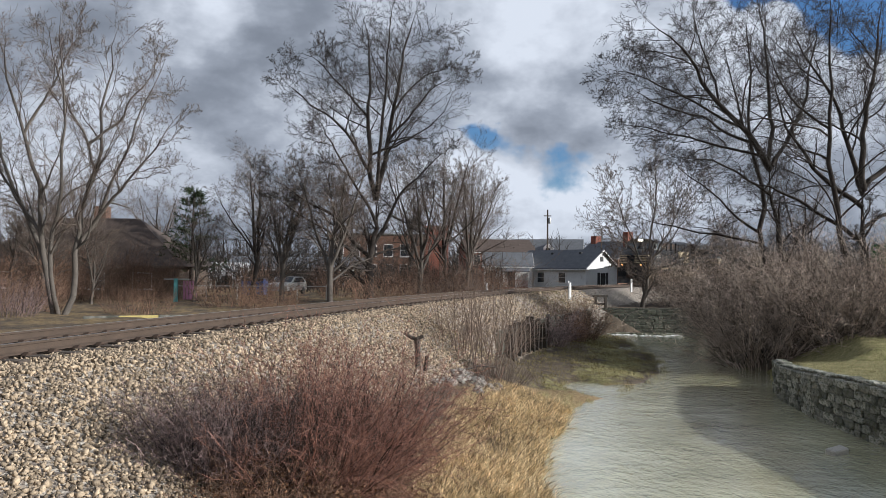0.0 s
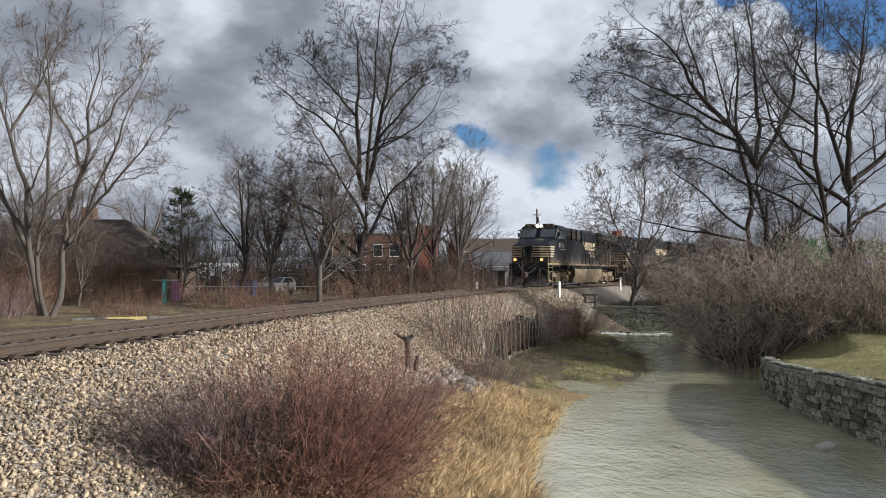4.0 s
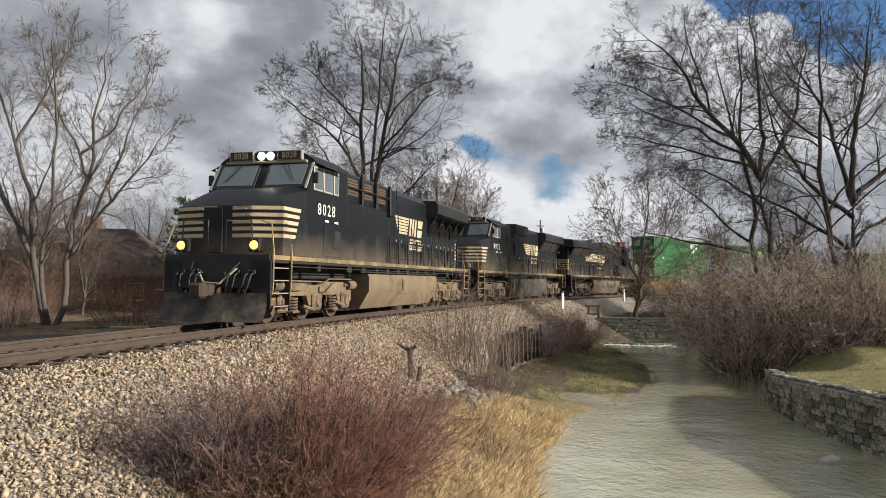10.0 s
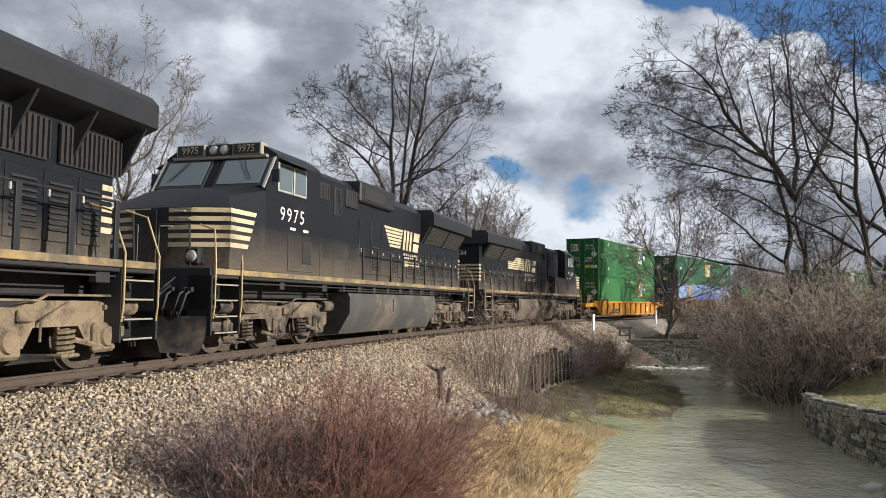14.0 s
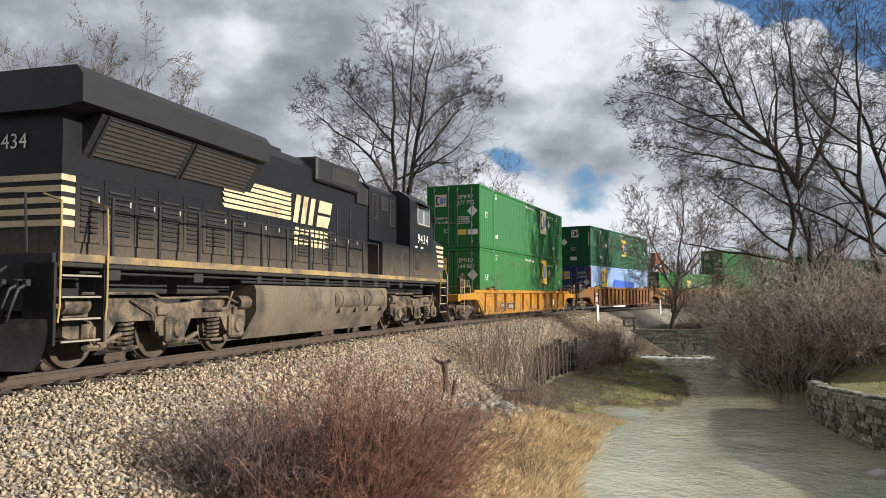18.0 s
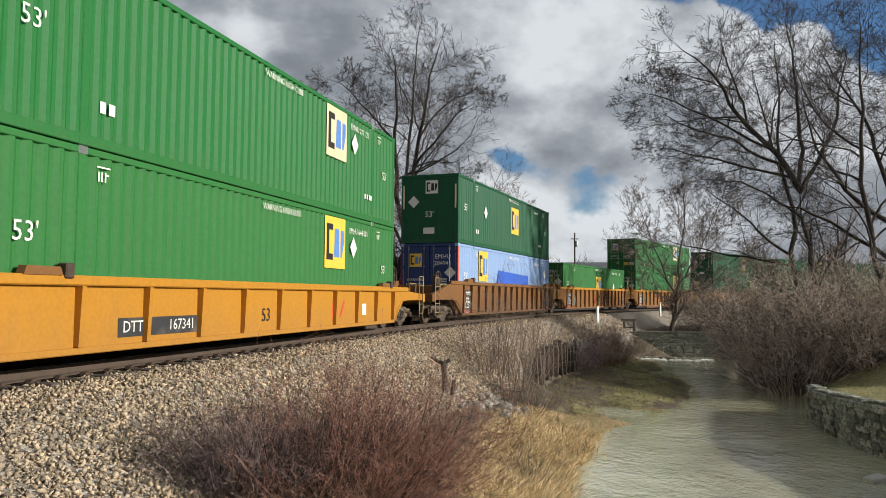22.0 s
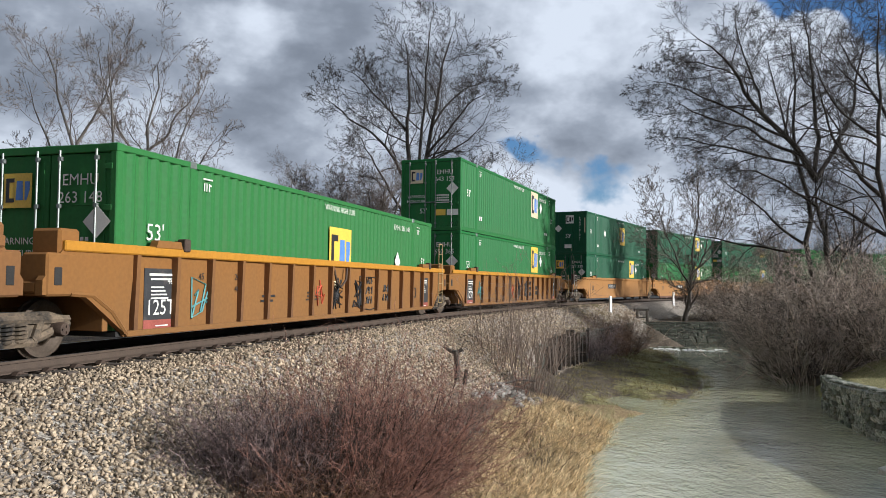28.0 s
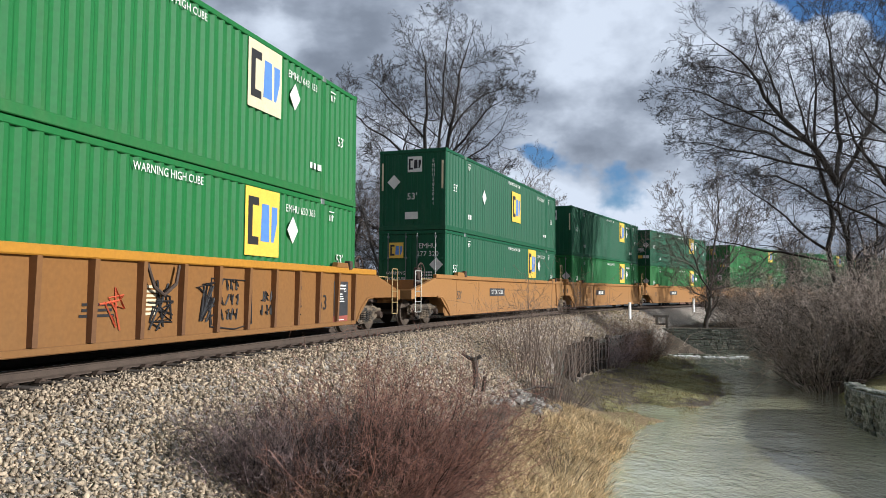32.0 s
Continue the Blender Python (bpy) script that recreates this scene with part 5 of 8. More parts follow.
    part("limb", Build().tube([(-0.9, -0.3, 0.12), (-0.3, 0, 0.25), (0.4, 0.2, 0.42), (0.9, 0.3, 0.36)], [0.015, 0.025, 0.035, 0.03], 6), MAT["bark_pale"], dr)


# ---- beyond the railway ----
MAT["siding"] = surf("white_siding", (0.72, 0.72, 0.70), 0.65, vary=0.05, scale=1, fine=20, bump=0.05, dirt=(0.5, 0.49, 0.46), dirt_amt=0.15)
MAT["roof_grey"] = surf("grey_shingles", (0.125, 0.13, 0.14), 0.9, vary=0.18, scale=2, fine=14, bump=0.2)
MAT["roof_brown"] = surf("brown_shingles", (0.085, 0.062, 0.05), 0.9, vary=0.18, scale=2, fine=14, bump=0.2)
MAT["brick"] = surf("red_brick", (0.25, 0.09, 0.06), 0.9, vary=0.2, scale=2, fine=22, bump=0.2)
MAT["brick_brown"] = surf("brown_brick", (0.17, 0.095, 0.065), 0.9, vary=0.2, scale=2, fine=22, bump=0.2)
MAT["tan_wall"] = surf("tan_wall", (0.17, 0.13, 0.10), 0.85, vary=0.12, scale=1, fine=20, bump=0.1)
MAT["shutter"] = surf("black_shutter", (0.02, 0.02, 0.022), 0.6, vary=0.1, bump=0.05)
MAT["house_glass"] = glass("house_glass", (0.03, 0.035, 0.04), 0.08)
MAT["dumpster_blue"] = surf("blue_dumpster_paint", (0.03, 0.075, 0.22), 0.5, vary=0.15, scale=2, fine=20, bump=0.1)
MAT["teal_paint"] = surf("teal_paint", (0.14, 0.42, 0.42), 0.6, vary=0.12, scale=3, fine=20, bump=0.05)
MAT["pink_paint"] = surf("pink_mauve_panel", (0.50, 0.22, 0.36), 0.6, vary=0.15, scale=3, fine=20, bump=0.05)
MAT["kerb_yellow"] = surf("yellow_kerb_paint", (0.42, 0.34, 0.12), 0.7, vary=0.15, scale=3, fine=20, bump=0.1)
MAT["asphalt"] = surf("old_asphalt", (0.11, 0.105, 0.095), 0.9, vary=0.2, scale=2, fine=30, bump=0.2)
MAT["pole_wood"] = surf("pole_wood", (0.11, 0.085, 0.065), 0.9, vary=0.2, scale=2, fine=20, bump=0.2)
MAT["galv"] = surf("galvanised_pipe", (0.48, 0.48, 0.46), 0.5, 0.4, vary=0.1, bump=0.05)
MAT["car_paint"] = surf("silver_car_paint", (0.30, 0.30, 0.29), 0.35, 0.3, vary=0.05, bump=0)
MAT["tyre"] = surf("tyre_rubber", (0.025, 0.025, 0.025), 0.85, vary=0.15, bump=0.1)


def window_unit(house, x, y, z, w, h, wall_y, shutters=False, frame="white_paint"):
    """A sash window set in the wall plane y = wall_y, its face towards -y."""
    f = part("window", Build().box(x - w / 2 - 0.08, x + w / 2 + 0.08, wall_y - 0.05, wall_y + 0.02, z - h / 2 - 0.08, z + h / 2 + 0.08, 0.01), MAT[frame], house)
    for q in (-1, 1):
        part("pane", Build().box(x - w / 2, x + w / 2, wall_y - 0.065, wall_y - 0.045, z + (0.02 if q > 0 else -h / 2), z + (h / 2 if q > 0 else -0.02), 0.0), MAT["house_glass"], f)
    part("sill", Build().box(x - w / 2 - 0.14, x + w / 2 + 0.14, wall_y - 0.12, wall_y, z - h / 2 - 0.14, z - h / 2 - 0.08, 0.01), MAT[frame], f)
    if shutters:
        for q in (-1, 1):
            part("shutter", Build().box(x + q * (w / 2 + 0.1), x + q * (w / 2 + 0.5), wall_y - 0.06, wall_y, z - h / 2 - 0.05, z + h / 2 + 0.05, 0.01), MAT["shutter"], house)


def gable_house(name, label, at, L, D, H, rise, wall, roof, over=0.35):
    """A block with a pitched roof; ridge along x, front wall at y = -D/2."""
    ob = thing(name, label, "house", at)
    part("wall", Build().prism([(-D / 2, 0), (-D / 2, H), (0, H + rise), (D / 2, H), (D / 2, 0)], "x", -L / 2, L / 2), MAT[wall], ob)
    k = rise / (D / 2)
    for s in (-1, 1):
        r = Build().prism([(s * (D / 2 + over), H - over * k + 0.02), (0, H + rise + 0.02), (0, H + rise + 0.16), (s * (D / 2 + over), H - over * k + 0.16)], "x", -L / 2 - over, L / 2 + over)
        part("roof", r, MAT[roof], ob)
        for e in (-1, 1):
            part("bargeboard", Build().prism([(s * (D / 2 + over), H - over * k - 0.12), (0, H + rise - 0.12), (0, H + rise + 0.03), (s * (D / 2 + over), H - over * k + 0.03)], "x", e * (L / 2 + over), e * (L / 2 + over + 0.04)), MAT["white_paint"], ob)
        part("gutter", Build().box(-L / 2 - over, L / 2 + over, s * (D / 2 + over), s * (D / 2 + over + 0.1), H - over * k - 0.1, H - over * k + 0.02, 0.01), MAT["white_paint"], ob)
    return ob


def end_window(house, y, z, w, h, wall_x, shutters):
    f = part("window", Build().box(wall_x - 0.02, wall_x + 0.05, y - w / 2 - 0.08, y + w / 2 + 0.08, z - h / 2 - 0.08, z + h / 2 + 0.08, 0.01), MAT["white_paint"], house)
    part("pane", Build().box(wall_x + 0.045, wall_x + 0.065, y - w / 2, y + w / 2, z - h / 2, z + h / 2), MAT["house_glass"], f)
    if shutters:
        for q in (-1, 1):
            part("shutter", Build().box(wall_x, wall_x + 0.06, y + q * (w / 2 + 0.1), y + q * (w / 2 + 0.55), z - h / 2 - 0.05, z + h / 2 + 0.05, 0.01), MAT["shutter"], house)


def make_buildings():
    g = -1.0
    # the white house across the track
    h = gable_house("white_house", "small white clapboard house with a grey shingle roof", pose(17.7, 97, g, 0, 0, -50), 11.5, 6.2, 2.75, 2.1, "siding", "roof_grey")
    end_window(h, 0.2, 1.35, 0.95, 1.5, 5.75, True)
    part("gable_vent", Build().box(5.75, 5.8, -0.3, 0.3, 3.5, 4.1, 0.01), MAT["shutter"], h)
    for x in (-4.2, -1.2, 2.2):
        window_unit(h, x, 0, 1.5, 1.0, 1.2, -3.1)
    part("door", Build().box(-3.2, -2.3, -3.16, -3.08, 0.1, 2.1, 0.02), MAT["white_paint"], h)
    for x in (-1.5, 3.0):
        part("roof_vent", Build().box(x, x + 0.35, -0.9, -0.6, 4.3, 4.65, 0.03), MAT["shutter"], h)
    w = gable_house("house_wing", "white side wing of the house with a porch", pose(10.6, 98.5, g, 0, 0, -4), 6.0, 5.0, 2.9, 1.6, "siding", "roof_grey", 0.2)
    part("porch_roof", Build().prism([(-2.5, 2.55), (-4.2, 2.15), (-4.2, 2.27), (-2.5, 2.7)], "x", -0.8, 2.6), MAT["roof_grey"], w)
    for x in (-0.65, 0.9, 2.45):
        part("porch_post", Build().box(x - 0.06, x + 0.06, -4.1, -3.98, 0, 2.2, 0.01), MAT["white_paint"], w)
    part("porch_deck", Build().box(-0.8, 2.6, -4.2, -2.5, 0, 0.25, 0.01), MAT["brick"], w)
    for k in range(12):
        part("baluster", Build().box(0.95 + k * 0.125, 0.99 + k * 0.125, -4.06, -4.02, 0.25, 1.05), MAT["brick"], w)
    part("porch_rail", Build().box(0.9, 2.45, -4.1, -3.98, 1.03, 1.1, 0.01), MAT["brick"], w)
    part("door", Build().box(0.0, 0.9, -2.58, -2.48, 0.25, 2.2, 0.01), MAT["shutter"], w)
    window_unit(w, -2.0, 0, 1.6, 0.9, 1.2, -2.5)
    # brick houses beyond
    b = gable_house("brick_house", "red brick two-storey house with a grey roof", pose(11.8, 128, g, 0, 0, 8), 11, 8, 5.4, 2.0, "brick", "roof_brown")
    for x in (-4, -1.5, 1.5, 4):
        for z in (1.6, 4.0):
            window_unit(b, x, 0, z, 1.0, 1.5, -4)
    part("chimney", Build().box(-5.2, -4.2, -0.5, 0.5, 6.0, 8.6, 0.03), MAT["brick"], b)
    d = gable_house("dormer_house", "grey-roofed house with white dormers", pose(21.5, 135, g, 0, 0, -12), 12, 8, 4.8, 3.0, "siding", "roof_grey")
    for x in (-4.2, 0.4):
        q = part("dormer", Build().prism([(x - 0.8, 5.2), (x - 0.8, 6.4), (x, 7.2), (x + 0.8, 6.4), (x + 0.8, 5.2)], "y", -3.6, -0.8), MAT["siding"], d)
        part("pane", Build().box(x - 0.4, x + 0.4, -3.64, -3.58, 5.4, 6.3), MAT["house_glass"], q)
    c = gable_house("chimney_house", "brown brick house with tall twin chimneys", pose(31.0, 126, g, 0, 0, -55), 9, 8, 4.6, 2.6, "brick_brown", "roof_grey")
    part("chimney", Build().box(3.4, 4.4, -1.6, -0.3, 5.5, 8.7, 0.03), MAT["brick"], c)
    part("chimney", Build().box(-4.4, -3.2, -0.6, 0.6, 5.5, 8.3, 0.03), MAT["brick"], c)
    for y in (-1.8, 1.8):
        end_window(c, y, 3.6, 1.0, 1.5, 4.5, False)
        end_window(c, y, 6.2, 0.8, 1.2, 4.5, False)
    # long brick block far behind the trees
    f = thing("brick_block", "long dark brick building behind bare trees", "building", pose(-3.5, 122, g))
    part("wall", Build().box(-11, 7.0, -5, 5, 0, 7.6, 0.05), MAT["brick_brown"], f)
    part("wall_end", Build().box(3.5, 7.1, -5.2, 5, 0, 9.0, 0.05), MAT["brick"], f)
    part("parapet", Build().box(-11.1, 7.05, -5.1, 5.1, 7.5, 7.8, 0.03), MAT["concrete"], f)
    for x in (-9.5, -7, -4.5, -2, 0.5):
        for z in (2.2, 5.2):
            window_unit(f, x, 0, z, 1.3, 1.7, -5)
    # brown-roofed house behind the left trees
    r = thing("brown_house", "low brown house with a wide hipped roof", "house", pose(-25.0, 62, -1.3))
    part("wall", Build().box(-8.5, 6.6, -4, 4, 0, 2.7, 0.03), MAT["tan_wall"], r)
    e = 0.7
    part("roof", Build().add([(-8.5 - e, -4 - e, 2.6), (6.6 + e, -4 - e, 2.6), (6.6 + e, 4 + e, 2.6), (-8.5 - e, 4 + e, 2.6), (-4.2, 0, 6.4), (2.2, 0, 6.4)],
                             [(0, 1, 5, 4), (1, 2, 5), (2, 3, 4, 5), (3, 0, 4), (0, 3, 2, 1)]), MAT["roof_brown"], r)
    part("fascia", Build().box(-9.2, 7.3, -4.74, -4.66, 2.45, 2.65, 0.01), MAT["pole_wood"], r)
    for x in (-6.5, -3.2, 0.5, 4.0):
        window_unit(r, x, 0, 1.5, 1.3, 1.1, -4)
    part("chimney", Build().box(-1.6, -0.6, 0.4, 1.4, 5.2, 7.4, 0.03), MAT["brick_brown"], r)
    # pale shed and low building
    s = gable_house("white_shed", "small white shed with a pale roof", pose(-23.3, 92, -1.6, 0, 0, 12), 4.2, 4, 1.9, 1.5, "siding", "siding")
    part("door", Build().box(-0.6, 0.6, -2.56, -2.48, 0, 2.0, 0.01), MAT["shutter"], s)
    t = gable_house("grey_shed", "long low grey building beyond the railway", pose(-15.5, 96, -1.3), 16, 7, 2.6, 1.3, "tan_wall", "roof_grey")
    for x in (-6, -2, 2, 6):
        window_unit(t, x, 0, 1.4, 1.2, 1.0, -3.5)


def make_street_things():
    # utility pole with its fittings, and a street lamp
    p = thing("utility_pole", "tall wooden utility pole", "utility pole", pose(16.8, 105, -1.2))
    part("shaft", Build().tube([(0, 0, 0), (0, 0, 10.9)], [0.15, 0.1], 8), MAT["pole_wood"], p)
    part("crossarm", Build().box(-0.5, 0.5, -0.06, 0.06, 10.0, 10.12, 0.01), MAT["pole_wood"], p)
    part("transformer", Build().lathe([(0.18, 9.0), (0.2, 9.1), (0.2, 9.7), (0.16, 9.8)], (0.28, 0, 0), "z", 12), MAT["galv"], p)
    l = thing("street_lamp", "grey street lamp on a slim pole", "street lamp", pose(26.5, 115, -1.2))
    part("shaft", Build().tube([(0, 0, 0), (0, 0, 9.0)], [0.1, 0.06], 8), MAT["pole_wood"], l)
    part("arm", Build().tube([(0, 0, 8.9), (0.7, 0, 9.2)], 0.035, 6), MAT["galv"], l)
    part("head", Build().box(0.6, 1.1, -0.12, 0.12, 9.1, 9.25, 0.03), MAT["galv"], l)
    # yard beyond the track: dumpster, parked car, pipe fence, teal post and panel, yellow kerb
    d = thing("dumpster", "blue steel dumpster in the yard", "dumpster", stand(-13.3, 61, -0.02))
    part("body", Build().prism([(-0.85, 0.1), (0.85, 0.1), (0.95, 1.15), (-0.95, 1.35)], "x", -0.85, 0.85), MAT["dumpster_blue"], d)
    for x in (-0.43, 0.43):
        part("lid", Build().box(x - 0.4, x + 0.4, -0.97, 0.97, 1.2, 1.42, 0.02), MAT["shutter"], d)
    for x in (-0.8, -0.3, 0.3, 0.8):
        part("rib", Build().box(x - 0.04, x + 0.04, -0.98, -0.88, 0.15, 1.2, 0.01), MAT["dumpster_blue"], d)
    c = thing("parked_car", "silver car parked in the yard", "car", stand(-11.3, 64, 0.05, 78))
    part("body", Build().prism([(-2.2, 0.35), (-2.25, 0.8), (-1.9, 0.95), (-1.1, 1.02), (-0.5, 1.45), (1.2, 1.48), (2.1, 1.0), (2.2, 0.4)], "y", -0.86, 0.86), MAT["car_paint"], c)
    for s in (-1, 1):
        part("side_glass", Build().prism([(-0.9, 1.02), (-0.42, 1.40), (1.1, 1.42), (1.7, 1.04)], "y", s * 0.862, s * 0.87), MAT["house_glass"], c)
        for x in (-1.4, 1.4):
            wh = part("wheel", Build().lathe([(0.2, s * 0.72), (0.32, s * 0.74), (0.32, s * 0.88), (0.2, s * 0.9)][::s], (x, 0, 0.32), "y", 18), MAT["tyre"], c)
        part("headlight", Build().box(-2.28, -2.18, s * 0.5, s * 0.8, 0.72, 0.88, 0.02), MAT["galv"], c)
    part("windscreen", Build().prism([(-1.06, 1.04), (-0.52, 1.44), (-0.5, 1.46), (-1.08, 1.06)], "y", -0.75, 0.75), MAT["house_glass"], c)
    f = thing("pipe_fence", "low galvanised pipe fence along the yard", "fence")
    xs = [(-16.2 + 1.9 * k, 50.5 + 0.5 * k) for k in range(6)]
    for x, y in xs:
        z = float(ground_z(np.array([x]), np.array([y]))[0])
        part("post", Build().tube([(x, y, z - 0.1), (x, y, z + 1.05)], 0.035, 7), MAT["galv"], f)
    for (xa, ya), (xb, yb) in zip(xs, xs[1:]):
        part("rail", Build().tube([(xa, ya, 0.02), (xb, yb, 0.02)], 0.028, 6), MAT["galv"], f)
    t = thing("teal_post", "teal-painted post at the yard gate", "post", stand(-15.8, 49.5, -0.05))
    part("shaft", Build().box(-0.12, 0.12, -0.1, 0.1, 0, 1.55, 0.02), MAT["teal_paint"], t)
    part("bracket", Build().box(-0.75, 0.9, -0.04, 0.04, 1.46, 1.54, 0.01), MAT["galv"], t)
    p = thing("pink_panel", "pink and mauve slatted panel beside the post", "panel", stand(-15.1, 50.0, -0.02))
    for k in range(5):
        part("slat", Build().box(-0.4 + k * 0.18, -0.26 + k * 0.18, -0.03, 0.03, 0.15, 1.35, 0.01), MAT["pink_paint"], p)
    part("rail", Build().box(-0.45, 0.5, 0.03, 0.07, 0.9, 1.0, 0.01), MAT["pink_paint"], p)
    k = thing("kerb", "kerb with a yellow painted stretch", "kerb", kind="structure")
    a = [(-13.8, 31.6), (-12.6, 32.2), (-11.2, 32.9), (-8.8, 34.2)]
    for i, ((xa, ya), (xb, yb)) in enumerate(zip(a, a[1:])):
        ang = math.atan2(yb - ya, xb - xa)
        ln = math.hypot(xb - xa, yb - ya)
        part("kerb_stone", Build().box(0, ln - 0.02, -0.08, 0.08, -0.2, 0.02, 0.02), MAT["kerb_yellow" if i == 1 else "concrete"], k, at=pose(xa, ya, -0.86, 0, 0, math.degrees(ang)))


make_creek_walls()
make_buildings()
make_street_things()

# ---- the train ----
def gone(t):
    """Metres that the train has run, from its place at 20 s."""
    d = t - 20.0
    return 6.70 * d + 0.0076 * d * d


def ride(offset, half, t):
    """The pose of a vehicle whose middle lies at offset along the train, with its pivots at half each way."""
    s = offset - gone(t)
    ax, ay, _ = track(s - half)
    bx, by, _ = track(s + half)
    return pose(float(ax + bx) / 2, float(ay + by) / 2, 0, 0, 0, math.degrees(math.atan2(ay - by, ax - bx)))


def dusty(name, base, dust, z0, z1, amount, rough=0.45, streak=0.0):
    """Paint that road dust covers from below, in patches; z0 thick dust, z1 none."""
    m, nt, p = nodes_of(name)
    N, Lk = nt.nodes.new, nt.links.new
    co = N("ShaderNodeTexCoord")
    sep = N("ShaderNodeSeparateXYZ")
    Lk(co.outputs["Object"], sep.inputs[0])
    g = N("ShaderNodeMapRange")
    g.inputs[1].default_value, g.inputs[2].default_value = z0, z1
    g.inputs[3].default_value, g.inputs[4].default_value = amount, 0.0
    Lk(sep.outputs[2], g.inputs[0])
    mp = N("ShaderNodeMapping")
    mp.inputs["Scale"].default_value = (3.0, 3.0, 0.7) if streak else (1, 1, 1)
    Lk(co.outputs["Object"], mp.inputs[0])
    n = N("ShaderNodeTexNoise")
    n.inputs["Scale"].default_value, n.inputs["Detail"].default_value, n.inputs["Roughness"].default_value = 1.3, 8, 0.65
    Lk(mp.outputs[0], n.inputs["Vector"])
    a = N("ShaderNodeMath")
    a.operation = "MULTIPLY_ADD"
    a.inputs[1].default_value, a.inputs[2].default_value = (0.62, -0.31) if streak else (0.42, -0.24)
    Lk(n.outputs[0], a.inputs[0])
    b = N("ShaderNodeMath")
    b.operation, b.use_clamp = "ADD", True
    Lk(a.outputs[0], b.inputs[0])
    Lk(g.outputs[0], b.inputs[1])
    fine = N("ShaderNodeTexNoise")
    fine.inputs["Scale"].default_value, fine.inputs["Detail"].default_value = 14, 5
    Lk(co.outputs["Object"], fine.inputs["Vector"])
    h = N("ShaderNodeHueSaturation")
    h.inputs["Color"].default_value = (*base, 1)
    r = N("ShaderNodeMapRange")
    r.inputs[1].default_value, r.inputs[2].default_value, r.inputs[3].default_value, r.inputs[4].default_value = 0.3, 0.7, (0.92 if streak else 0.75), (1.08 if streak else 1.3)
    Lk(fine.outputs[0], r.inputs[0])
    Lk(r.outputs[0], h.inputs["Value"])
    h2 = N("ShaderNodeHueSaturation")
    h2.inputs["Color"].default_value = (*dust, 1)
    Lk(r.outputs[0], h2.inputs["Value"])
    mx = N("ShaderNodeMix")
    mx.data_type = "RGBA"
    Lk(b.outputs[0], mx.inputs[0])
    Lk(h.outputs[0], mx.inputs[6])
    Lk(h2.outputs[0], mx.inputs[7])
    Lk(mx.outputs[2], p.inputs["Base Color"])
    rr = N("ShaderNodeMapRange")
    rr.inputs[3].default_value, rr.inputs[4].default_value = (rough + 0.15 if streak else rough), 0.9
    Lk(b.outputs[0], rr.inputs[0])
    Lk(rr.outputs[0], p.inputs["Roughness"])
    p.inputs["Specular IOR Level"].default_value = 0.25 if streak else 0.3
    bp = N("ShaderNodeBump")
    bp.inputs["Strength"].default_value, bp.inputs["Distance"].default_value = 0.12, 0.01
    Lk(n.outputs[0], bp.inputs["Height"])
    Lk(bp.outputs[0], p.inputs["Normal"])
    return m


DUST = (0.27, 0.21, 0.145)
MAT["black"] = dusty("dusty_black_paint", (0.009, 0.0105, 0.013), DUST, 1.5, 2.5, 0.42, 0.42)
MAT["black_worn"] = dusty("worn_dusty_black_paint", (0.010, 0.0105, 0.0125), (0.17, 0.13, 0.09), 1.5, 2.8, 0.62, 0.45)
MAT["truck_dark"] = surf("dark_truck_casting", (0.165, 0.122, 0.08), 0.9, vary=0.25, scale=3, fine=28, bump=0.25, dirt=(0.02, 0.018, 0.016), dirt_amt=0.55, dirt_scale=2.5)
MAT["tank_brown"] = surf("brown_dusty_tank", (0.14, 0.108, 0.074), 0.85, vary=0.18, scale=1.2, fine=18, bump=0.12, dirt=(0.035, 0.03, 0.025), dirt_amt=0.35, dirt_scale=0.9)
MAT["board_frame"] = surf("dull_board_frame", (0.30, 0.265, 0.20), 0.6, vary=0.12, scale=4, fine=30, bump=0.04)
MAT["plough"] = surf("worn_plough_blade", (0.022, 0.020, 0.018), 0.6, vary=0.25, scale=3, fine=25, bump=0.12, dirt=(0.11, 0.085, 0.06), dirt_amt=0.4, dirt_scale=1.6)
MAT["black_plain"] = surf("black_steel", (0.016, 0.016, 0.017), 0.5, vary=0.2, scale=2, fine=25, bump=0.08)
MAT["under"] = surf("oily_underframe", (0.022, 0.020, 0.018), 0.75, vary=0.3, scale=3, fine=25, bump=0.2)
MAT["tank"] = surf("dusty_tank", (0.20, 0.15, 0.092), 0.88, vary=0.16, scale=1.2, fine=18, bump=0.12, dirt=(0.06, 0.05, 0.04), dirt_amt=0.22, dirt_scale=0.8)
MAT["tank_dark"] = surf("dark_dusty_tank", (0.06, 0.055, 0.05), 0.8, vary=0.2, scale=1.2, fine=18, bump=0.12, dirt=(0.16, 0.125, 0.085), dirt_amt=0.3, dirt_scale=0.8)
MAT["truck"] = surf("dusty_truck_casting", (0.20, 0.145, 0.088), 0.9, vary=0.22, scale=3, fine=28, bump=0.25, dirt=(0.04, 0.034, 0.028), dirt_amt=0.35, dirt_scale=2.5)
MAT["cream"] = surf("cream_paint", (0.58, 0.47, 0.29), 0.55, vary=0.1, scale=3, fine=30, bump=0.04, dirt=(0.26, 0.20, 0.13), dirt_amt=0.32)
MAT["white_mark"] = surf("white_lettering", (0.72, 0.70, 0.63), 0.6, vary=0.06, scale=4, fine=30, bump=0)
MAT["gold"] = surf("dusty_gold_stripe", (0.33, 0.225, 0.09), 0.7, vary=0.15, scale=2, fine=25, bump=0.05, dirt=(0.13, 0.10, 0.065), dirt_amt=0.62)
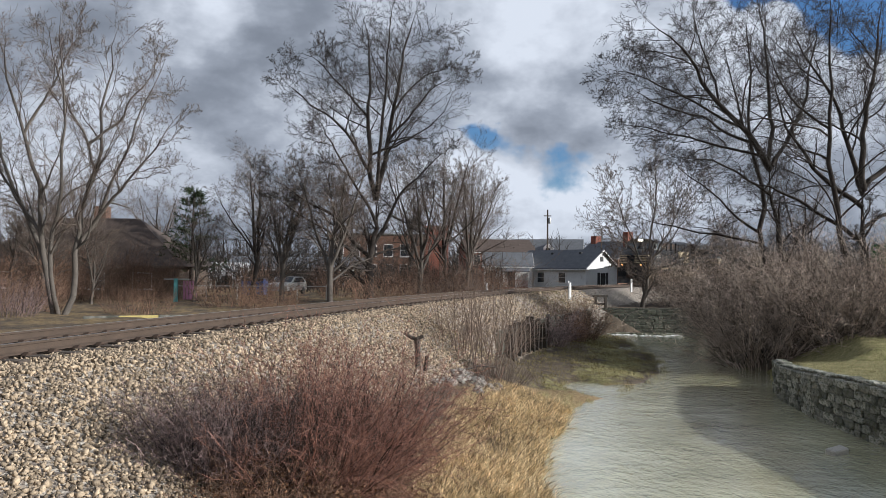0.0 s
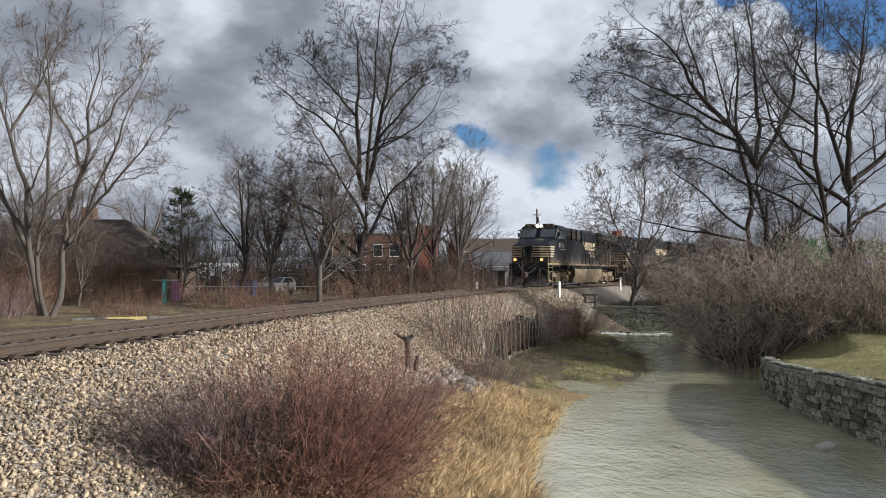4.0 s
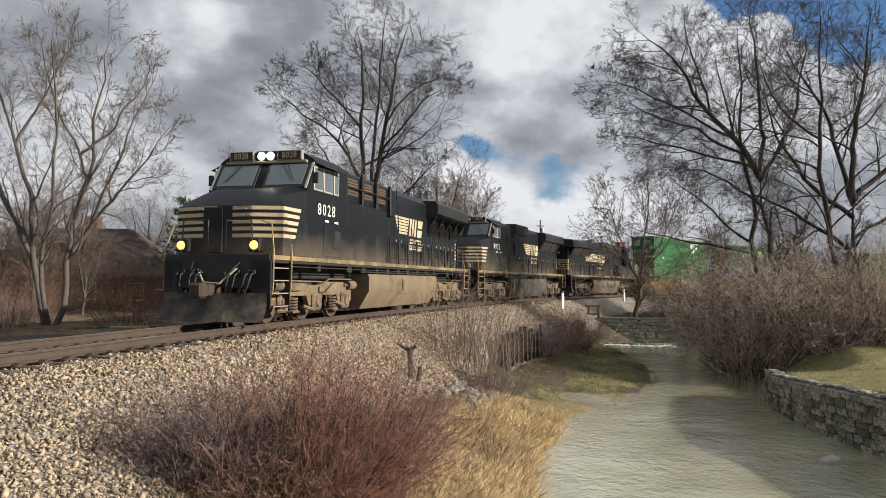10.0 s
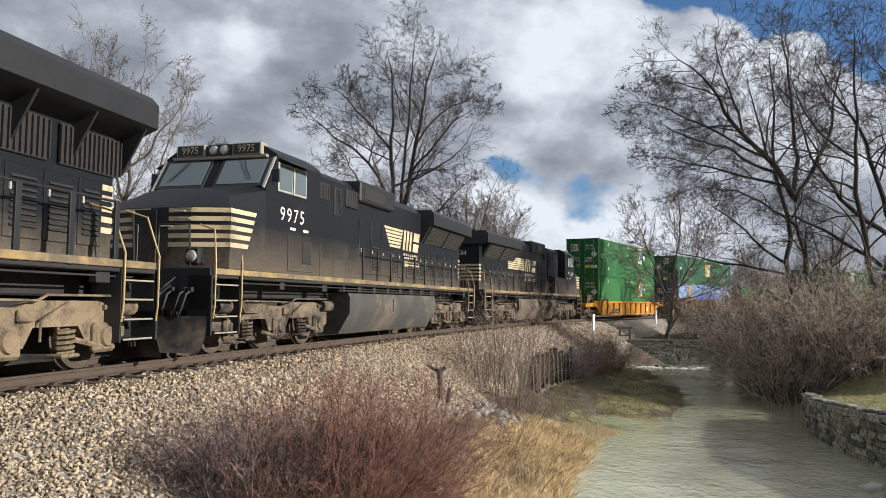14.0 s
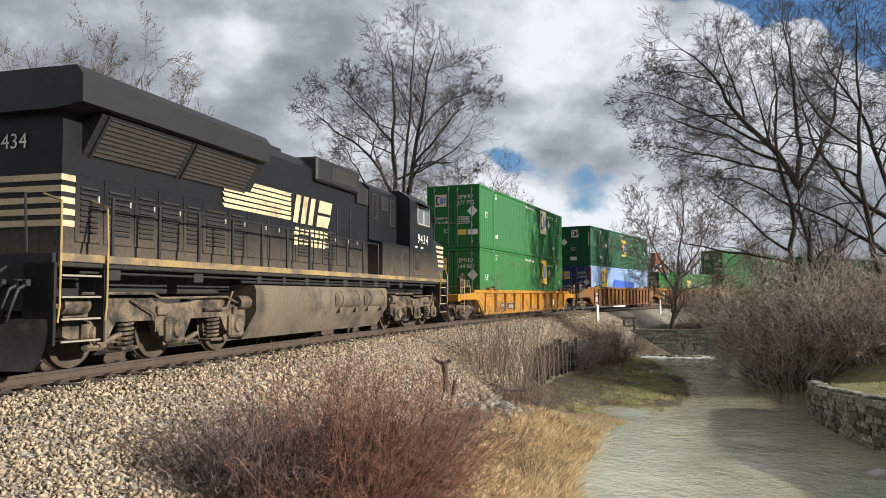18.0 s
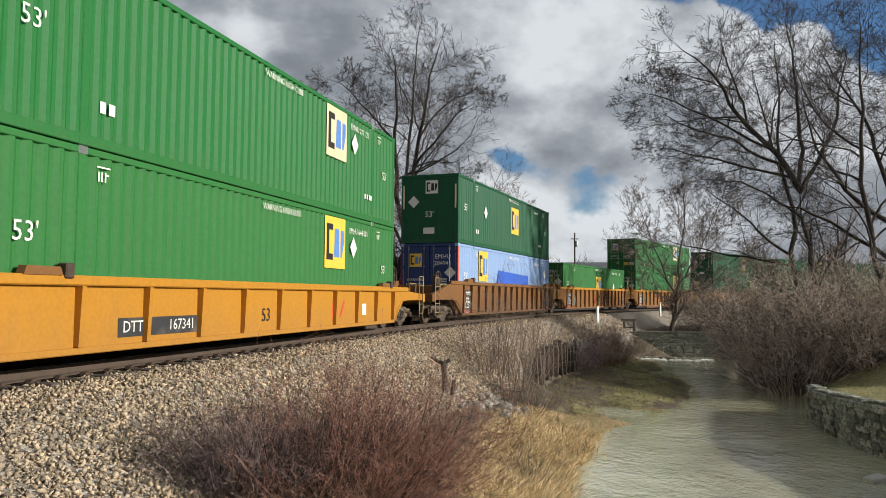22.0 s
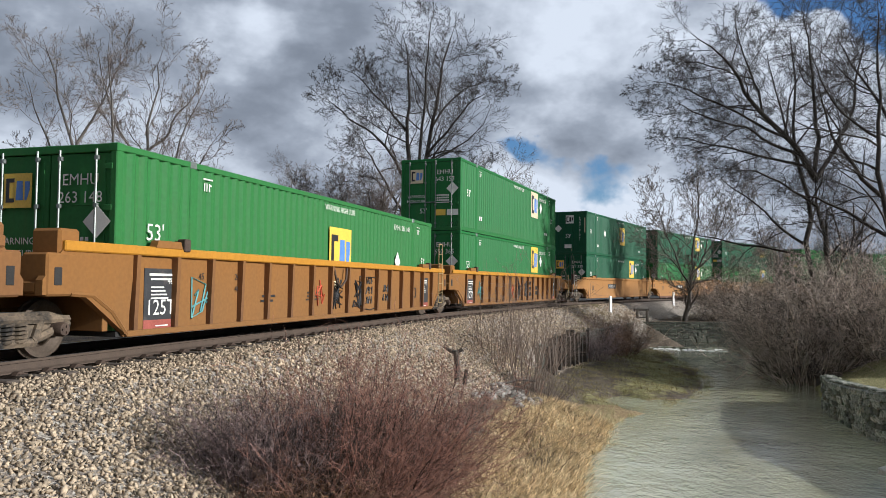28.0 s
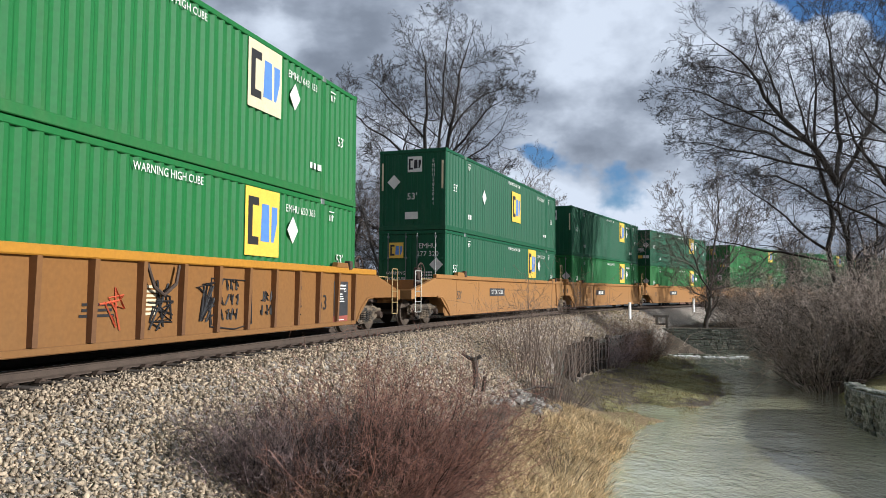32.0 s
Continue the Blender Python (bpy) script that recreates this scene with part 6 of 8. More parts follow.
MAT["rail_gold"] = surf("gold_handrail", (0.36, 0.25, 0.095), 0.5, vary=0.15, scale=6, fine=40, bump=0.05)
# grey-blue base: sky light through the cab windows, painted into the panes
MAT["glass"] = glass("cab_glass_sky_tint", (0.12, 0.145, 0.155), 0.05)
MAT["frame_metal"] = surf("window_frame_metal", (0.50, 0.48, 0.42), 0.4, 0.4, vary=0.1, scale=4, fine=30, bump=0.03)
MAT["grille"] = surf("grille", (0.02, 0.018, 0.016), 0.8, vary=0.2, scale=5, fine=40, bump=0.2)
MAT["rust_louvre"] = surf("rusty_louvre", (0.13, 0.075, 0.045), 0.8, vary=0.2, scale=4, fine=30, bump=0.15)
MAT["mesh_grille"] = surf("brown_mesh", (0.045, 0.034, 0.027), 0.8, vary=0.2, scale=5, fine=40, bump=0.2)
MAT["wheel"] = surf("wheel_steel", (0.10, 0.075, 0.055), 0.7, 0.5, vary=0.2, scale=4, fine=30, bump=0.1)
MAT["tread"] = surf("bright_tread", (0.5, 0.48, 0.45), 0.3, 0.95, vary=0.08, scale=4, fine=30, bump=0.02)
MAT["lamp_lit"] = glow("headlamp_lit", (1.0, 0.88, 0.66), 7)
MAT["ditch_lit"] = glow("ditch_lamp_lit", (1.0, 0.42, 0.12), 1.6)
MAT["lamp_off"] = surf("lamp_glass_off", (0.45, 0.43, 0.38), 0.15, 0.3, vary=0.05, bump=0)
MAT["rubber"] = surf("hose_rubber", (0.02, 0.02, 0.02), 0.7, vary=0.2, bump=0.1)
MAT["yellow_hose"] = surf("pale_hose", (0.45, 0.42, 0.25), 0.6, vary=0.1, bump=0.05)

_texts = {}


def text_mesh(words, material):
    key = (words, material)
    if key not in _texts:
        cu = bpy.data.curves.new("marking", "FONT")
        cu.body, cu.size, cu.align_x, cu.align_y = words, 1.0, "CENTER", "CENTER"
        cu.resolution_u = 2
        ob = new("marking", cu)
        dg = bpy.context.evaluated_depsgraph_get()
        dg.update()
        me = bpy.data.meshes.new_from_object(ob.evaluated_get(dg))
        bpy.data.objects.remove(ob)
        me.materials.clear()
        me.materials.append(MAT[material])
        _texts[key] = me
    return _texts[key]


def facing(side):
    """Axes of writing on a side of a vehicle: +1 and -1 the long sides, 0 the front end, 2 the rear end."""
    if side == 1:
        return Matrix(((-1, 0, 0, 0), (0, 0, 1, 0), (0, 1, 0, 0), (0, 0, 0, 1)))
    if side == -1:
        return Matrix(((1, 0, 0, 0), (0, 0, -1, 0), (0, 1, 0, 0), (0, 0, 0, 1)))
    if side == 2:
        return Matrix(((0, 0, -1, 0), (-1, 0, 0, 0), (0, 1, 0, 0), (0, 0, 0, 1)))
    return Matrix(((0, 0, 1, 0), (1, 0, 0, 0), (0, 1, 0, 0), (0, 0, 0, 1)))


def write_on(words, size, x, y, z, side, material, parent, squeeze=1.0, name="marking"):
    m = Matrix.Translation((x, y, z)) @ facing(side) @ Matrix.Diagonal((size * squeeze, size, size, 1))
    return part(name, text_mesh(words, material), None, parent, at=m)


def plates(polys, depth=0.004):
    """Flat shapes (right, up) for a marking; laid in the writing plane."""
    b = Build()
    for p in polys:
        b.prism(p, "z", 0, depth)
    return b


def lay(b, x, y, z, side, material, parent, name="marking", label=""):
    return part(name, b, MAT[material], parent, label, at=Matrix.Translation((x, y, z)) @ facing(side))


def rect(a, b, c, d):
    return [(a, c), (b, c), (b, d), (a, d)]


WHEELS = []     # (object, radius) that turn with the run
_wheel_cache = {}


def wheelset(parent, x, r, axle="wheelset"):
    key = r
    if key not in _wheel_cache:
        b = Build()
        for s in (-1, 1):
            prof = [(0.12, 0.66), (r * 0.55, 0.69), (r - 0.07, 0.68), (r + 0.028, 0.685), (r + 0.028, 0.71), (r, 0.722), (r - 0.006, 0.81), (r - 0.07, 0.815), (r * 0.62, 0.745), (0.16, 0.80), (0.12, 0.84)]
            prof = [(q, s * w) for q, w in prof]
            b.lathe(prof if s > 0 else prof[::-1], (0, 0, 0), "y", 28)
        b.lathe([(0.085, -1.08), (0.085, 1.08)], (0, 0, 0), "y", 12)
        for k in range(6):      # holes and bolts on the disc let the turning show
            a = math.pi * k / 3
            for s in (-1, 1):
                b.box(-0.03 + math.cos(a) * r * 0.45, 0.03 + math.cos(a) * r * 0.45, s * 0.745, s * 0.775, -0.03 + math.sin(a) * r * 0.45, 0.03 + math.sin(a) * r * 0.45)
        _wheel_cache[key] = b.mesh("wheelset", MAT["wheel"])
    ob = part(axle, _wheel_cache[key], None, parent, "steel wheels on one axle", at=pose(x, 0, r))
    WHEELS.append((ob, x, r))
    return ob


def coil(b, x, y, z0, z1, r, turns=5, w=0.02):
    n = turns * 8
    b.tube([(x + r * math.cos(k * math.pi / 4), y + r * math.sin(k * math.pi / 4), z0 + (z1 - z0) * k / n) for k in range(n + 1)], w, 5)


def loco_truck(loco, cx, cast, wheel_r=0.53):
    b = Build()
    b.box(cx - 1.2, cx + 1.2, -0.55, 0.55, 0.72, 1.15, 0.05)
    for q in (-2.05, 0, 2.05):
        b.box(cx + q - 0.3, cx + q + 0.3, -0.5, 0.5, 0.4, 0.72, 0.05)
    tr = part("truck", b, MAT["under"], loco, "three-axle truck caked with brown dust")
    for s in (-1, 1):
        f = Build()
        y0, y1 = s * 1.06, s * 1.2
        f.prism([(cx - 2.65, 0.52), (cx - 2.65, 0.92), (cx - 1.95, 1.08), (cx - 0.6, 1.08), (cx - 0.2, 0.98), (cx + 0.5, 1.0), (cx + 0.9, 1.1), (cx + 2.2, 1.02), (cx + 2.65, 0.85), (cx + 2.65, 0.5),
                 (cx + 2.35, 0.45), (cx + 1.75, 0.42), (cx + 1.55, 0.7), (cx + 0.55, 0.7), (cx + 0.38, 0.42), (cx - 0.38, 0.42), (cx - 0.55, 0.7), (cx - 1.5, 0.7), (cx - 1.7, 0.42), (cx - 2.35, 0.42)], "y", y0, y1)
        part("side_frame", f, MAT[cast], tr)
        for q in (-2.05, 0, 2.05):
            j = Build().box(cx + q - 0.27, cx + q + 0.27, s * 1.16, s * 1.30, 0.28, 0.74, 0.05)
            j.lathe([(0.02, s * 1.36), (0.15, s * 1.35), (0.17, s * 1.30)][::-s], (cx + q, 0, 0.53), "y", 16)
            part("journal_box", j, MAT[cast], tr)
        for q in (-1.25, 1.3):
            j = Build()
            coil(j, cx + q, s * 1.16, 0.30, 0.68, 0.13, 5, 0.028)
            j.box(cx + q - 0.2, cx + q + 0.2, s * 1.0, s * 1.3, 0.24, 0.30, 0.02)
            part("spring", j, MAT[cast], tr)
        for q in (-2.5, 2.35):
            j = Build().tube([(cx + q - 0.28, s * 1.22, 0.98), (cx + q + 0.25, s * 1.22, 0.98)], 0.14, 12)
            j.tube([(cx + q - 0.4, s * 1.22, 0.98), (cx + q + 0.45, s * 1.22, 0.98)], 0.045, 6)
            part("brake_cylinder", j, MAT[cast], tr)
        j = Build()
        j.tube([(cx - 2.4, s * 1.3, 1.16), (cx - 0.7, s * 1.3, 1.16), (cx - 0.5, s * 1.3, 1.08), (cx + 1.6, s * 1.3, 1.1), (cx + 2.3, s * 1.26, 0.9)], 0.022, 5)
        j.tube([(cx - 1.2, s * 1.25, 1.05), (cx - 0.6, s * 1.28, 0.8), (cx - 0.6, s * 1.28, 0.5)], 0.02, 5)
        j.tube([(cx + 0.9, s * 1.25, 0.86), (cx + 1.6, s * 1.3, 0.86), (cx + 1.9, s * 1.25, 1.2)], 0.03, 5)
        j.box(cx - 0.5, cx - 0.2, s * 1.2, s * 1.27, 0.78, 0.95, 0.02)
        j.box(cx + 1.95, cx + 2.1, s * 1.2, s * 1.27, 0.7, 0.9, 0.02)
        j.tube([(cx - 2.0, s * 1.28, 0.36), (cx - 1.4, s * 1.2, 0.5)], 0.045, 6)
        j.tube([(cx + 0.2, s * 1.28, 0.3), (cx + 0.75, s * 1.2, 0.42)], 0.045, 6)
        part("brake_rigging", j, MAT[cast], tr)
    for q in (-2.05, 0, 2.05):
        wheelset(tr, cx + q, wheel_r)
    return tr


def steps_and_rails(loco, ex, sgn, gold=True):
    """Corner steps at one end of a locomotive, with their grab rails."""
    for s in (-1, 1):
        b = Build()
        b.box(ex, ex + sgn * 0.05, s * 0.95, s * 1.5, 0.42, 1.6, 0.01)
        b.box(ex - sgn * 1.0, ex - sgn * 0.96, s * 0.95, s * 1.5, 0.42, 1.6, 0.01)
        b.box(ex, ex - sgn * 1.0, s * 0.98, s * 1.02, 0.42, 1.6, 0.0)
        part("step_well", b, MAT["black_plain"], loco)
        for z in (0.45, 0.77, 1.09, 1.40):
            st = part("step", Build().box(ex - sgn * 0.12, ex - sgn * 0.88, s * 1.16, s * 1.475, z, z + 0.03, 0.008), MAT["black_plain"], loco)
            part("step_edge", Build().box(ex - sgn * 0.1, ex - sgn * 0.9, s * 1.478, s * 1.5, z, z + 0.03, 0.006), MAT["board_frame"], st)
        m = MAT["rail_gold" if gold else "black_plain"]
        for q in (0.02, 0.98):
            x = ex - sgn * q
            part("grab_rail", Build().tube([(x, s * 1.50, 0.75), (x, s * 1.53, 1.0), (x, s * 1.53, 1.85), (x - sgn * 0.16, s * 1.38, 2.5), (x - sgn * 0.22, s * 1.0, 2.62)], 0.018, 7), m, loco)


def walkway_rail(loco, x0, x1, s, posts, wide):
    b = Build().tube([(x0, s * 1.46, 2.64), (x1, s * 1.46, 2.64)], 0.022, 6)
    part("handrail", b, MAT["black_plain"], loco)
    for k in range(posts):
        x = x0 + (x1 - x0) * k / (posts - 1)
        p = Build().box(x - wide, x + wide, s * 1.44, s * 1.49, 1.60, 2.66, 0.01)
        part("handrail_post", p, MAT["black_plain"], loco)


def loco(kind, number, lit, side):
    """A six-axle freight locomotive, nose at +x. side: the long side that carries the markings seen."""
    new_type = kind == "late"
    ob = thing("locomotive", ("leading black diesel locomotive with lit headlights and cream nose stripes" if lit else
                              "black dusty diesel locomotive with cream nose stripes" if side > 0 else "black dusty diesel locomotive running long hood first"), "locomotive", group="locomotives of the train")
    blk = MAT["black" if new_type else "black_worn"]
    # frame
    b = Build().box(-10.15, 10.15, -1.46, 1.46, 1.54, 1.74, 0.015)
    b.box(-9.9, 9.9, -0.8, 0.8, 1.15, 1.54, 0.03)
    part("underframe", b, MAT["under"], ob)
    for s in (-1, 1):
        part("side_sill", Build().box(-10.1, 10.1, s * 1.455, s * 1.495, 1.615, 1.735, 0.008), MAT["gold"], ob, "gold stripe along the sill")
        j = Build()
        r = random.Random(number + s)
        for k in range(16):
            x = -9 + k * 1.15
            if abs(abs(x) - 7.05) < 2.7 and k % 2:
                continue
            j.box(x, x + r.uniform(0.1, 0.35), s * 1.25, s * 1.4, 1.36, 1.55, 0.015)
        j.tube([(-9.6, s * 1.38, 1.47), (9.0, s * 1.38, 1.47)], 0.02, 5)
        j.tube([(-5, s * 1.35, 1.40), (4, s * 1.35, 1.40)], 0.028, 5)
        part("piping", j, MAT["under"], ob)
    # pilots, couplers, ploughs
    for e in (1, -1):
        p = Build().box(e * 10.12, e * 10.2, -1.46, 1.46, 0.9, 1.74, 0.01)
        part("pilot", p, MAT["black_plain"], ob)
        pl = Build()
        prof = ((0.10, 0.16), (0.20, 0.07), (0.38, -0.02), (0.58, -0.07), (0.80, -0.06))
        n = 15
        for back in (0.0, 0.05):
            vs = [(e * (10.62 - 0.28 * abs(-1 + 2 * k / (n - 1)) ** 1.2 + a - back), 1.42 * (-1 + 2 * k / (n - 1)), z) for z, a in prof for k in range(n)]
            fs = [(j * n + k, j * n + k + 1, (j + 1) * n + k + 1, (j + 1) * n + k) for j in range(4) for k in range(n - 1)]
            pl.add(vs, [f[::-1] for f in fs] if (back > 0) == (e > 0) else fs)
        for y in (-1.0, -0.35, 0.35, 1.0):
            pl.prism([(e * 10.16, 0.3), (e * 10.16, 0.78), (e * 10.36, 0.72), (e * 10.36, 0.3)], "y", y - 0.03, y + 0.03)
        part("snowplough", pl, MAT["plough"], ob, "curved plough blade with worn dusty edge")
        c = Build().box(e * 10.15, e * 10.75, -0.13, 0.13, 0.72, 1.0, 0.03)
        c.box(e * 10.7, e * 11.1, -0.2, 0.12, 0.66, 1.04, 0.06).box(e * 10.85, e * 11.2, 0.05, 0.22, 0.68, 1.02, 0.05)
        part("coupler", c, MAT["iron"], ob)
        h = Build()
        for q in (-1.05, -0.9, -0.62, -0.45, 0.45, 0.62, 0.9, 1.05):
            h.tube([(e * 10.2, q, 1.3), (e * 10.38, q, 1.22), (e * 10.46, q * 0.97, 0.98), (e * 10.42, q * 0.86, 0.78), (e * 10.34, q * 0.8, 0.86)], 0.026, 6)
            h.box(e * 10.2, e * 10.28, q - 0.05, q + 0.05, 1.26, 1.36, 0.01)
        for q in (-0.3, 0.3):
            h.tube([(e * 10.2, q * 2.2, 1.55), (e * 10.42, q * 1.9, 1.36), (e * 10.46, q * 1.3, 1.2), (e * 10.3, q, 1.3)], 0.02, 6)
        part("air_hoses", h, MAT["rubber"], ob)
        h = Build().tube([(e * 10.22, -0.5, 1.35), (e * 10.45, -0.2, 1.05), (e * 10.45, 0.25, 1.02), (e * 10.25, 0.6, 1.4)], 0.028, 6)
        part("jumper_cable", h, MAT["yellow_hose" if lit and e > 0 else "rubber"], ob)
        steps_and_rails(ob, e * 10.15, e, True)
        for s in (-1, 1):
            g = Build().tube([(e * 10.2, s * 0.25, 2.6), (e * 10.2, s * 0.95, 2.6), (e * 10.2, s * 1.0, 1.75)], 0.02, 6)
            g.tube([(e * 10.2, s * 0.25, 2.6), (e * 10.2, s * 0.25, 1.75)], 0.02, 6)
            part("end_rail", g, MAT["black_plain"], ob)
    # tank
    top, x0, x1 = 1.34, -4.55, 3.45
    t = Build().prism([(-1.40, top), (1.40, top), (1.45, top - 0.1), (1.45, 0.78), (1.1, 0.2), (-1.1, 0.2), (-1.45, 0.78), (-1.45, top - 0.1)], "x", x0, x1)
    part("fuel_tank", t, MAT[{"late": "tank", "mid": "tank_dark", "early": "tank_brown"}[kind]], ob, "fuel tank coated in dust")
    if kind == "early":
        for x in (2.35, 0.35):
            for s in (-1, 1):
                r = Build().tube([(x - 0.85, s * 1.30, 1.02), (x - 0.78, s * 1.30, 1.02), (x + 0.78, s * 1.30, 1.02), (x + 0.85, s * 1.30, 1.02)], [0.2, 0.27, 0.27, 0.2], 16)
                for q in (-0.55, 0.55):
                    r.tube([(x + q - 0.02, s * 1.30, 1.02), (x + q + 0.02, s * 1.30, 1.02)], 0.285, 16)
                    r.box(x + q - 0.06, x + q + 0.06, s * 1.1, s * 1.5, 0.66, 0.78, 0.01)
                part("air_reservoir", r, MAT["tank_brown"], ob)
    else:
        for s in (-1, 1):
            part("fuel_gauge", Build().box(-0.02, 0.02, s * 1.45, s * 1.47, 0.8, 1.2, 0.005), MAT["grille"], ob)
    for cx in (7.05, -7.05):
        loco_truck(ob, cx, "truck" if new_type else "truck_dark")
    # long hood
    hood = [(-0.98, 1.74), (-0.98, 4.38), (-0.72, 4.64), (0.72, 4.64), (0.98, 4.38), (0.98, 1.74)]
    part("hood", Build().prism(hood, "x", -9.55, 5.6), blk, ob)
    # radiator with wings
    wing = [(-0.9, 3.75), (-1.50, 4.02), (-1.50, 4.42), (-1.38, 4.56), (1.38, 4.56), (1.50, 4.42), (1.50, 4.02), (0.9, 3.75)]
    if not new_type:
        wing = [(-1.0, 3.93), (-1.50, 4.0), (-1.50, 4.42), (-1.38, 4.56), (1.38, 4.56), (1.50, 4.42), (1.50, 4.0), (1.0, 3.93)]
    rx0, rx1 = (-9.75, -4.1) if not new_type else (-10.0, -4.5)
    rad = part("radiator", Build().prism(wing, "x", rx0, rx1), MAT["black_plain"], ob, "overhanging radiator housing")
    if not new_type:
        part("duct", Build().prism([(-0.97, 3.3), (-1.36, 3.96), (1.36, 3.96), (0.97, 3.3)], "x", rx0 + 0.6, rx1), MAT["black_plain"], rad)
    for s in (-1, 1):
        if new_type:
            for k in range(3):
                a = rx0 + 0.35 + k * (rx1 - rx0 - 0.4) / 3
                w = (rx1 - rx0 - 0.4) / 3 - 0.25
                g = part("radiator_grille", Build().box(a, a + w, s * 0.985, s * 1.02, 3.12, 3.75, 0.01), MAT["grille"], rad)
                for q in range(14):
                    x = a + w * q / 13
                    part("slat", Build().box(x - 0.012, x + 0.012, s * 1.02, s * 1.06, 3.15, 3.72), MAT["grille"], g)
            for k in range(5):
                x = rx0 + 0.2 + k * (rx1 - rx0 - 0.4) / 4
                part("bracket", Build().prism([(s * 0.97, 3.2), (s * 1.42, 4.0), (s * 0.97, 4.0)], "x", x - 0.025, x + 0.025), MAT["black_plain"], rad)
        else:
            for k in range(2):
                a = rx0 + 0.8 + k * (rx1 - rx0 - 0.9) / 2
                w = (rx1 - rx0 - 0.9) / 2 - 0.2
                g = part("radiator_grille", Build().prism([(s * 1.0, 3.36), (s * 1.33, 3.9), (s * 1.345, 3.89), (s * 1.015, 3.35)], "x", a, a + w), MAT["mesh_grille"], rad, "brown mesh grille under the overhang")
                for q in range(9):
                    f = q / 8
                    part("slat", Build().prism([(s * (1.0 + 0.33 * f), 3.36 + 0.54 * f), (s * (1.035 + 0.33 * f), 3.342 + 0.54 * f), (s * (1.035 + 0.33 * f), 3.365 + 0.54 * f), (s * (1.0 + 0.33 * f), 3.38 + 0.54 * f)], "x", a, a + w), MAT["grille"], g)
                for q in (a - 0.03, a + w + 0.03):
                    part("grille_frame", Build().prism([(s * 0.98, 3.32), (s * 1.36, 3.95), (s * 1.38, 3.93), (s * 1.0, 3.30)], "x", q - 0.03, q + 0.03), MAT["black_plain"], g)
    part("radiator_fan", Build().lathe([(0.0, 4.56), (0.85, 4.56), (0.85, 4.66), (0.75, 4.68), (0.0, 4.66)], (-6.9, 0, 0), "z", 24), MAT["black_plain"], ob)
    # doors and seams along the hood
    r = random.Random(number)
    for s in (-1, 1):
        x = -9.3
        while x < 1.6:
            w = r.choice((0.62, 0.74, 0.9))
            z1 = 3.0 if x < -4.3 else 3.62
            d = Build().box(x + 0.03, x + w - 0.03, s * 0.97, s * 1.005, 1.95, z1, 0.012)
            door = part("hood_door", d, blk, ob)
            if x < -4.3 or r.random() < 0.25:
                lv = Build()
                for q in range(9):
                    z = 2.1 + q * 0.085
                    lv.prism([(s * 1.0, z), (s * 1.035, z + 0.01), (s * 1.0, z + 0.06)], "x", x + 0.12, x + w - 0.12)
                part("louvre", lv, MAT["grille"], door)
            part("latch", Build().box(x + w - 0.13, x + w - 0.09, s * 1.0, s * 1.03, 2.6, 2.72, 0.005), MAT["frame_metal"], door)
            x += w + 0.02
    # equipment cabinet behind the cab
    cab0 = 5.55
    if new_type:
        part("equipment_cabinet", Build().prism([(-1.47, 1.6), (-1.47, 3.5), (-1.2, 3.62), (-1.2, 4.4), (-0.95, 4.58), (0.95, 4.58), (1.2, 4.4), (1.2, 3.62), (1.47, 3.5), (1.47, 1.6)], "x", 1.9, cab0), blk, ob)
        part("upper_cabinet", Build().prism([(-1.15, 3.5), (-1.15, 4.42), (-0.9, 4.58), (0.9, 4.58), (1.15, 4.42), (1.15, 3.5)], "x", 0.1, 1.9), blk, ob)
        for s in (-1, 1):
            for x in (1.3, 2.6, 3.9, 4.75):
                g = Build().box(x, x + (0.95 if x < 4.7 else 0.55), s * 1.18, s * 1.21, 3.78, 4.36, 0.01)
                gr = part("air_intake", g, MAT["grille"], ob)
                lv = Build()
                for q in range(6):
                    lv.box(x + 0.05, x + (0.9 if x < 4.7 else 0.5), s * 1.2, s * 1.225, 3.83 + q * 0.09, 3.87 + q * 0.09)
                part("louvre", lv, MAT["rust_louvre"], gr)
            for x in (1.0, 2.38, 3.7, 5.1):
                part("guard_post", Build().box(x - 0.07, x + 0.07, s * 1.2, s * 1.32, 3.45, 4.5, 0.015), MAT["black_plain"], ob)
            part("guard_rail", Build().tube([(0.2, s * 1.3, 4.05), (5.2, s * 1.3, 4.05)], 0.022, 6), MAT["black_plain"], ob)
            part("hose", Build().tube([(0.1, s * 1.2, 4.5), (-0.3, s * 1.12, 3.9), (-0.5, s * 1.1, 3.0), (-0.5, s * 1.06, 2.6)], 0.02, 5), MAT["rubber"], ob)
            for x in (2.0, 2.95, 3.9):
                part("cabinet_door", Build().box(x, x + 0.9, s * 1.46, s * 1.485, 1.66, 2.6, 0.01), blk, ob)
            part("panel", Build().box(2.05, 5.4, s * 1.46, s * 1.48, 2.75, 3.42, 0.01), blk, ob)
    else:
        wide = 2.9 if kind == "mid" else 3.0
        part("equipment_cabinet", Build().prism([(-1.47, 1.6), (-1.47, 2.75), (-1.02, 2.85), (-1.02, 4.45), (-0.8, 4.62), (0.8, 4.62), (1.02, 4.45), (1.02, 2.85), (1.47, 2.75), (1.47, 1.6)], "x", wide, cab0), blk, ob)
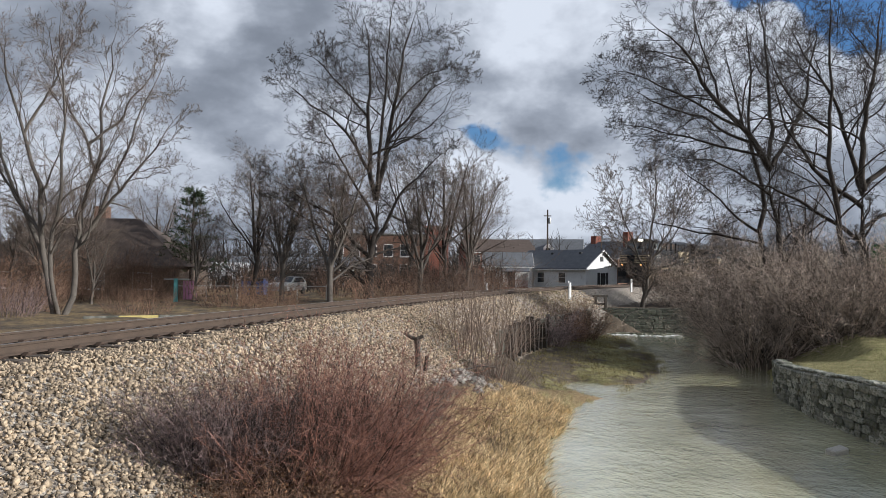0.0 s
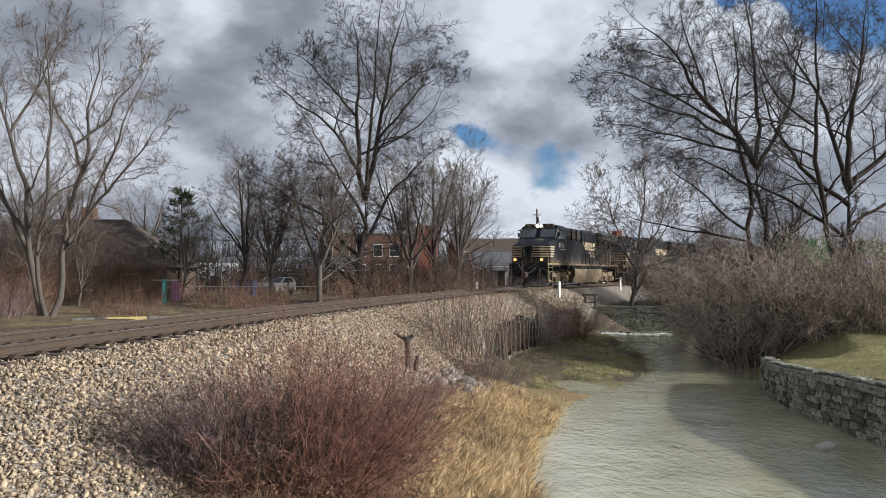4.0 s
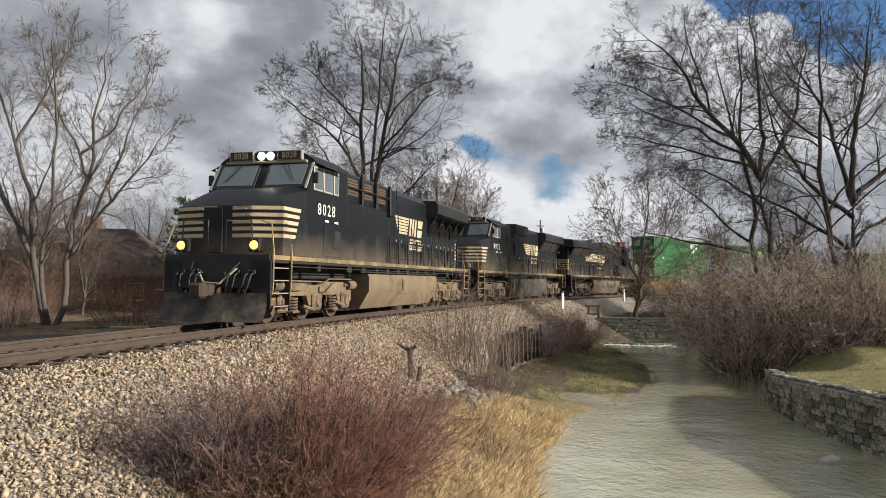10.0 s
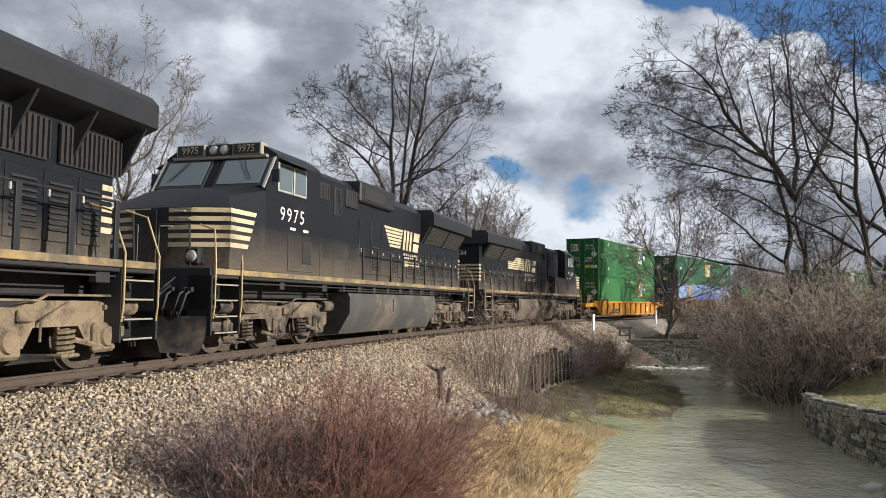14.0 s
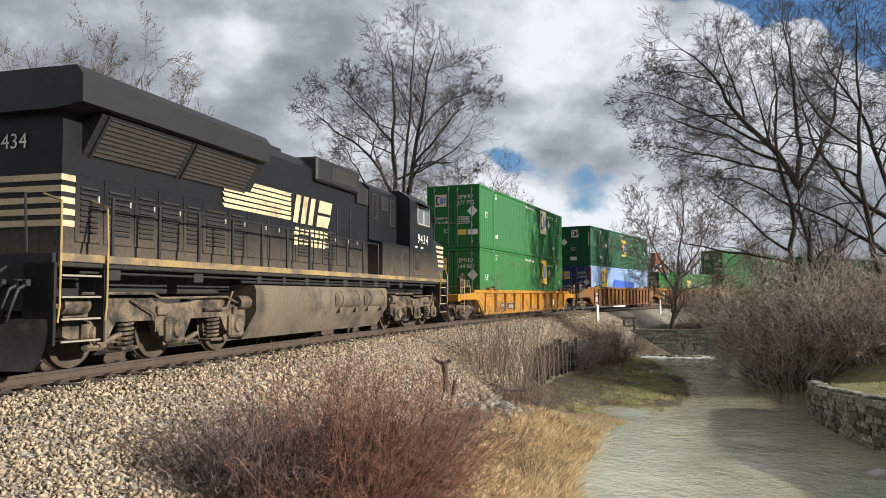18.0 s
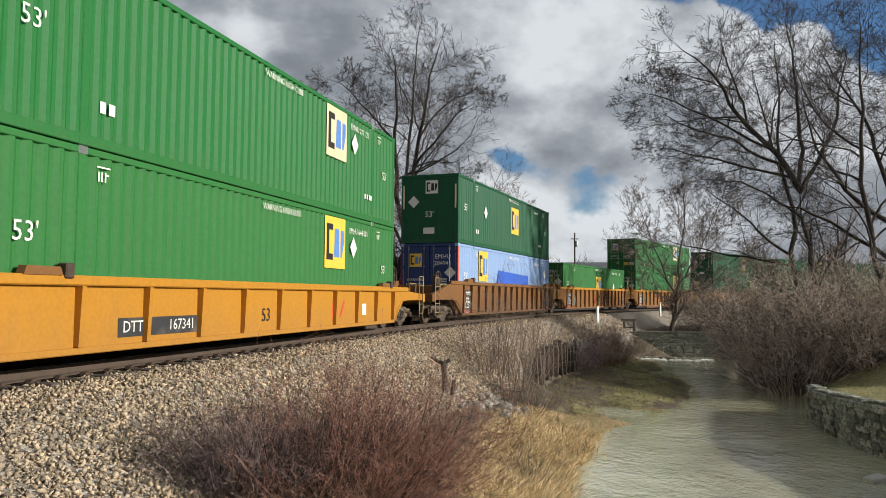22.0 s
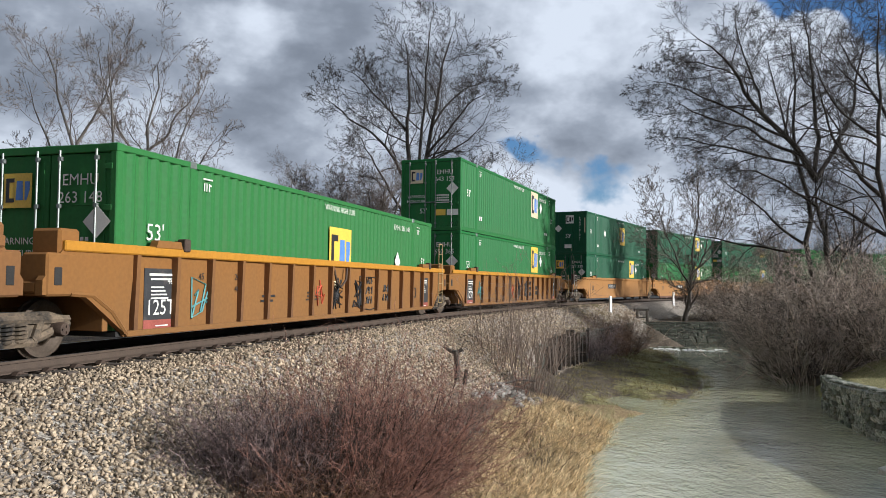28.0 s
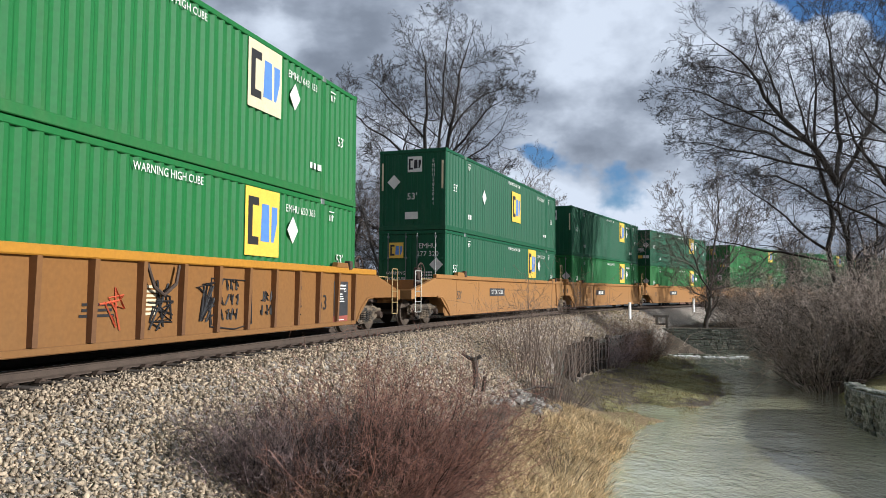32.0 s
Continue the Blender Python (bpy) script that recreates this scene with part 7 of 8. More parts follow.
        for s in (-1, 1):
            for k in range(3):
                x = wide + 0.15 + k * 0.82
                d = part("cabinet_door", Build().box(x, x + 0.76, s * 1.46, s * 1.485, 1.7, 2.65, 0.01), blk, ob)
                lv = Build()
                for q in range(5):
                    lv.box(x + 0.2, x + 0.56, s * 1.48, s * 1.495, 2.25 + q * 0.06, 2.275 + q * 0.06)
                part("louvre", lv, MAT["grille"], d)
            for x, w, z0, z1 in ((2.0, 0.9, 3.85, 4.35), (3.2, 0.5, 3.5, 4.3), (4.0, 0.65, 3.85, 4.3), (4.9, 0.4, 3.4, 4.3)):
                g = part("air_intake", Build().box(x, x + w, s * 1.0, s * 1.04, z0, z1, 0.01), MAT["grille"], ob)
                lv = Build()
                for q in range(5):
                    lv.box(x + 0.06 + q * (w - 0.12) / 5, x + 0.1 + q * (w - 0.12) / 5, s * 1.03, s * 1.05, z0 + 0.04, z1 - 0.04)
                part("louvre", lv, MAT["black_plain"], g)
        part("blower_box", Build().box(-0.9, 2.0, -1.12, 1.12, 4.1, 4.74, 0.05), MAT["black_plain"], ob)
        for s in (-1, 1):
            part("blower_grille", Build().box(0.0, 1.7, s * 1.11, s * 1.135, 4.2, 4.6, 0.01), MAT["grille"], ob)
    # cab
    up = Build().prism([(cab0, 1.74), (cab0, 4.36), (7.74, 4.36), (8.25, 3.58), (8.25, 1.74)], "y", -1.5, 1.5)
    cab = part("cab", up, blk, ob)
    part("cab_roof", Build().prism([(-1.5, 4.36), (-1.42, 4.46), (-1.1, 4.66), (1.1, 4.66), (1.42, 4.46), (1.5, 4.36)], "x", cab0, 7.72), blk, ob)
    poly = [(8.25, -1.5), (9.62, -1.5), (9.86, -0.75), (9.86, 0.75), (9.62, 1.5), (8.25, 1.5)]
    ring = [[(x, y, 1.74) for x, y in poly], [(x, y, 2.99) for x, y in poly],
            [(8.25, -1.5, 3.52), (9.22, -1.18, 3.30), (9.34, -0.55, 3.42), (9.34, 0.55, 3.42), (9.22, 1.18, 3.30), (8.25, 1.5, 3.52)],
            [(8.25, -1.2, 3.64), (9.0, -0.95, 3.46), (9.05, -0.5, 3.5), (9.05, 0.5, 3.5), (9.0, 0.95, 3.46), (8.25, 1.2, 3.64)]]
    nose = Build().add([q for w in ring for q in w], [tuple(range(6))[::-1], tuple(range(18, 24))]
                       + [(6 * j + i, 6 * j + (i + 1) % 6, 6 * j + 6 + (i + 1) % 6, 6 * j + 6 + i) for j in range(3) for i in range(6)])
    nose_ob = part("nose", nose, blk, ob)
    # nose stripes round the front and sides
    for k in range(5):
        z = 2.18 + k * 0.175
        xe = 8.95 - k * 0.075
        for s in (-1, 1):
            st = Build()
            st.prism([(xe, z), (9.62, z), (9.62, z + 0.095), (xe - 0.04, z + 0.095)], "y", s * 1.498, s * 1.506)
            pts = [(9.627, s * 1.5), (9.867, s * 0.75), (9.867, s * 0.22)]
            for (xa, ya), (xb, yb) in zip(pts, pts[1:]):
                st.add([(xa, ya, z), (xb, yb, z), (xb, yb, z + 0.095), (xa, ya, z + 0.095)], [(0, 1, 2, 3) if s < 0 else (3, 2, 1, 0)])
            part("nose_stripe", st, MAT["cream"], nose_ob, "cream stripe across the nose")
    part("nose_door", Build().box(9.86, 9.89, -0.6, -0.05, 1.8, 2.95, 0.01), blk, nose_ob)
    g = Build()
    for y, z in ((-0.7, 2.9), (0.5, 2.9), (0.62, 2.75), (0.2, 2.6)):
        g.tube([(9.86, y - 0.12, z), (9.93, y - 0.12, z), (9.93, y + 0.12, z), (9.86, y + 0.12, z)], 0.012, 5)
    part("grab_iron", g, MAT["frame_metal"], nose_ob)
    # windscreen: slanted panes in frames
    dx, dz = 7.74 - 8.25, 4.36 - 3.58
    nlen = math.hypot(dx, dz)
    tilt = Matrix.Translation((8.25, 0, 3.58)) @ Matrix(((dx / nlen, 0, dz / nlen, 0), (0, -1, 0, 0), (dz / nlen, 0, -dx / nlen, 0), (0, 0, 0, 1)))
    for s in (-1, 1):
        fr = Build().box(0.04, nlen - 0.02, s * 0.12, s * 1.4, 0.0, 0.035, 0.01, m=tilt)
        w = part("windscreen", fr, MAT["black_plain"], ob)
        part("pane", Build().box(0.12, nlen - 0.08, s * 0.2, s * 1.3, 0.03, 0.045, 0.004, m=tilt), MAT["glass"], w)
        part("wiper", Build().tube([tilt @ Vector((0.85, s * 0.7, 0.07)), tilt @ Vector((0.55, s * 0.85, 0.06)), tilt @ Vector((0.25, s * 1.05, 0.06))], 0.012, 4), MAT["black_plain"], w)
        part("windscreen_trim", Build().box(0.0, nlen, s * 1.40, s * 1.47, 0.0, 0.03, 0.008, m=tilt), MAT["frame_metal"], w)
    # number boards and headlights
    part("brow", Build().box(7.6, 7.82, -1.25, 1.25, 4.36, 4.44, 0.02), MAT["board_frame"], ob)
    for s in (-1, 1):
        nb = part("number_board", Build().box(7.55, 7.84, s * 0.36, s * 1.12, 4.43, 4.72, 0.02), MAT["board_frame"], ob, "number board in a dull frame")
        part("board_face", Build().box(7.83, 7.85, s * 0.40, s * 1.08, 4.46, 4.69, 0.004), MAT["black_plain"], nb)
        write_on(str(number), 0.24, 7.856, s * 0.74, 4.575, 0, "cream", nb, 0.95)
    hl = part("headlight", Build().box(7.55, 7.80, -0.32, 0.32, 4.43, 4.72, 0.03), MAT["black_plain"], ob)
    for y in (-0.14, 0.14):
        part("lens", Build().lathe([(0.115, 0.0), (0.10, 0.04), (0.05, 0.055)], (7.80, y, 4.575), "x", 16), MAT["lamp_lit" if lit else "lamp_off"], hl)
    for y in (-1.02, 1.02):
        d = part("ditch_light", Build().box(9.98, 10.2, y - 0.16, y + 0.16, 1.80, 2.14, 0.03), MAT["black_plain"], ob)
        part("lens", Build().lathe([(0.115, 0.0), (0.1, 0.04), (0.04, 0.06)], (10.2, y, 1.97), "x", 16), MAT["ditch_lit" if lit else "lamp_off"], d)
    # side windows, doors, visor
    for s in (-1, 1):
        for x0_, x1_ in (((6.2, 6.55), (6.62, 7.25), (7.3, 7.9)) if new_type else ((6.35, 7.0), (7.05, 7.75))):
            w = part("side_window", Build().box(x0_, x1_, s * 1.5, s * 1.53, 3.58, 4.25, 0.01), MAT["frame_metal"], ob)
            part("pane", Build().box(x0_ + 0.05, x1_ - 0.05, s * 1.525, s * 1.536, 3.63, 4.2, 0.003), MAT["glass"], w)
        part("window_visor", Build().prism([(s * 1.5, 4.36), (s * 1.78, 4.24), (s * 1.78, 4.22), (s * 1.5, 4.33)], "x", 6.3, 7.7), MAT["black_plain"], ob)
        d = part("cab_panel", Build().box(5.95, 7.2, s * 1.5, s * 1.52, 1.80, 2.68, 0.01), blk, ob)
        part("vent", Build().box(6.05, 6.5, s * 1.515, s * 1.535, 2.0, 2.55, 0.01), MAT["grille"], d)
        part("mirror", Build().box(7.95, 8.0, s * 1.53, s * 1.68, 3.75, 4.05, 0.01), MAT["black_plain"], ob)
    # roof fittings
    part("horn", Build().tube([(5.9, 0.1, 4.72), (6.35, 0.1, 4.74)], [0.03, 0.07], 8).tube([(5.9, -0.1, 4.72), (6.25, -0.1, 4.76)], [0.03, 0.06], 8), MAT["black_plain"], ob)
    part("antenna", Build().box(6.6, 7.2, -0.3, 0.3, 4.66, 4.74, 0.02).tube([(6.8, 0.5, 4.66), (6.8, 0.5, 5.0)], 0.012, 5), MAT["black_plain"], ob)
    part("exhaust_stack", Build().box(-2.4, -1.5, -0.4, 0.4, 4.62, 4.86 if not new_type else 4.74, 0.03), MAT["black_plain"], ob)
    part("roof_fan", Build().lathe([(0.0, 4.64), (0.5, 4.64), (0.5, 4.74), (0.0, 4.74)], (-3.6, 0, 0), "z", 18), MAT["black_plain"], ob)
    # walkway rails
    for s in (-1, 1):
        walkway_rail(ob, -9.0, 1.5 if new_type else 2.6, s, 11, 0.055 if new_type else 0.028)
    # markings
    s = side
    for k, ch in enumerate(str(number)):
        write_on(ch, 0.46, 7.0 + s * (0.48 - 0.32 * k), s * 1.507, 3.08, s, "white_mark", ob, 1.12)
    lay(plates([rect(-0.5, -0.25, 0, 0.06), rect(0.15, 0.42, 0, 0.06)]), 6.6, s * 1.505, 2.76, s, "white_mark", ob)
    # the side emblem: slanted bars and two solid blocks, then two lines of lettering as bars
    y = s * 1.008
    x_from = -0.3 if kind != "early" else 5.0
    k_w = 1.0 if kind != "early" else 1.25
    u = lambda a: a * k_w
    bars = []
    for k in range(6):
        z = 2.95 + k * 0.115
        ext = 1.5 + 0.05 * k if kind != "early" else 2.35
        st = 0.1 * (5 - k) if kind != "early" else 0.0
        bars.append([(u(st), z), (u(ext), z), (u(ext + 0.03), z + 0.082), (u(st - 0.07), z + 0.082)])
    ex = x_from
    for bar in bars:
        lay(plates([bar]), ex if s > 0 else -5.1, y, 0, s, "cream", ob, "emblem_bar", "cream slanted bar")
    xb = 1.75 if kind != "early" else 2.45
    blocks = [[(u(xb), 2.92), (u(xb + 0.2), 2.92), (u(xb + 0.36), 3.62), (u(xb + 0.15), 3.62)],
              [(u(xb + 0.33), 2.92), (u(xb + 0.53), 2.92), (u(xb + 0.69), 3.62), (u(xb + 0.48), 3.62)],
              [(u(xb + 0.66), 2.92), (u(xb + 0.86), 2.92), (u(xb + 1.02), 3.62), (u(xb + 0.82), 3.62)],
              [(u(xb + 1.06), 2.92), (u(xb + 1.62), 2.92), (u(xb + 1.76), 3.22), (u(xb + 1.12), 3.22)],
              [(u(xb + 1.14), 3.30), (u(xb + 1.76), 3.30), (u(xb + 1.86), 3.62), (u(xb + 1.22), 3.62)]]
    for block in blocks:
        lay(plates([block]), ex if s > 0 else -5.1, y, 0, s, "cream", ob, "emblem_block", "solid cream emblem shape")
    words = []
    for row, n in ((2.62, 7), (2.36, 8)):
        for k in range(n):
            a = xb + 0.05 + k * 0.225 + (0.05 if row > 2.5 else 0)
            words.append(rect(u(a), u(a + 0.165), row, row + 0.19))
    lay(plates(words), ex if s > 0 else -5.1, y, 0, s, "cream", ob, "lettering_bars", "two rows of cream bars")
    # hood end: stripes and number
    for k in range(5):
        z = 2.18 + k * 0.175
        st = Build().box(-9.562, -9.55, -0.985, 0.985, z, z + 0.095)
        for q in (-1, 1):
            st.box(-9.56, -9.1 + 0.04 * k, q * 0.98, q * 0.988, z, z + 0.095)
        part("hood_stripe", st, MAT["cream"], ob, "cream stripe on the hood end")
    write_on(str(number), 0.34, -9.57, 0, 3.5, 2, "white_mark", ob)
    return ob


# ---- containers ----
MAT["green"] = dusty("green_container_paint", (0.018, 0.138, 0.032), (0.12, 0.145, 0.07), -0.4, 0.5, 0.22, 0.42, 1)
MAT["green_deep"] = dusty("deep_green_container_paint", (0.010, 0.085, 0.036), (0.11, 0.12, 0.085), -0.4, 0.4, 0.2, 0.40, 1)
MAT["green_old"] = dusty("faded_green_container_paint", (0.030, 0.150, 0.036), (0.12, 0.13, 0.06), -0.3, 0.7, 0.28, 0.5, 1)
MAT["blue_old"] = dusty("faded_light_blue_paint", (0.24, 0.35, 0.57), (0.30, 0.37, 0.48), -0.3, 1.2, 0.35, 0.5, 1)
MAT["blue_dark"] = dusty("dark_blue_paint", (0.028, 0.05, 0.15), (0.15, 0.14, 0.12), -0.4, 0.4, 0.25, 0.45, 1)
MAT["blue_patch"] = surf("repainted_blue_patch", (0.045, 0.12, 0.52), 0.45, vary=0.1, scale=3, fine=25, bump=0.05)
MAT["red_edge"] = surf("red_edge_paint", (0.55, 0.10, 0.04), 0.5, vary=0.15, scale=3, fine=25, bump=0.05)
MAT["yellow_mark"] = surf("yellow_marking", (0.75, 0.50, 0.06), 0.5, vary=0.08, scale=3, fine=25, bump=0)
MAT["pale_mark"] = surf("faded_marking", (0.66, 0.56, 0.36), 0.55, vary=0.1, scale=3, fine=25, bump=0)
MAT["ink_black"] = surf("black_marking", (0.018, 0.016, 0.016), 0.55, vary=0.1, bump=0)
MAT["ink_blue"] = surf("blue_marking", (0.10, 0.22, 0.55), 0.55, vary=0.1, bump=0)
MAT["steel_bar"] = surf("galvanised_bar", (0.22, 0.24, 0.22), 0.45, 0.6, vary=0.15, scale=5, fine=40, bump=0.05)
CL, CH, CW = 16.15, 2.90, 1.295
_panels = {}


def corrugated(x0, x1, z0, z1, y, pitch=0.282, depth=0.045):
    """A side sheet with upright trapezoid folds, outer crests at y."""
    n = max(1, round((x1 - x0) / pitch))
    w = (x1 - x0) / n
    xs, ys = [], []
    for k in range(n):
        a = x0 + k * w
        xs += [a, a + w * 0.24, a + w * 0.50, a + w * 0.74]
        ys += [1, 1, 0, 0]
    xs.append(x1)
    ys.append(1)
    s = 1 if y > 0 else -1
    vs = [(x, y - s * depth * (1 - q), z0) for x, q in zip(xs, ys)] + [(x, y - s * depth * (1 - q), z1) for x, q in zip(xs, ys)]
    m = len(xs)
    fs = [(i, i + 1, m + i + 1, m + i) for i in range(m - 1)]
    if s > 0:
        fs = [f[::-1] for f in fs]
    return Build().add(vs, fs)


def emblem(parent, x, z, size, ground, side, y, ink=("ink_black", "ink_blue")):
    """A square sign with plain blocks in black and blue."""
    h = size / 2
    k = size
    sq = lay(plates([rect(-h, h, -h, h)], 0.006), x, y, z, side, ground, parent, "emblem", "square sign with dark and blue blocks")
    part("emblem_shape", plates([[(-0.42 * k, -0.34 * k), (-0.12 * k, -0.34 * k), (-0.12 * k, -0.22 * k), (-0.3 * k, -0.22 * k), (-0.3 * k, 0.24 * k), (-0.12 * k, 0.24 * k), (-0.12 * k, 0.36 * k), (-0.42 * k, 0.36 * k)]], 0.004), MAT[ink[0]], sq, at=Matrix.Translation((0, 0, 0.006)))
    part("emblem_shape", plates([[(-0.06 * k, -0.28 * k), (0.20 * k, -0.28 * k), (0.18 * k, 0.28 * k), (-0.03 * k, 0.28 * k)]], 0.004), MAT[ink[1]], sq, at=Matrix.Translation((0, 0, 0.006)))
    part("emblem_shape", plates([[(0.26 * k, -0.28 * k), (0.33 * k, -0.28 * k), (0.43 * k, 0.02 * k), (0.43 * k, 0.26 * k), (0.26 * k, 0.26 * k)]], 0.004), MAT[ink[1]], sq, at=Matrix.Translation((0, 0, 0.006)))
    return sq


def container(paint, label, doors_first, code="", signs="yellow_mark", z_sign=2.1, x_sign=-3.3, x_diamond=-4.6, patch=False, end_paint=None, post_paint=None, number=""):
    """A 53-foot box, its base at z = 0, its leading end at +x."""
    ob = thing("container", label, "container", group="containers on the train")
    X = CL / 2
    P = MAT[paint]
    E = MAT[end_paint or paint]
    posts = (X, X - 1.98, -X + 1.98, -X)
    for s in (-1, 1):
        for a, b in ((-X + 0.14, -X + 1.90), (-X + 2.06, X - 2.06), (X - 1.90, X - 0.14)):
            key = (paint, s, a)
            if key not in _panels:
                _panels[key] = corrugated(a, b, 0.16, CH - 0.10, s * (CW - 0.012)).mesh("side_panel", P, 0)
            part("side_panel", _panels[key], None, ob)
        part("bottom_rail", Build().box(-X, X, s * CW, s * (CW - 0.09), 0.0, 0.165, 0.012), P, ob)
        part("top_rail", Build().box(-X, X, s * CW, s * (CW - 0.08), CH - 0.11, CH - 0.005, 0.012), P, ob)
        for x in posts:
            w = 0.15 if abs(x) > 7 and abs(abs(x) - X) < 0.1 else 0.17
            a = x - w / 2 if abs(x) < X - 0.1 else (x - w if x > 0 else x)
            part("corner_post", Build().box(a, a + w, s * (CW + 0.004), s * (CW - 0.13), 0.0, CH, 0.012), MAT[post_paint] if post_paint and x == X else P, ob)
            for z in (0.0, CH - 0.12):
                c = Build().box(a - 0.01, a + w + 0.01, s * (CW + 0.012), s * (CW - 0.16), z - 0.006, z + 0.126, 0.012)
                part("corner_casting", c, MAT["steel_bar"] if abs(x) < X - 0.1 and z > 1 else P, ob)
    part("roof", Build().box(-X + 0.02, X - 0.02, -CW + 0.02, CW - 0.02, CH - 0.06, CH - 0.012, 0.01), P, ob)
    part("floor", Build().box(-X + 0.05, X - 0.05, -CW + 0.05, CW - 0.05, 0.04, 0.14, 0.0), MAT["under"], ob)
    for e, has_doors in ((1, doors_first), (-1, not doors_first)):
        xe = e * X
        part("end_sill", Build().box(xe, xe - e * 0.12, -CW, CW, 0.0, 0.16, 0.01), E, ob)
        part("end_header", Build().box(xe, xe - e * 0.12, -CW, CW, CH - 0.13, CH, 0.01), E, ob)
        for s in (-1, 1):
            part("end_post", Build().box(xe + e * 0.004, xe - e * 0.1, s * (CW - 0.11), s * (CW - 0.004), 0.12, CH - 0.1, 0.01), E, ob)
        if has_doors:
            for s in (-1, 1):
                d = Build().box(xe - e * 0.03, xe - e * 0.08, s * 0.012, s * (CW - 0.12), 0.17, CH - 0.14, 0.008)
                leaf = []
                for k in range(3):
                    z = 0.3 + k * 0.82
                    leaf.append(Build().prism([(s * 0.08, z), (s * (CW - 0.2), z), (s * (CW - 0.24), z + 0.72), (s * 0.12, z + 0.72)], "x", xe - e * 0.055, xe - e * 0.02))
                door = part("door", d, E, ob)
                for q in leaf:
                    part("door_panel", q, E, door)
                for q in (0.22, 0.92):
                    r = Build().tube([(xe + e * 0.015, s * q, 0.1), (xe + e * 0.015, s * q, CH - 0.08)], 0.019, 7)
                    for z in (0.25, 1.0, 1.9, 2.65):
                        r.box(xe - e * 0.03, xe + e * 0.03, s * q - 0.04, s * q + 0.04, z, z + 0.07, 0.008)
                    r.box(xe - e * 0.01, xe + e * 0.035, s * q - 0.02, s * q - s * 0.42, 1.12, 1.16, 0.005)
                    part("locking_bar", r, MAT["steel_bar"], door)
                for z in (0.35, 1.05, 1.85, 2.5):
                    part("hinge", Build().box(xe - e * 0.03, xe + e * 0.012, s * (CW - 0.22), s * (CW - 0.08), z, z + 0.09, 0.008), E, door)
        else:
            part("end_wall", Build().box(xe - e * 0.03, xe - e * 0.07, -CW + 0.1, CW - 0.1, 0.15, CH - 0.12, 0.008), E, ob)
            for k in range(9):
                y = -1.0 + k * 0.25
                part("end_rib", Build().box(xe - e * 0.012, xe - e * 0.05, y - 0.05, y + 0.05, 0.2, CH - 0.18, 0.012), E, ob)
    # markings on the side seen and on the leading end
    emblem(ob, x_sign, z_sign, 1.35, signs, 1, CW + 0.006)
    lay(plates([[(0, -0.3), (0.25, 0), (0, 0.3), (-0.25, 0)]]), x_diamond, CW + 0.006, z_sign - 0.05, 1, "white_mark", ob)
    y = CW + 0.005
    write_on("WARNING HIGH CUBE", 0.2, -0.3, y, 2.64, 1, "white_mark", ob, 0.9)
    if number:
        write_on(code + " " + number, 0.23, -5.0, y, 2.5, 1, "white_mark", ob)
    else:
        lay(plates([rect(-0.5 + k * 0.1, -0.44 + k * 0.1, 0, 0.12) for k in range(9) if k != 4]), -5.0, y, 2.45, 1, "white_mark", ob, "code_bars")
    for x in (-6.6, 5.65):
        lay(plates([rect(-0.12, -0.09, 0, 0.15), rect(-0.05, -0.02, 0, 0.15), rect(0.03, 0.06, 0, 0.15), rect(0.06, 0.12, 0.1, 0.13), rect(-0.15, 0.15, 0.21, 0.235)]), x, y, 2.42, 1, "white_mark", ob, "code_bars")
    write_on("53'", 0.4, 7.12, y, 1.55, 1, "white_mark", ob)
    write_on("53'", 0.34, -7.1, y, 1.5, 1, "white_mark", ob)
    lay(plates([rect(-0.18, -0.05, 0, 0.18), rect(0.02, 0.16, 0, 0.18)]), 5.6, y, 0.55, 1, "white_mark", ob, "code_bars")
    lay(plates([rect(-0.3, -0.2, 0, 0.14), rect(-0.12, -0.02, 0, 0.14), rect(0.08, 0.28, 0, 0.14)]), -5.7, y, 0.62, 1, "white_mark", ob, "code_bars")
    xf = X + 0.006
    if doors_first:
        if number:
            write_on(code, 0.26, xf, 0.62, 2.34, 0, "white_mark", ob)
            write_on(number, 0.26, xf, 0.62, 2.06, 0, "white_mark", ob)
        emblem(ob, xf, 2.2, 0.56, signs, 0, -0.6)
        lay(plates([[(0, -0.26), (0.26, 0), (0, 0.26), (-0.26, 0)]]), xf, 0.95, 1.68, 0, "white_mark", ob)
        write_on("53'", 0.28, xf, -0.30, 0.78, 0, "white_mark", ob)
        lay(plates([rect(-0.3, 0.3, 0, 0.03)] + [rect(-0.3 + k * 0.09, -0.24 + k * 0.09, 0.08 + j * 0.1, 0.14 + j * 0.1) for k in range(7) for j in range(3)]), xf, 0.5, 1.1, 0, "white_mark", ob, "data_bars")
        lay(plates([rect(-0.5, -0.06, -0.12, 0.12)]), xf, 0.72, 0.72, 0, "yellow_mark", ob, "orange_label")
        lay(plates([rect(0.0, 0.48, -0.12, 0.12)]), xf, 0.72, 0.72, 0, "white_mark", ob, "white_label")
        write_on("WARNING", 0.16, xf, -0.62, 1.38, 0, "white_mark", ob)
        write_on("HIGH CUBE", 0.16, xf, -0.62, 1.18, 0, "white_mark", ob)
    else:
        emblem(ob, xf, 2.36, 0.56, "white_mark", 0, 0.1, ("ink_black", "ink_black"))
        lay(plates([[(0, -0.26), (0.26, 0), (0, 0.26), (-0.26, 0)]]), xf, -0.72, 1.75, 0, "white_mark", ob)
        write_on("53'", 0.34, xf, 0.0, 1.2, 0, "white_mark", ob)
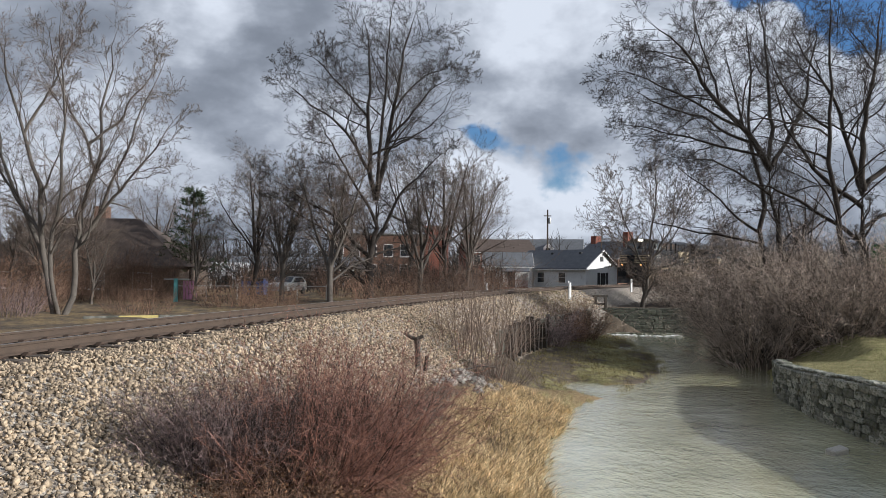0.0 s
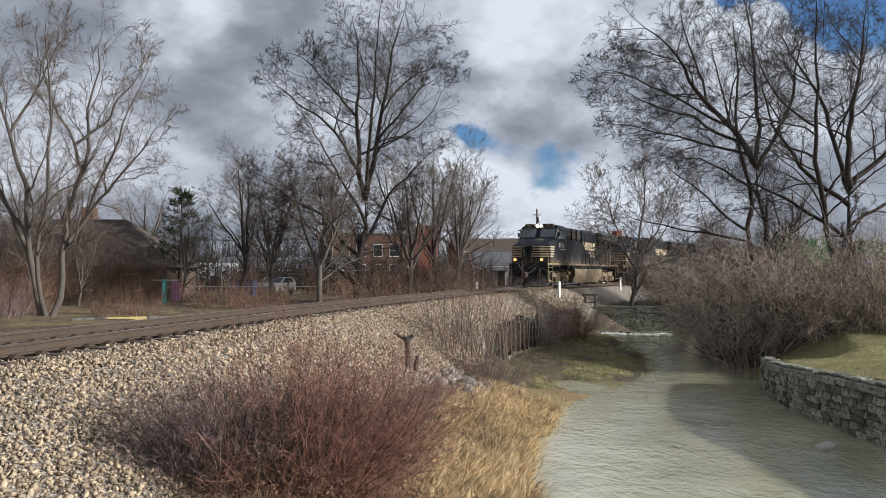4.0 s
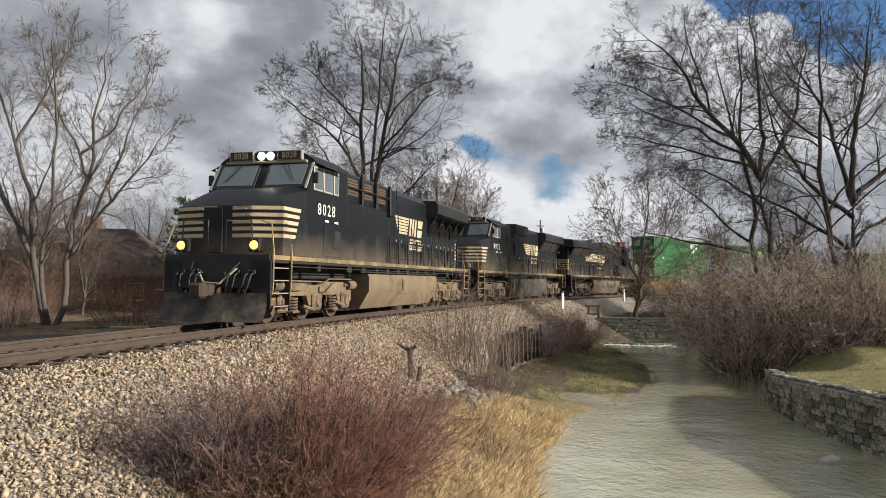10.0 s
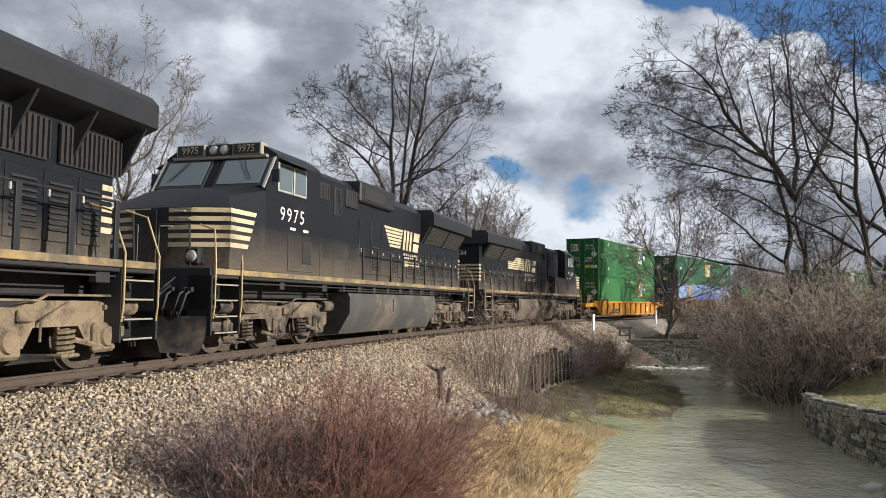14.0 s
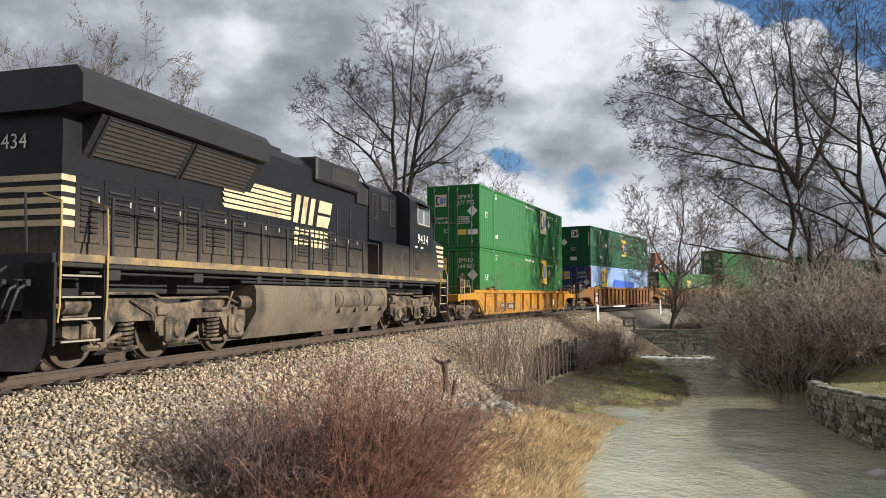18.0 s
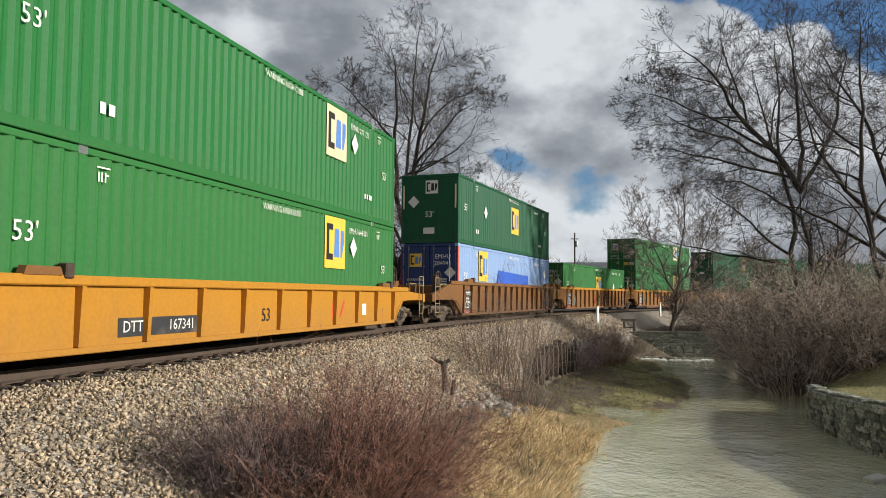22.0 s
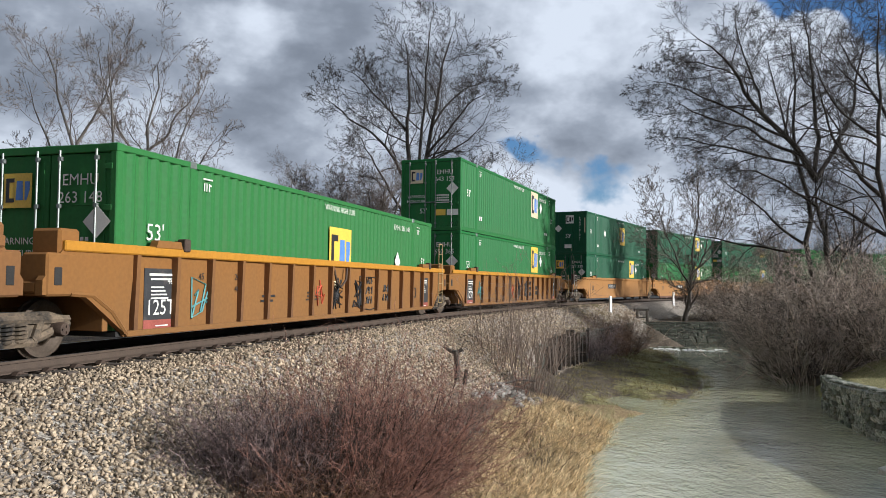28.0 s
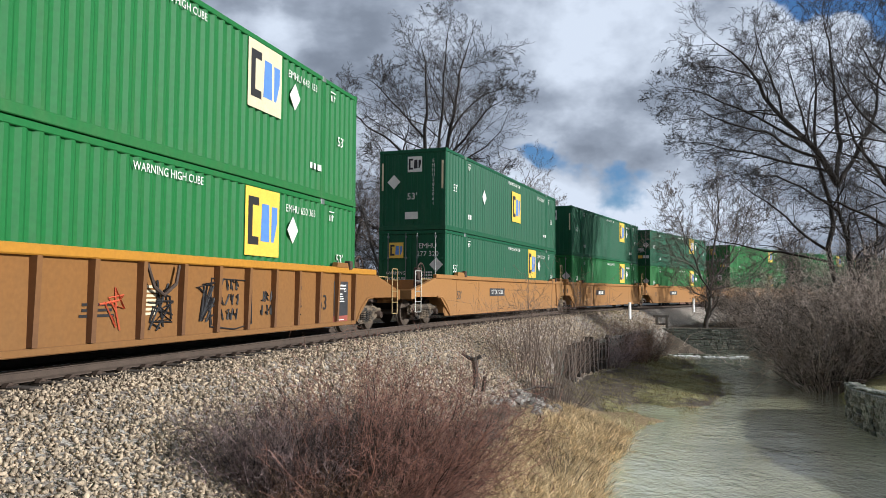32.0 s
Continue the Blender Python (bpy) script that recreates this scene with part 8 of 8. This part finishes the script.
        lay(plates([rect(-0.25, 0.25, -0.13, 0.13)]), xf, -0.02, 0.52, 0, "white_mark", ob, "white_label")
        for yy in (-1.17, 1.17):
            lay(plates([rect(-0.035, 0.035, -0.5, 0.5)]), X + 0.012, yy, 1.95, 0, "pale_mark", ob, "stripe_label")
        if number:
            for k, ch in enumerate(code + number.replace(" ", "")):
                write_on(ch, 0.17, xf, 0.82, 2.45 - k * 0.17, 0, "white_mark", ob)
    if patch:
        lay(plates([[(-2.9, 0.25), (2.9, 0.2), (2.9, 0.95), (-2.7, 1.1)]]), -0.3, CW + 0.003, 0.85, 1, "blue_patch", ob, "painted_patch", "darker blue repainted patch")
    return ob


# ---- well cars ----
MAT["car_yellow"] = dusty("yellow_car_paint", (0.42, 0.19, 0.018), (0.25, 0.14, 0.06), 0.0, 1.0, 0.35, 0.6, 1)
MAT["car_brown"] = dusty("rusty_yellow_car_paint", (0.225, 0.102, 0.028), (0.16, 0.092, 0.042), 0.1, 1.5, 0.40, 0.75, 1)
# paint of the rusty car; doubles as the shade tone of ribs elsewhere
MAT["car_rust_rib_shade"] = dusty("rust_brown_rib_shade_paint", (0.19, 0.09, 0.032), (0.10, 0.055, 0.036), 0.1, 1.5, 0.60, 0.8, 1)
MAT["car_orange"] = dusty("tan_orange_car_paint", (0.32, 0.155, 0.048), (0.26, 0.16, 0.085), 0.2, 1.4, 0.30, 0.6, 1)
MAT["stencil_black"] = surf("black_panel_paint", (0.03, 0.03, 0.032), 0.65, vary=0.2, scale=3, fine=30, bump=0.05, dirt=(0.12, 0.09, 0.07), dirt_amt=0.25)
MAT["red_panel"] = surf("red_panel_paint", (0.28, 0.07, 0.05), 0.65, vary=0.2, scale=3, fine=30, bump=0.05)
MAT["graffiti_teal"] = surf("teal_spray", (0.12, 0.33, 0.33), 0.7, vary=0.2, bump=0)


def car_truck(car, cx):
    b = Build().box(cx - 0.28, cx + 0.28, -1.0, 1.0, 0.42, 0.68, 0.04).box(cx - 0.35, cx + 0.35, -0.5, 0.5, 0.66, 0.78, 0.03)
    tr = part("truck", b, MAT["under"], car, "two-axle truck with coil springs")
    for s in (-1, 1):
        f = Build()
        f.prism([(cx - 1.15, 0.36), (cx - 1.15, 0.58), (cx - 0.75, 0.68), (cx + 0.75, 0.68), (cx + 1.15, 0.58), (cx + 1.15, 0.36), (cx + 0.8, 0.36), (cx + 0.45, 0.20), (cx - 0.45, 0.20), (cx - 0.8, 0.36)], "y", s * 1.0, s * 1.02)
        for (xa, za), (xb, zb) in (((-1.1, 0.5), (-0.45, 0.28)), ((-0.5, 0.26), (0.5, 0.26)), ((0.45, 0.28), (1.1, 0.5)), ((-1.1, 0.56), (1.1, 0.60)), ((-0.48, 0.26), (-0.62, 0.62)), ((0.48, 0.26), (0.62, 0.62))):
            f.tube([(cx + xa, s * 1.04, za), (cx + xb, s * 1.04, zb)], 0.065, 6)
        part("side_frame", f, MAT["truck_dark"], tr)
        for q in (-0.22, 0.0, 0.22):
            j = Build()
            coil(j, cx + q, s * 1.06, 0.28, 0.56, 0.085, 5, 0.024)
            part("spring", j, MAT["truck_dark"], tr)
        for q in (-0.89, 0.89):
            j = Build().lathe([(0.0, s * 1.2), (0.09, s * 1.2), (0.105, s * 1.16), (0.105, s * 1.02)][::-s], (cx + q, 0, 0.42), "y", 14)
            for k in range(3):
                a = k * 2.094
                j.box(cx + q + 0.05 * math.cos(a) - 0.015, cx + q + 0.05 * math.cos(a) + 0.015, s * 1.19, s * 1.22, 0.42 + 0.05 * math.sin(a) - 0.015, 0.42 + 0.05 * math.sin(a) + 0.015)
            part("bearing_cap", j, MAT["iron"], tr)
    for q in (-0.89, 0.89):
        wheelset(tr, cx + q, 0.42)


def ladder(car, x, s, z0, z1, mat, rungs=3):
    b = Build()
    for q in (-0.22, 0.22):
        b.tube([(x + q, s * 1.45, z0), (x + q, s * 1.45, z1)], 0.015, 6)
    b.tube([(x - 0.22, s * 1.45, z1), (x + 0.22, s * 1.45, z1)], 0.015, 6)
    for k in range(rungs):
        z = z0 + (z1 - z0) * k / rungs
        b.tube([(x - 0.22, s * 1.45, z), (x + 0.22, s * 1.45, z)], 0.013, 6)
    part("ladder", b, mat, car)


def well_car(style, label, front, rear, mark="", load="", digits=""):
    """One well unit. front, rear: 'coupler' for a car's end, 'joint' for a shared truck. style: low, ribbed, rusty or plain."""
    ob = thing("well_car", label, "rail car", group="well cars of the train")
    paint = MAT[{"low": "car_yellow", "ribbed": "car_brown", "rusty": "car_rust_rib_shade", "plain": "car_orange"}[style]]
    top, bot = (1.22, 0.22) if style == "low" else (1.55, 0.26)
    xf, xr = 8.35, -8.35
    for s in (-1, 1):
        sl = [(xf, top - 0.3), (xf - 0.05, bot), (xr + 0.05, bot), (xr, top - 0.3), (xr, top), (xf, top)]
        if style != "plain":
            sl[1], sl[2] = (xf - 0.42, bot), (xr + 0.42, bot)
        part("side_wall", Build().prism(sl, "y", s * 1.34, s * 1.37), paint, ob)
        part("top_chord", Build().box(xr - 0.9, xf + 0.9, s * 1.32, s * 1.46, top - 0.02, top + 0.13, 0.02), MAT["car_yellow"] if style == "ribbed" else paint, ob)
        part("bottom_chord", Build().box(xr + 0.45, xf - 0.45, s * 1.30, s * 1.43, bot - 0.01, bot + 0.09, 0.015), paint, ob)
        if style != "plain":
            n = 11 if style == "low" else 16
            # ribbed style: ribs coloured darker than their wall in place of their shading
            rib = Build().prism([(s * 1.365, top - 0.02), (s * 1.50, top - 0.02), (s * 1.46, bot + 0.1), (s * 1.365, bot + 0.1)], "x", -0.045, 0.045).mesh("rib", MAT["car_rust_rib_shade"] if style == "ribbed" else paint)
            for k in range(n):
                part("rib", rib, None, ob, at=pose(xr + 0.6 + (xf - xr - 1.2) * k / (n - 1), 0, 0))
        else:
            for k in range(7):
                x = xr + 1.2 + (xf - xr - 2.4) * k / 6
                part("weld_seam", Build().box(x - 0.012, x + 0.012, s * 1.368, s * 1.374, bot + 0.1, top - 0.03), paint, ob)
        for x in (xf - 1.4, xr + 1.4):      # corner guides for the boxes
            g = Build().prism([(x - 0.35, top + 0.12), (x - 0.3, top + 0.24), (x + 0.3, top + 0.24), (x + 0.35, top + 0.12)], "y", s * 1.33, s * 1.47)
            part("guide", g, MAT["car_rust_rib_shade"] if style == "low" else paint, ob)
            part("guide_latch", Build().box(x - 0.55, x - 0.38, s * 1.33, s * 1.5, top + 0.08, top + 0.3, 0.02), MAT["iron"], ob)
    part("floor", Build().box(xr + 0.3, xf - 0.3, -1.33, 1.33, 0.26, 0.34, 0.0), MAT["under"], ob)
    for e, how in ((1, front), (-1, rear)):
        xe = e * 8.35
        reach = 11.2 if how == "coupler" else 9.6
        part("bulkhead", Build().box(xe, xe - e * 0.12, -1.34, 1.34, 0.36, top - 0.05, 0.01), paint, ob)
        p = Build().box(xe, e * reach, -1.3, 1.3, 0.95, 1.1, 0.02)
        p.box(xe - e * 0.05, e * (reach - 0.2), -0.35, 0.35, 0.72, 0.98, 0.02)
        part("end_platform", p, paint, ob)
        for s in (-1, 1):
            a = Build().prism([(xe - e * 0.6, top), (xe + e * 0.9, top), (e * reach, 1.12), (e * reach, 0.92), (xe + e * 0.5, 0.92), (xe - e * 0.05, 0.55), (xe - e * 0.45, bot + 0.02)], "y", s * 1.30, s * 1.42)
            part("wheel_arch", a, paint, ob)
            rim = Build().tube([(xe + e * 0.75, s * 1.42, 0.93), (xe + e * 0.3, s * 1.42, 0.9), (xe - e * 0.1, s * 1.42, 0.66), (xe - e * 0.42, s * 1.42, bot + 0.06)], 0.035, 5)
            part("arch_rim", rim, paint, ob)
        if how == "coupler":
            c = Build().box(e * 10.9, e * 11.5, -0.13, 0.13, 0.72, 1.0, 0.03).box(e * 11.4, e * 11.85, -0.2, 0.14, 0.66, 1.04, 0.06)
            part("coupler", c, MAT["iron"], ob)
            for s in (-1, 1):
                ladder(ob, e * 10.75, s, 0.45, 1.75, MAT["frame_metal" if style == "plain" else "rail_gold"], 4)
                part("end_sill", Build().box(e * 11.0, e * 11.25, s * 0.3, s * 1.45, 0.85, 1.15, 0.02), paint, ob)
                part("grab_rail", Build().tube([(e * 9.6, s * 1.38, 1.1), (e * 9.6, s * 1.38, 1.5), (e * 10.3, s * 1.38, 1.5), (e * 10.3, s * 1.38, 1.1)], 0.018, 6), MAT["rail_gold"], ob)
            w = Build().tube([(e * 9.3 + 0.3 * math.cos(a * math.pi / 8), 0.9, 1.75 + 0.3 * math.sin(a * math.pi / 8)) for a in range(17)], 0.022, 6)
            w.tube([(e * 9.3 - 0.3, 0.9, 1.75), (e * 9.3 + 0.3, 0.9, 1.75)], 0.015, 5).tube([(e * 9.3, 0.9, 1.45), (e * 9.3, 0.9, 2.05)], 0.015, 5).box(e * 9.3 - 0.18, e * 9.3 + 0.18, 0.7, 0.88, 1.1, 1.9, 0.03)
            part("brake_wheel", w, MAT["iron"], ob)
        else:
            for s in (-1, 1):
                b = Build().box(e * 9.0, e * 9.55, s * 1.0, s * 1.44, 0.9, 1.5, 0.03).box(e * 8.9, e * 9.3, s * 0.9, s * 1.4, 1.45, 1.85, 0.04)
                part("end_post", b, paint, ob)
                part("slot", Build().box(e * 9.28, e * 9.42, s * 1.43, s * 1.45, 1.05, 1.3, 0.02), MAT["grille"], ob)
            if e < 0:
                for s in (-1, 1):
                    ladder(ob, -8.75, s, 0.45, 2.55, MAT["rail_gold"], 6)
        if how == "coupler":
            car_truck(ob, e * 9.45)
        elif e > 0:
            car_truck(ob, 9.82)
    # stencils on the side seen
    y = 1.376
    if style == "low":
        lay(plates([rect(-1.1, 1.1, -0.15, 0.15)]), 4.2, y + 0.0, 0.56, 1, "stencil_black", ob, "stencil_panel")
        write_on("DTTX", 0.26, 4.85, y + 0.006, 0.56, 1, "white_mark", ob)
        write_on(digits, 0.26, 3.62, y + 0.006, 0.56, 1, "white_mark", ob)
        write_on("53", 0.4, 0.55, y + 0.006, 0.64, 1, "ink_black", ob)
        write_on("45", 0.2, 8.0, y + 0.006, 0.9, 1, "ink_black", ob)
        lay(plates([rect(-0.16, 0.16, -0.16, 0.16)]), -5.3, y, 0.68, 1, "white_mark", ob, "data_plate")
        lay(plates([rect(-0.4, 0.0, 0, 0.4), [(0.1, 0), (0.25, 0), (0.5, 0.42), (0.36, 0.42)]]), -3.4, y, 0.5, 1, "red_edge", ob, "spray_mark")
    elif style in ("ribbed", "rusty"):
        dk = style == "ribbed"
        for e in (1, -1):
            x = e * 7.05
            lay(plates([rect(-0.42, 0.42, 0.28, 1.12)]), x, y, bot - 0.05, 1, "stencil_black", ob, "stencil_panel", "black panel with white lettering bars")
            lay(plates([rect(-0.42, 0.42, 0.1, 0.28)]), x, y, bot - 0.05, 1, "red_panel", ob, "red_panel")
            lay(plates([rect(-0.3, 0.3, 1.0, 1.04), rect(-0.26, 0.26, 0.93, 0.96)] + [rect(-0.25, 0.2 - 0.04 * k, 0.62 + 0.06 * k, 0.645 + 0.06 * k) for k in range(4)] + [rect(-0.12, 0.2, 0.17, 0.19)], 0.004), x, y + 0.006, bot - 0.05, 1, "white_mark", ob, "lettering_bars")
        write_on(load or "125T", 0.36, 7.05, y + 0.008, bot + 0.42, 1, "white_mark", ob)
        write_on("48", 0.14, 6.8, y + 0.008, bot + 0.86, 1, "white_mark", ob)
        write_on("53", 0.14, -7.3, y + 0.008, bot + 0.86, 1, "white_mark", ob)
        write_on("53", 0.5, -6.0, y + 0.006, bot + 0.55, 1, "ink_black", ob)
        write_on("45", 0.17, 5.9, y + 0.006, bot + 0.95, 1, "ink_black", ob)
        write_on("20", 0.17, 4.72, y + 0.006, bot + 0.95, 1, "ink_black", ob)
        write_on("40", 0.17, 4.72, y + 0.006, bot + 0.72, 1, "ink_black", ob)
        lay(plates([rect(-0.3, 0.2, 0.0, 0.05), rect(-0.25, 0.3, 0.1, 0.15)]), 3.5, y, bot + 0.45, 1, "ink_black", ob, "lettering_bars")
        lay(plates([rect(-0.35, 0.35, 0.0, 0.04), rect(-0.3, 0.3, 0.08, 0.12), rect(-0.3, 0.3, 0.16, 0.2)]), 1.4, y, bot + 0.45, 1, "ink_black", ob, "lettering_bars")
        lay(plates([rect(-0.2, 0.2, -0.25 + 0.07 * k, -0.21 + 0.07 * k) for k in range(7)]), 0.3, y, bot + 0.7, 1, "pale_mark", ob, "data_plate")
        if dk:
            r = random.Random(len(label) + len(digits) * 7 + (3 if rear == "joint" else 0))
            for x0_, m in ((0.0, "ink_black"), (-1.25, "ink_black"), (1.1, "red_edge"), (5.95, "graffiti_teal")):
                g = Build()
                for k in range(5 if m == "ink_black" else 2):
                    p = [(x0_ + r.uniform(-0.32, 0.32), 1.39, bot + r.uniform(0.2, 1.0)) for _ in range(6)]
                    g.tube(p, 0.016, 4)
                part("spray_mark", g, MAT[m], ob)
            r = random.Random(17)
            for x0_, z0_, rows, cols, w in ((-2.1, 0.3, 3, 4, 0.17), (-3.55, 0.35, 2, 4, 0.17), (-4.95, 0.2, 4, 1, 0.24)):
                for a in range(rows):
                    for c in range(cols):
                        px, pz = x0_ + (cols / 2 - c) * w, bot + z0_ + (rows - 1 - a) * 0.27
                        p = [(px + r.uniform(-0.07, 0.07), 1.385, pz + q) for q in (0.0, 0.2, r.uniform(0.06, 0.16), r.uniform(0, 0.2), 0.02)]
                        part("spray_mark", Build().tube(p, 0.015, 4), MAT["ink_black"], ob)
            part("spray_mark", Build().tube([(-1.4, 1.385, bot + 0.2), (-2.2, 1.385, bot + 0.12), (-2.8, 1.385, bot + 0.2), (-2.78, 1.385, bot + 1.02), (-1.42, 1.385, bot + 1.05), (-1.4, 1.385, bot + 0.2)], 0.015, 4), MAT["ink_black"], ob)
        if style == "ribbed" and front == "joint":
            part("chain", Build().tube([(0.45, 1.47, 1.5), (0.3, 1.49, 1.15), (0.05, 1.49, 1.02), (-0.25, 1.49, 1.2), (-0.35, 1.47, 1.5)], 0.03, 6), MAT["iron"], ob)
    else:
        lay(plates([rect(-1.0, 1.0, -0.16, 0.16)]), 2.4, y, 1.08, 1, "stencil_black", ob, "stencil_panel")
        if digits:
            write_on("DTTX " + digits, 0.26, 2.4, y + 0.006, 1.08, 1, "white_mark", ob)
        else:
            lay(plates([rect(-0.5, -0.2, -0.1, 0.1), rect(-0.1, 0.15, -0.1, 0.1), rect(0.25, 0.55, -0.1, 0.1)]), 2.4, y + 0.006, 1.08, 1, "white_mark", ob, "lettering_bars")
        write_on("53'", 0.42, 6.9, y + 0.006, 0.95, 1, "stencil_black", ob)
    return ob


RIDES = []      # (object, offset along the train, pivots, height, turned round)


def make_train():
    for kind, number, lit, side, off in (("late", 8028, True, 1, -64.65), ("mid", 9975, False, 1, -42.4), ("early", 9434, False, -1, -20.15)):
        RIDES.append((loco(kind, number, lit, side), off, 7.05, 0.0, side < 0))
    units = [  # style, front, rear, middle of the box
        ("low", "coupler", "coupler", 2.99, "167341"), ("rusty", "coupler", "joint", 26.515, ""), ("ribbed", "joint", "joint", 46.155, ""), ("ribbed", "joint", "coupler", 65.795, ""),
        ("plain", "coupler", "joint", 89.4, "732700"), ("plain", "joint", "joint", 109.04, ""), ("plain", "joint", "coupler", 128.68, ""),
        ("plain", "coupler", "joint", 152.2, ""), ("plain", "joint", "joint", 171.8, ""), ("plain", "joint", "coupler", 191.4, "")]
    words = {"low": "bright yellow low-sided well car with upright ribs", "rusty": "rust-brown well car unit with upright ribs", "ribbed": "dirty tan-yellow well car unit with ribs and spray paint",
             "plain": "tan-orange smooth-sided well car unit"}
    for style, f, r, mid, digits in units:
        RIDES.append((well_car(style, words[style], f, r, digits=digits), mid, 9.4, 0.0, False))
    low, high = 0.36, 0.36 + CH + 0.02
    boxes = [  # place, height, paint, doors first, sign, code, number
        (2.99, low, "green_old", True, "yellow_mark", "EMHU", "644 001", {}), (2.99, high, "green", True, "pale_mark", "EMHU", "277 723", {}),
        (26.515, low, "blue_old", True, "yellow_mark", "EMHU", "204945", {"x_sign": 4.73, "x_diamond": -6.9, "z_sign": 2.05, "patch": True, "end_paint": "blue_dark", "post_paint": "red_edge"}), (26.515, high, "green_deep", False, "yellow_mark", "", "", {"x_sign": -0.5, "x_diamond": 4.4, "z_sign": 1.65}),
        (46.155, low, "green_old", True, "yellow_mark", "EMHU", "263 148", {"x_sign": -0.3, "z_sign": 1.5}),
        (65.795, low, "green", True, "yellow_mark", "EMHU", "650 365", {}), (65.795, high, "green", True, "pale_mark", "EMHU", "643 153", {}),
        (89.4, low, "green_deep", True, "yellow_mark", "EMHU", "277 320", {}), (89.4, high, "green_deep", False, "yellow_mark", "EMHU", "282061", {"x_sign": -0.6, "x_diamond": 3.9, "z_sign": 1.65}),
        (109.04, low, "green", True, "yellow_mark", "", "", {}), (109.04, high, "green_deep", False, "yellow_mark", "", "", {}),
        (128.68, low, "green_old", True, "yellow_mark", "", "", {}), (128.68, high, "green_deep", True, "yellow_mark", "", "", {}),
        (152.2, low, "green", False, "yellow_mark", "", "", {}), (152.2, high, "green_old", True, "yellow_mark", "", "", {}),
        (171.8, low, "green_deep", True, "yellow_mark", "", "", {}), (171.8, high, "green", False, "yellow_mark", "", "", {}),
        (191.4, low, "green", True, "yellow_mark", "", "", {}), (191.4, high, "green_deep", True, "yellow_mark", "", "", {})]
    names = {"green": "green corrugated steel container", "green_deep": "deep green corrugated steel container", "green_old": "faded green corrugated steel container", "blue_old": "faded light blue corrugated container"}
    for mid, z, paint, doors, sign, code, number, more in boxes:
        lab = names[paint] + (" resting in a well car" if z < 1 else " stacked on another container")
        RIDES.append((container(paint, lab, doors, code, sign, number=number, **more), mid, 9.4, z, False))


make_train()


def motions():
    """The run of the train: every vehicle and box along the curve, every wheelset turning."""
    back = pose(0, 0, 0, 0, 0, 180)
    for ob, off, half, z, turned in RIDES:
        rows = []
        for t in range(33):
            m = pose(0, 0, z) @ ride(off, half, t)
            rows.append((t, m @ back if turned else m))
        walk(ob, rows)
    ways = {}
    for ob, x, r in WHEELS:
        top = ob.parent.parent
        sign = -1 if [q for q in RIDES if q[0] == top][0][4] else 1
        if (r, sign) not in ways:
            ways[r, sign] = [(k / 15, sign * math.degrees((gone(k / 15) - gone(0)) / r)) for k in range(481)]
        walk(ob, [(t, pose(x, 0, r, 0, a, 0)) for t, a in ways[r, sign]])


motions()
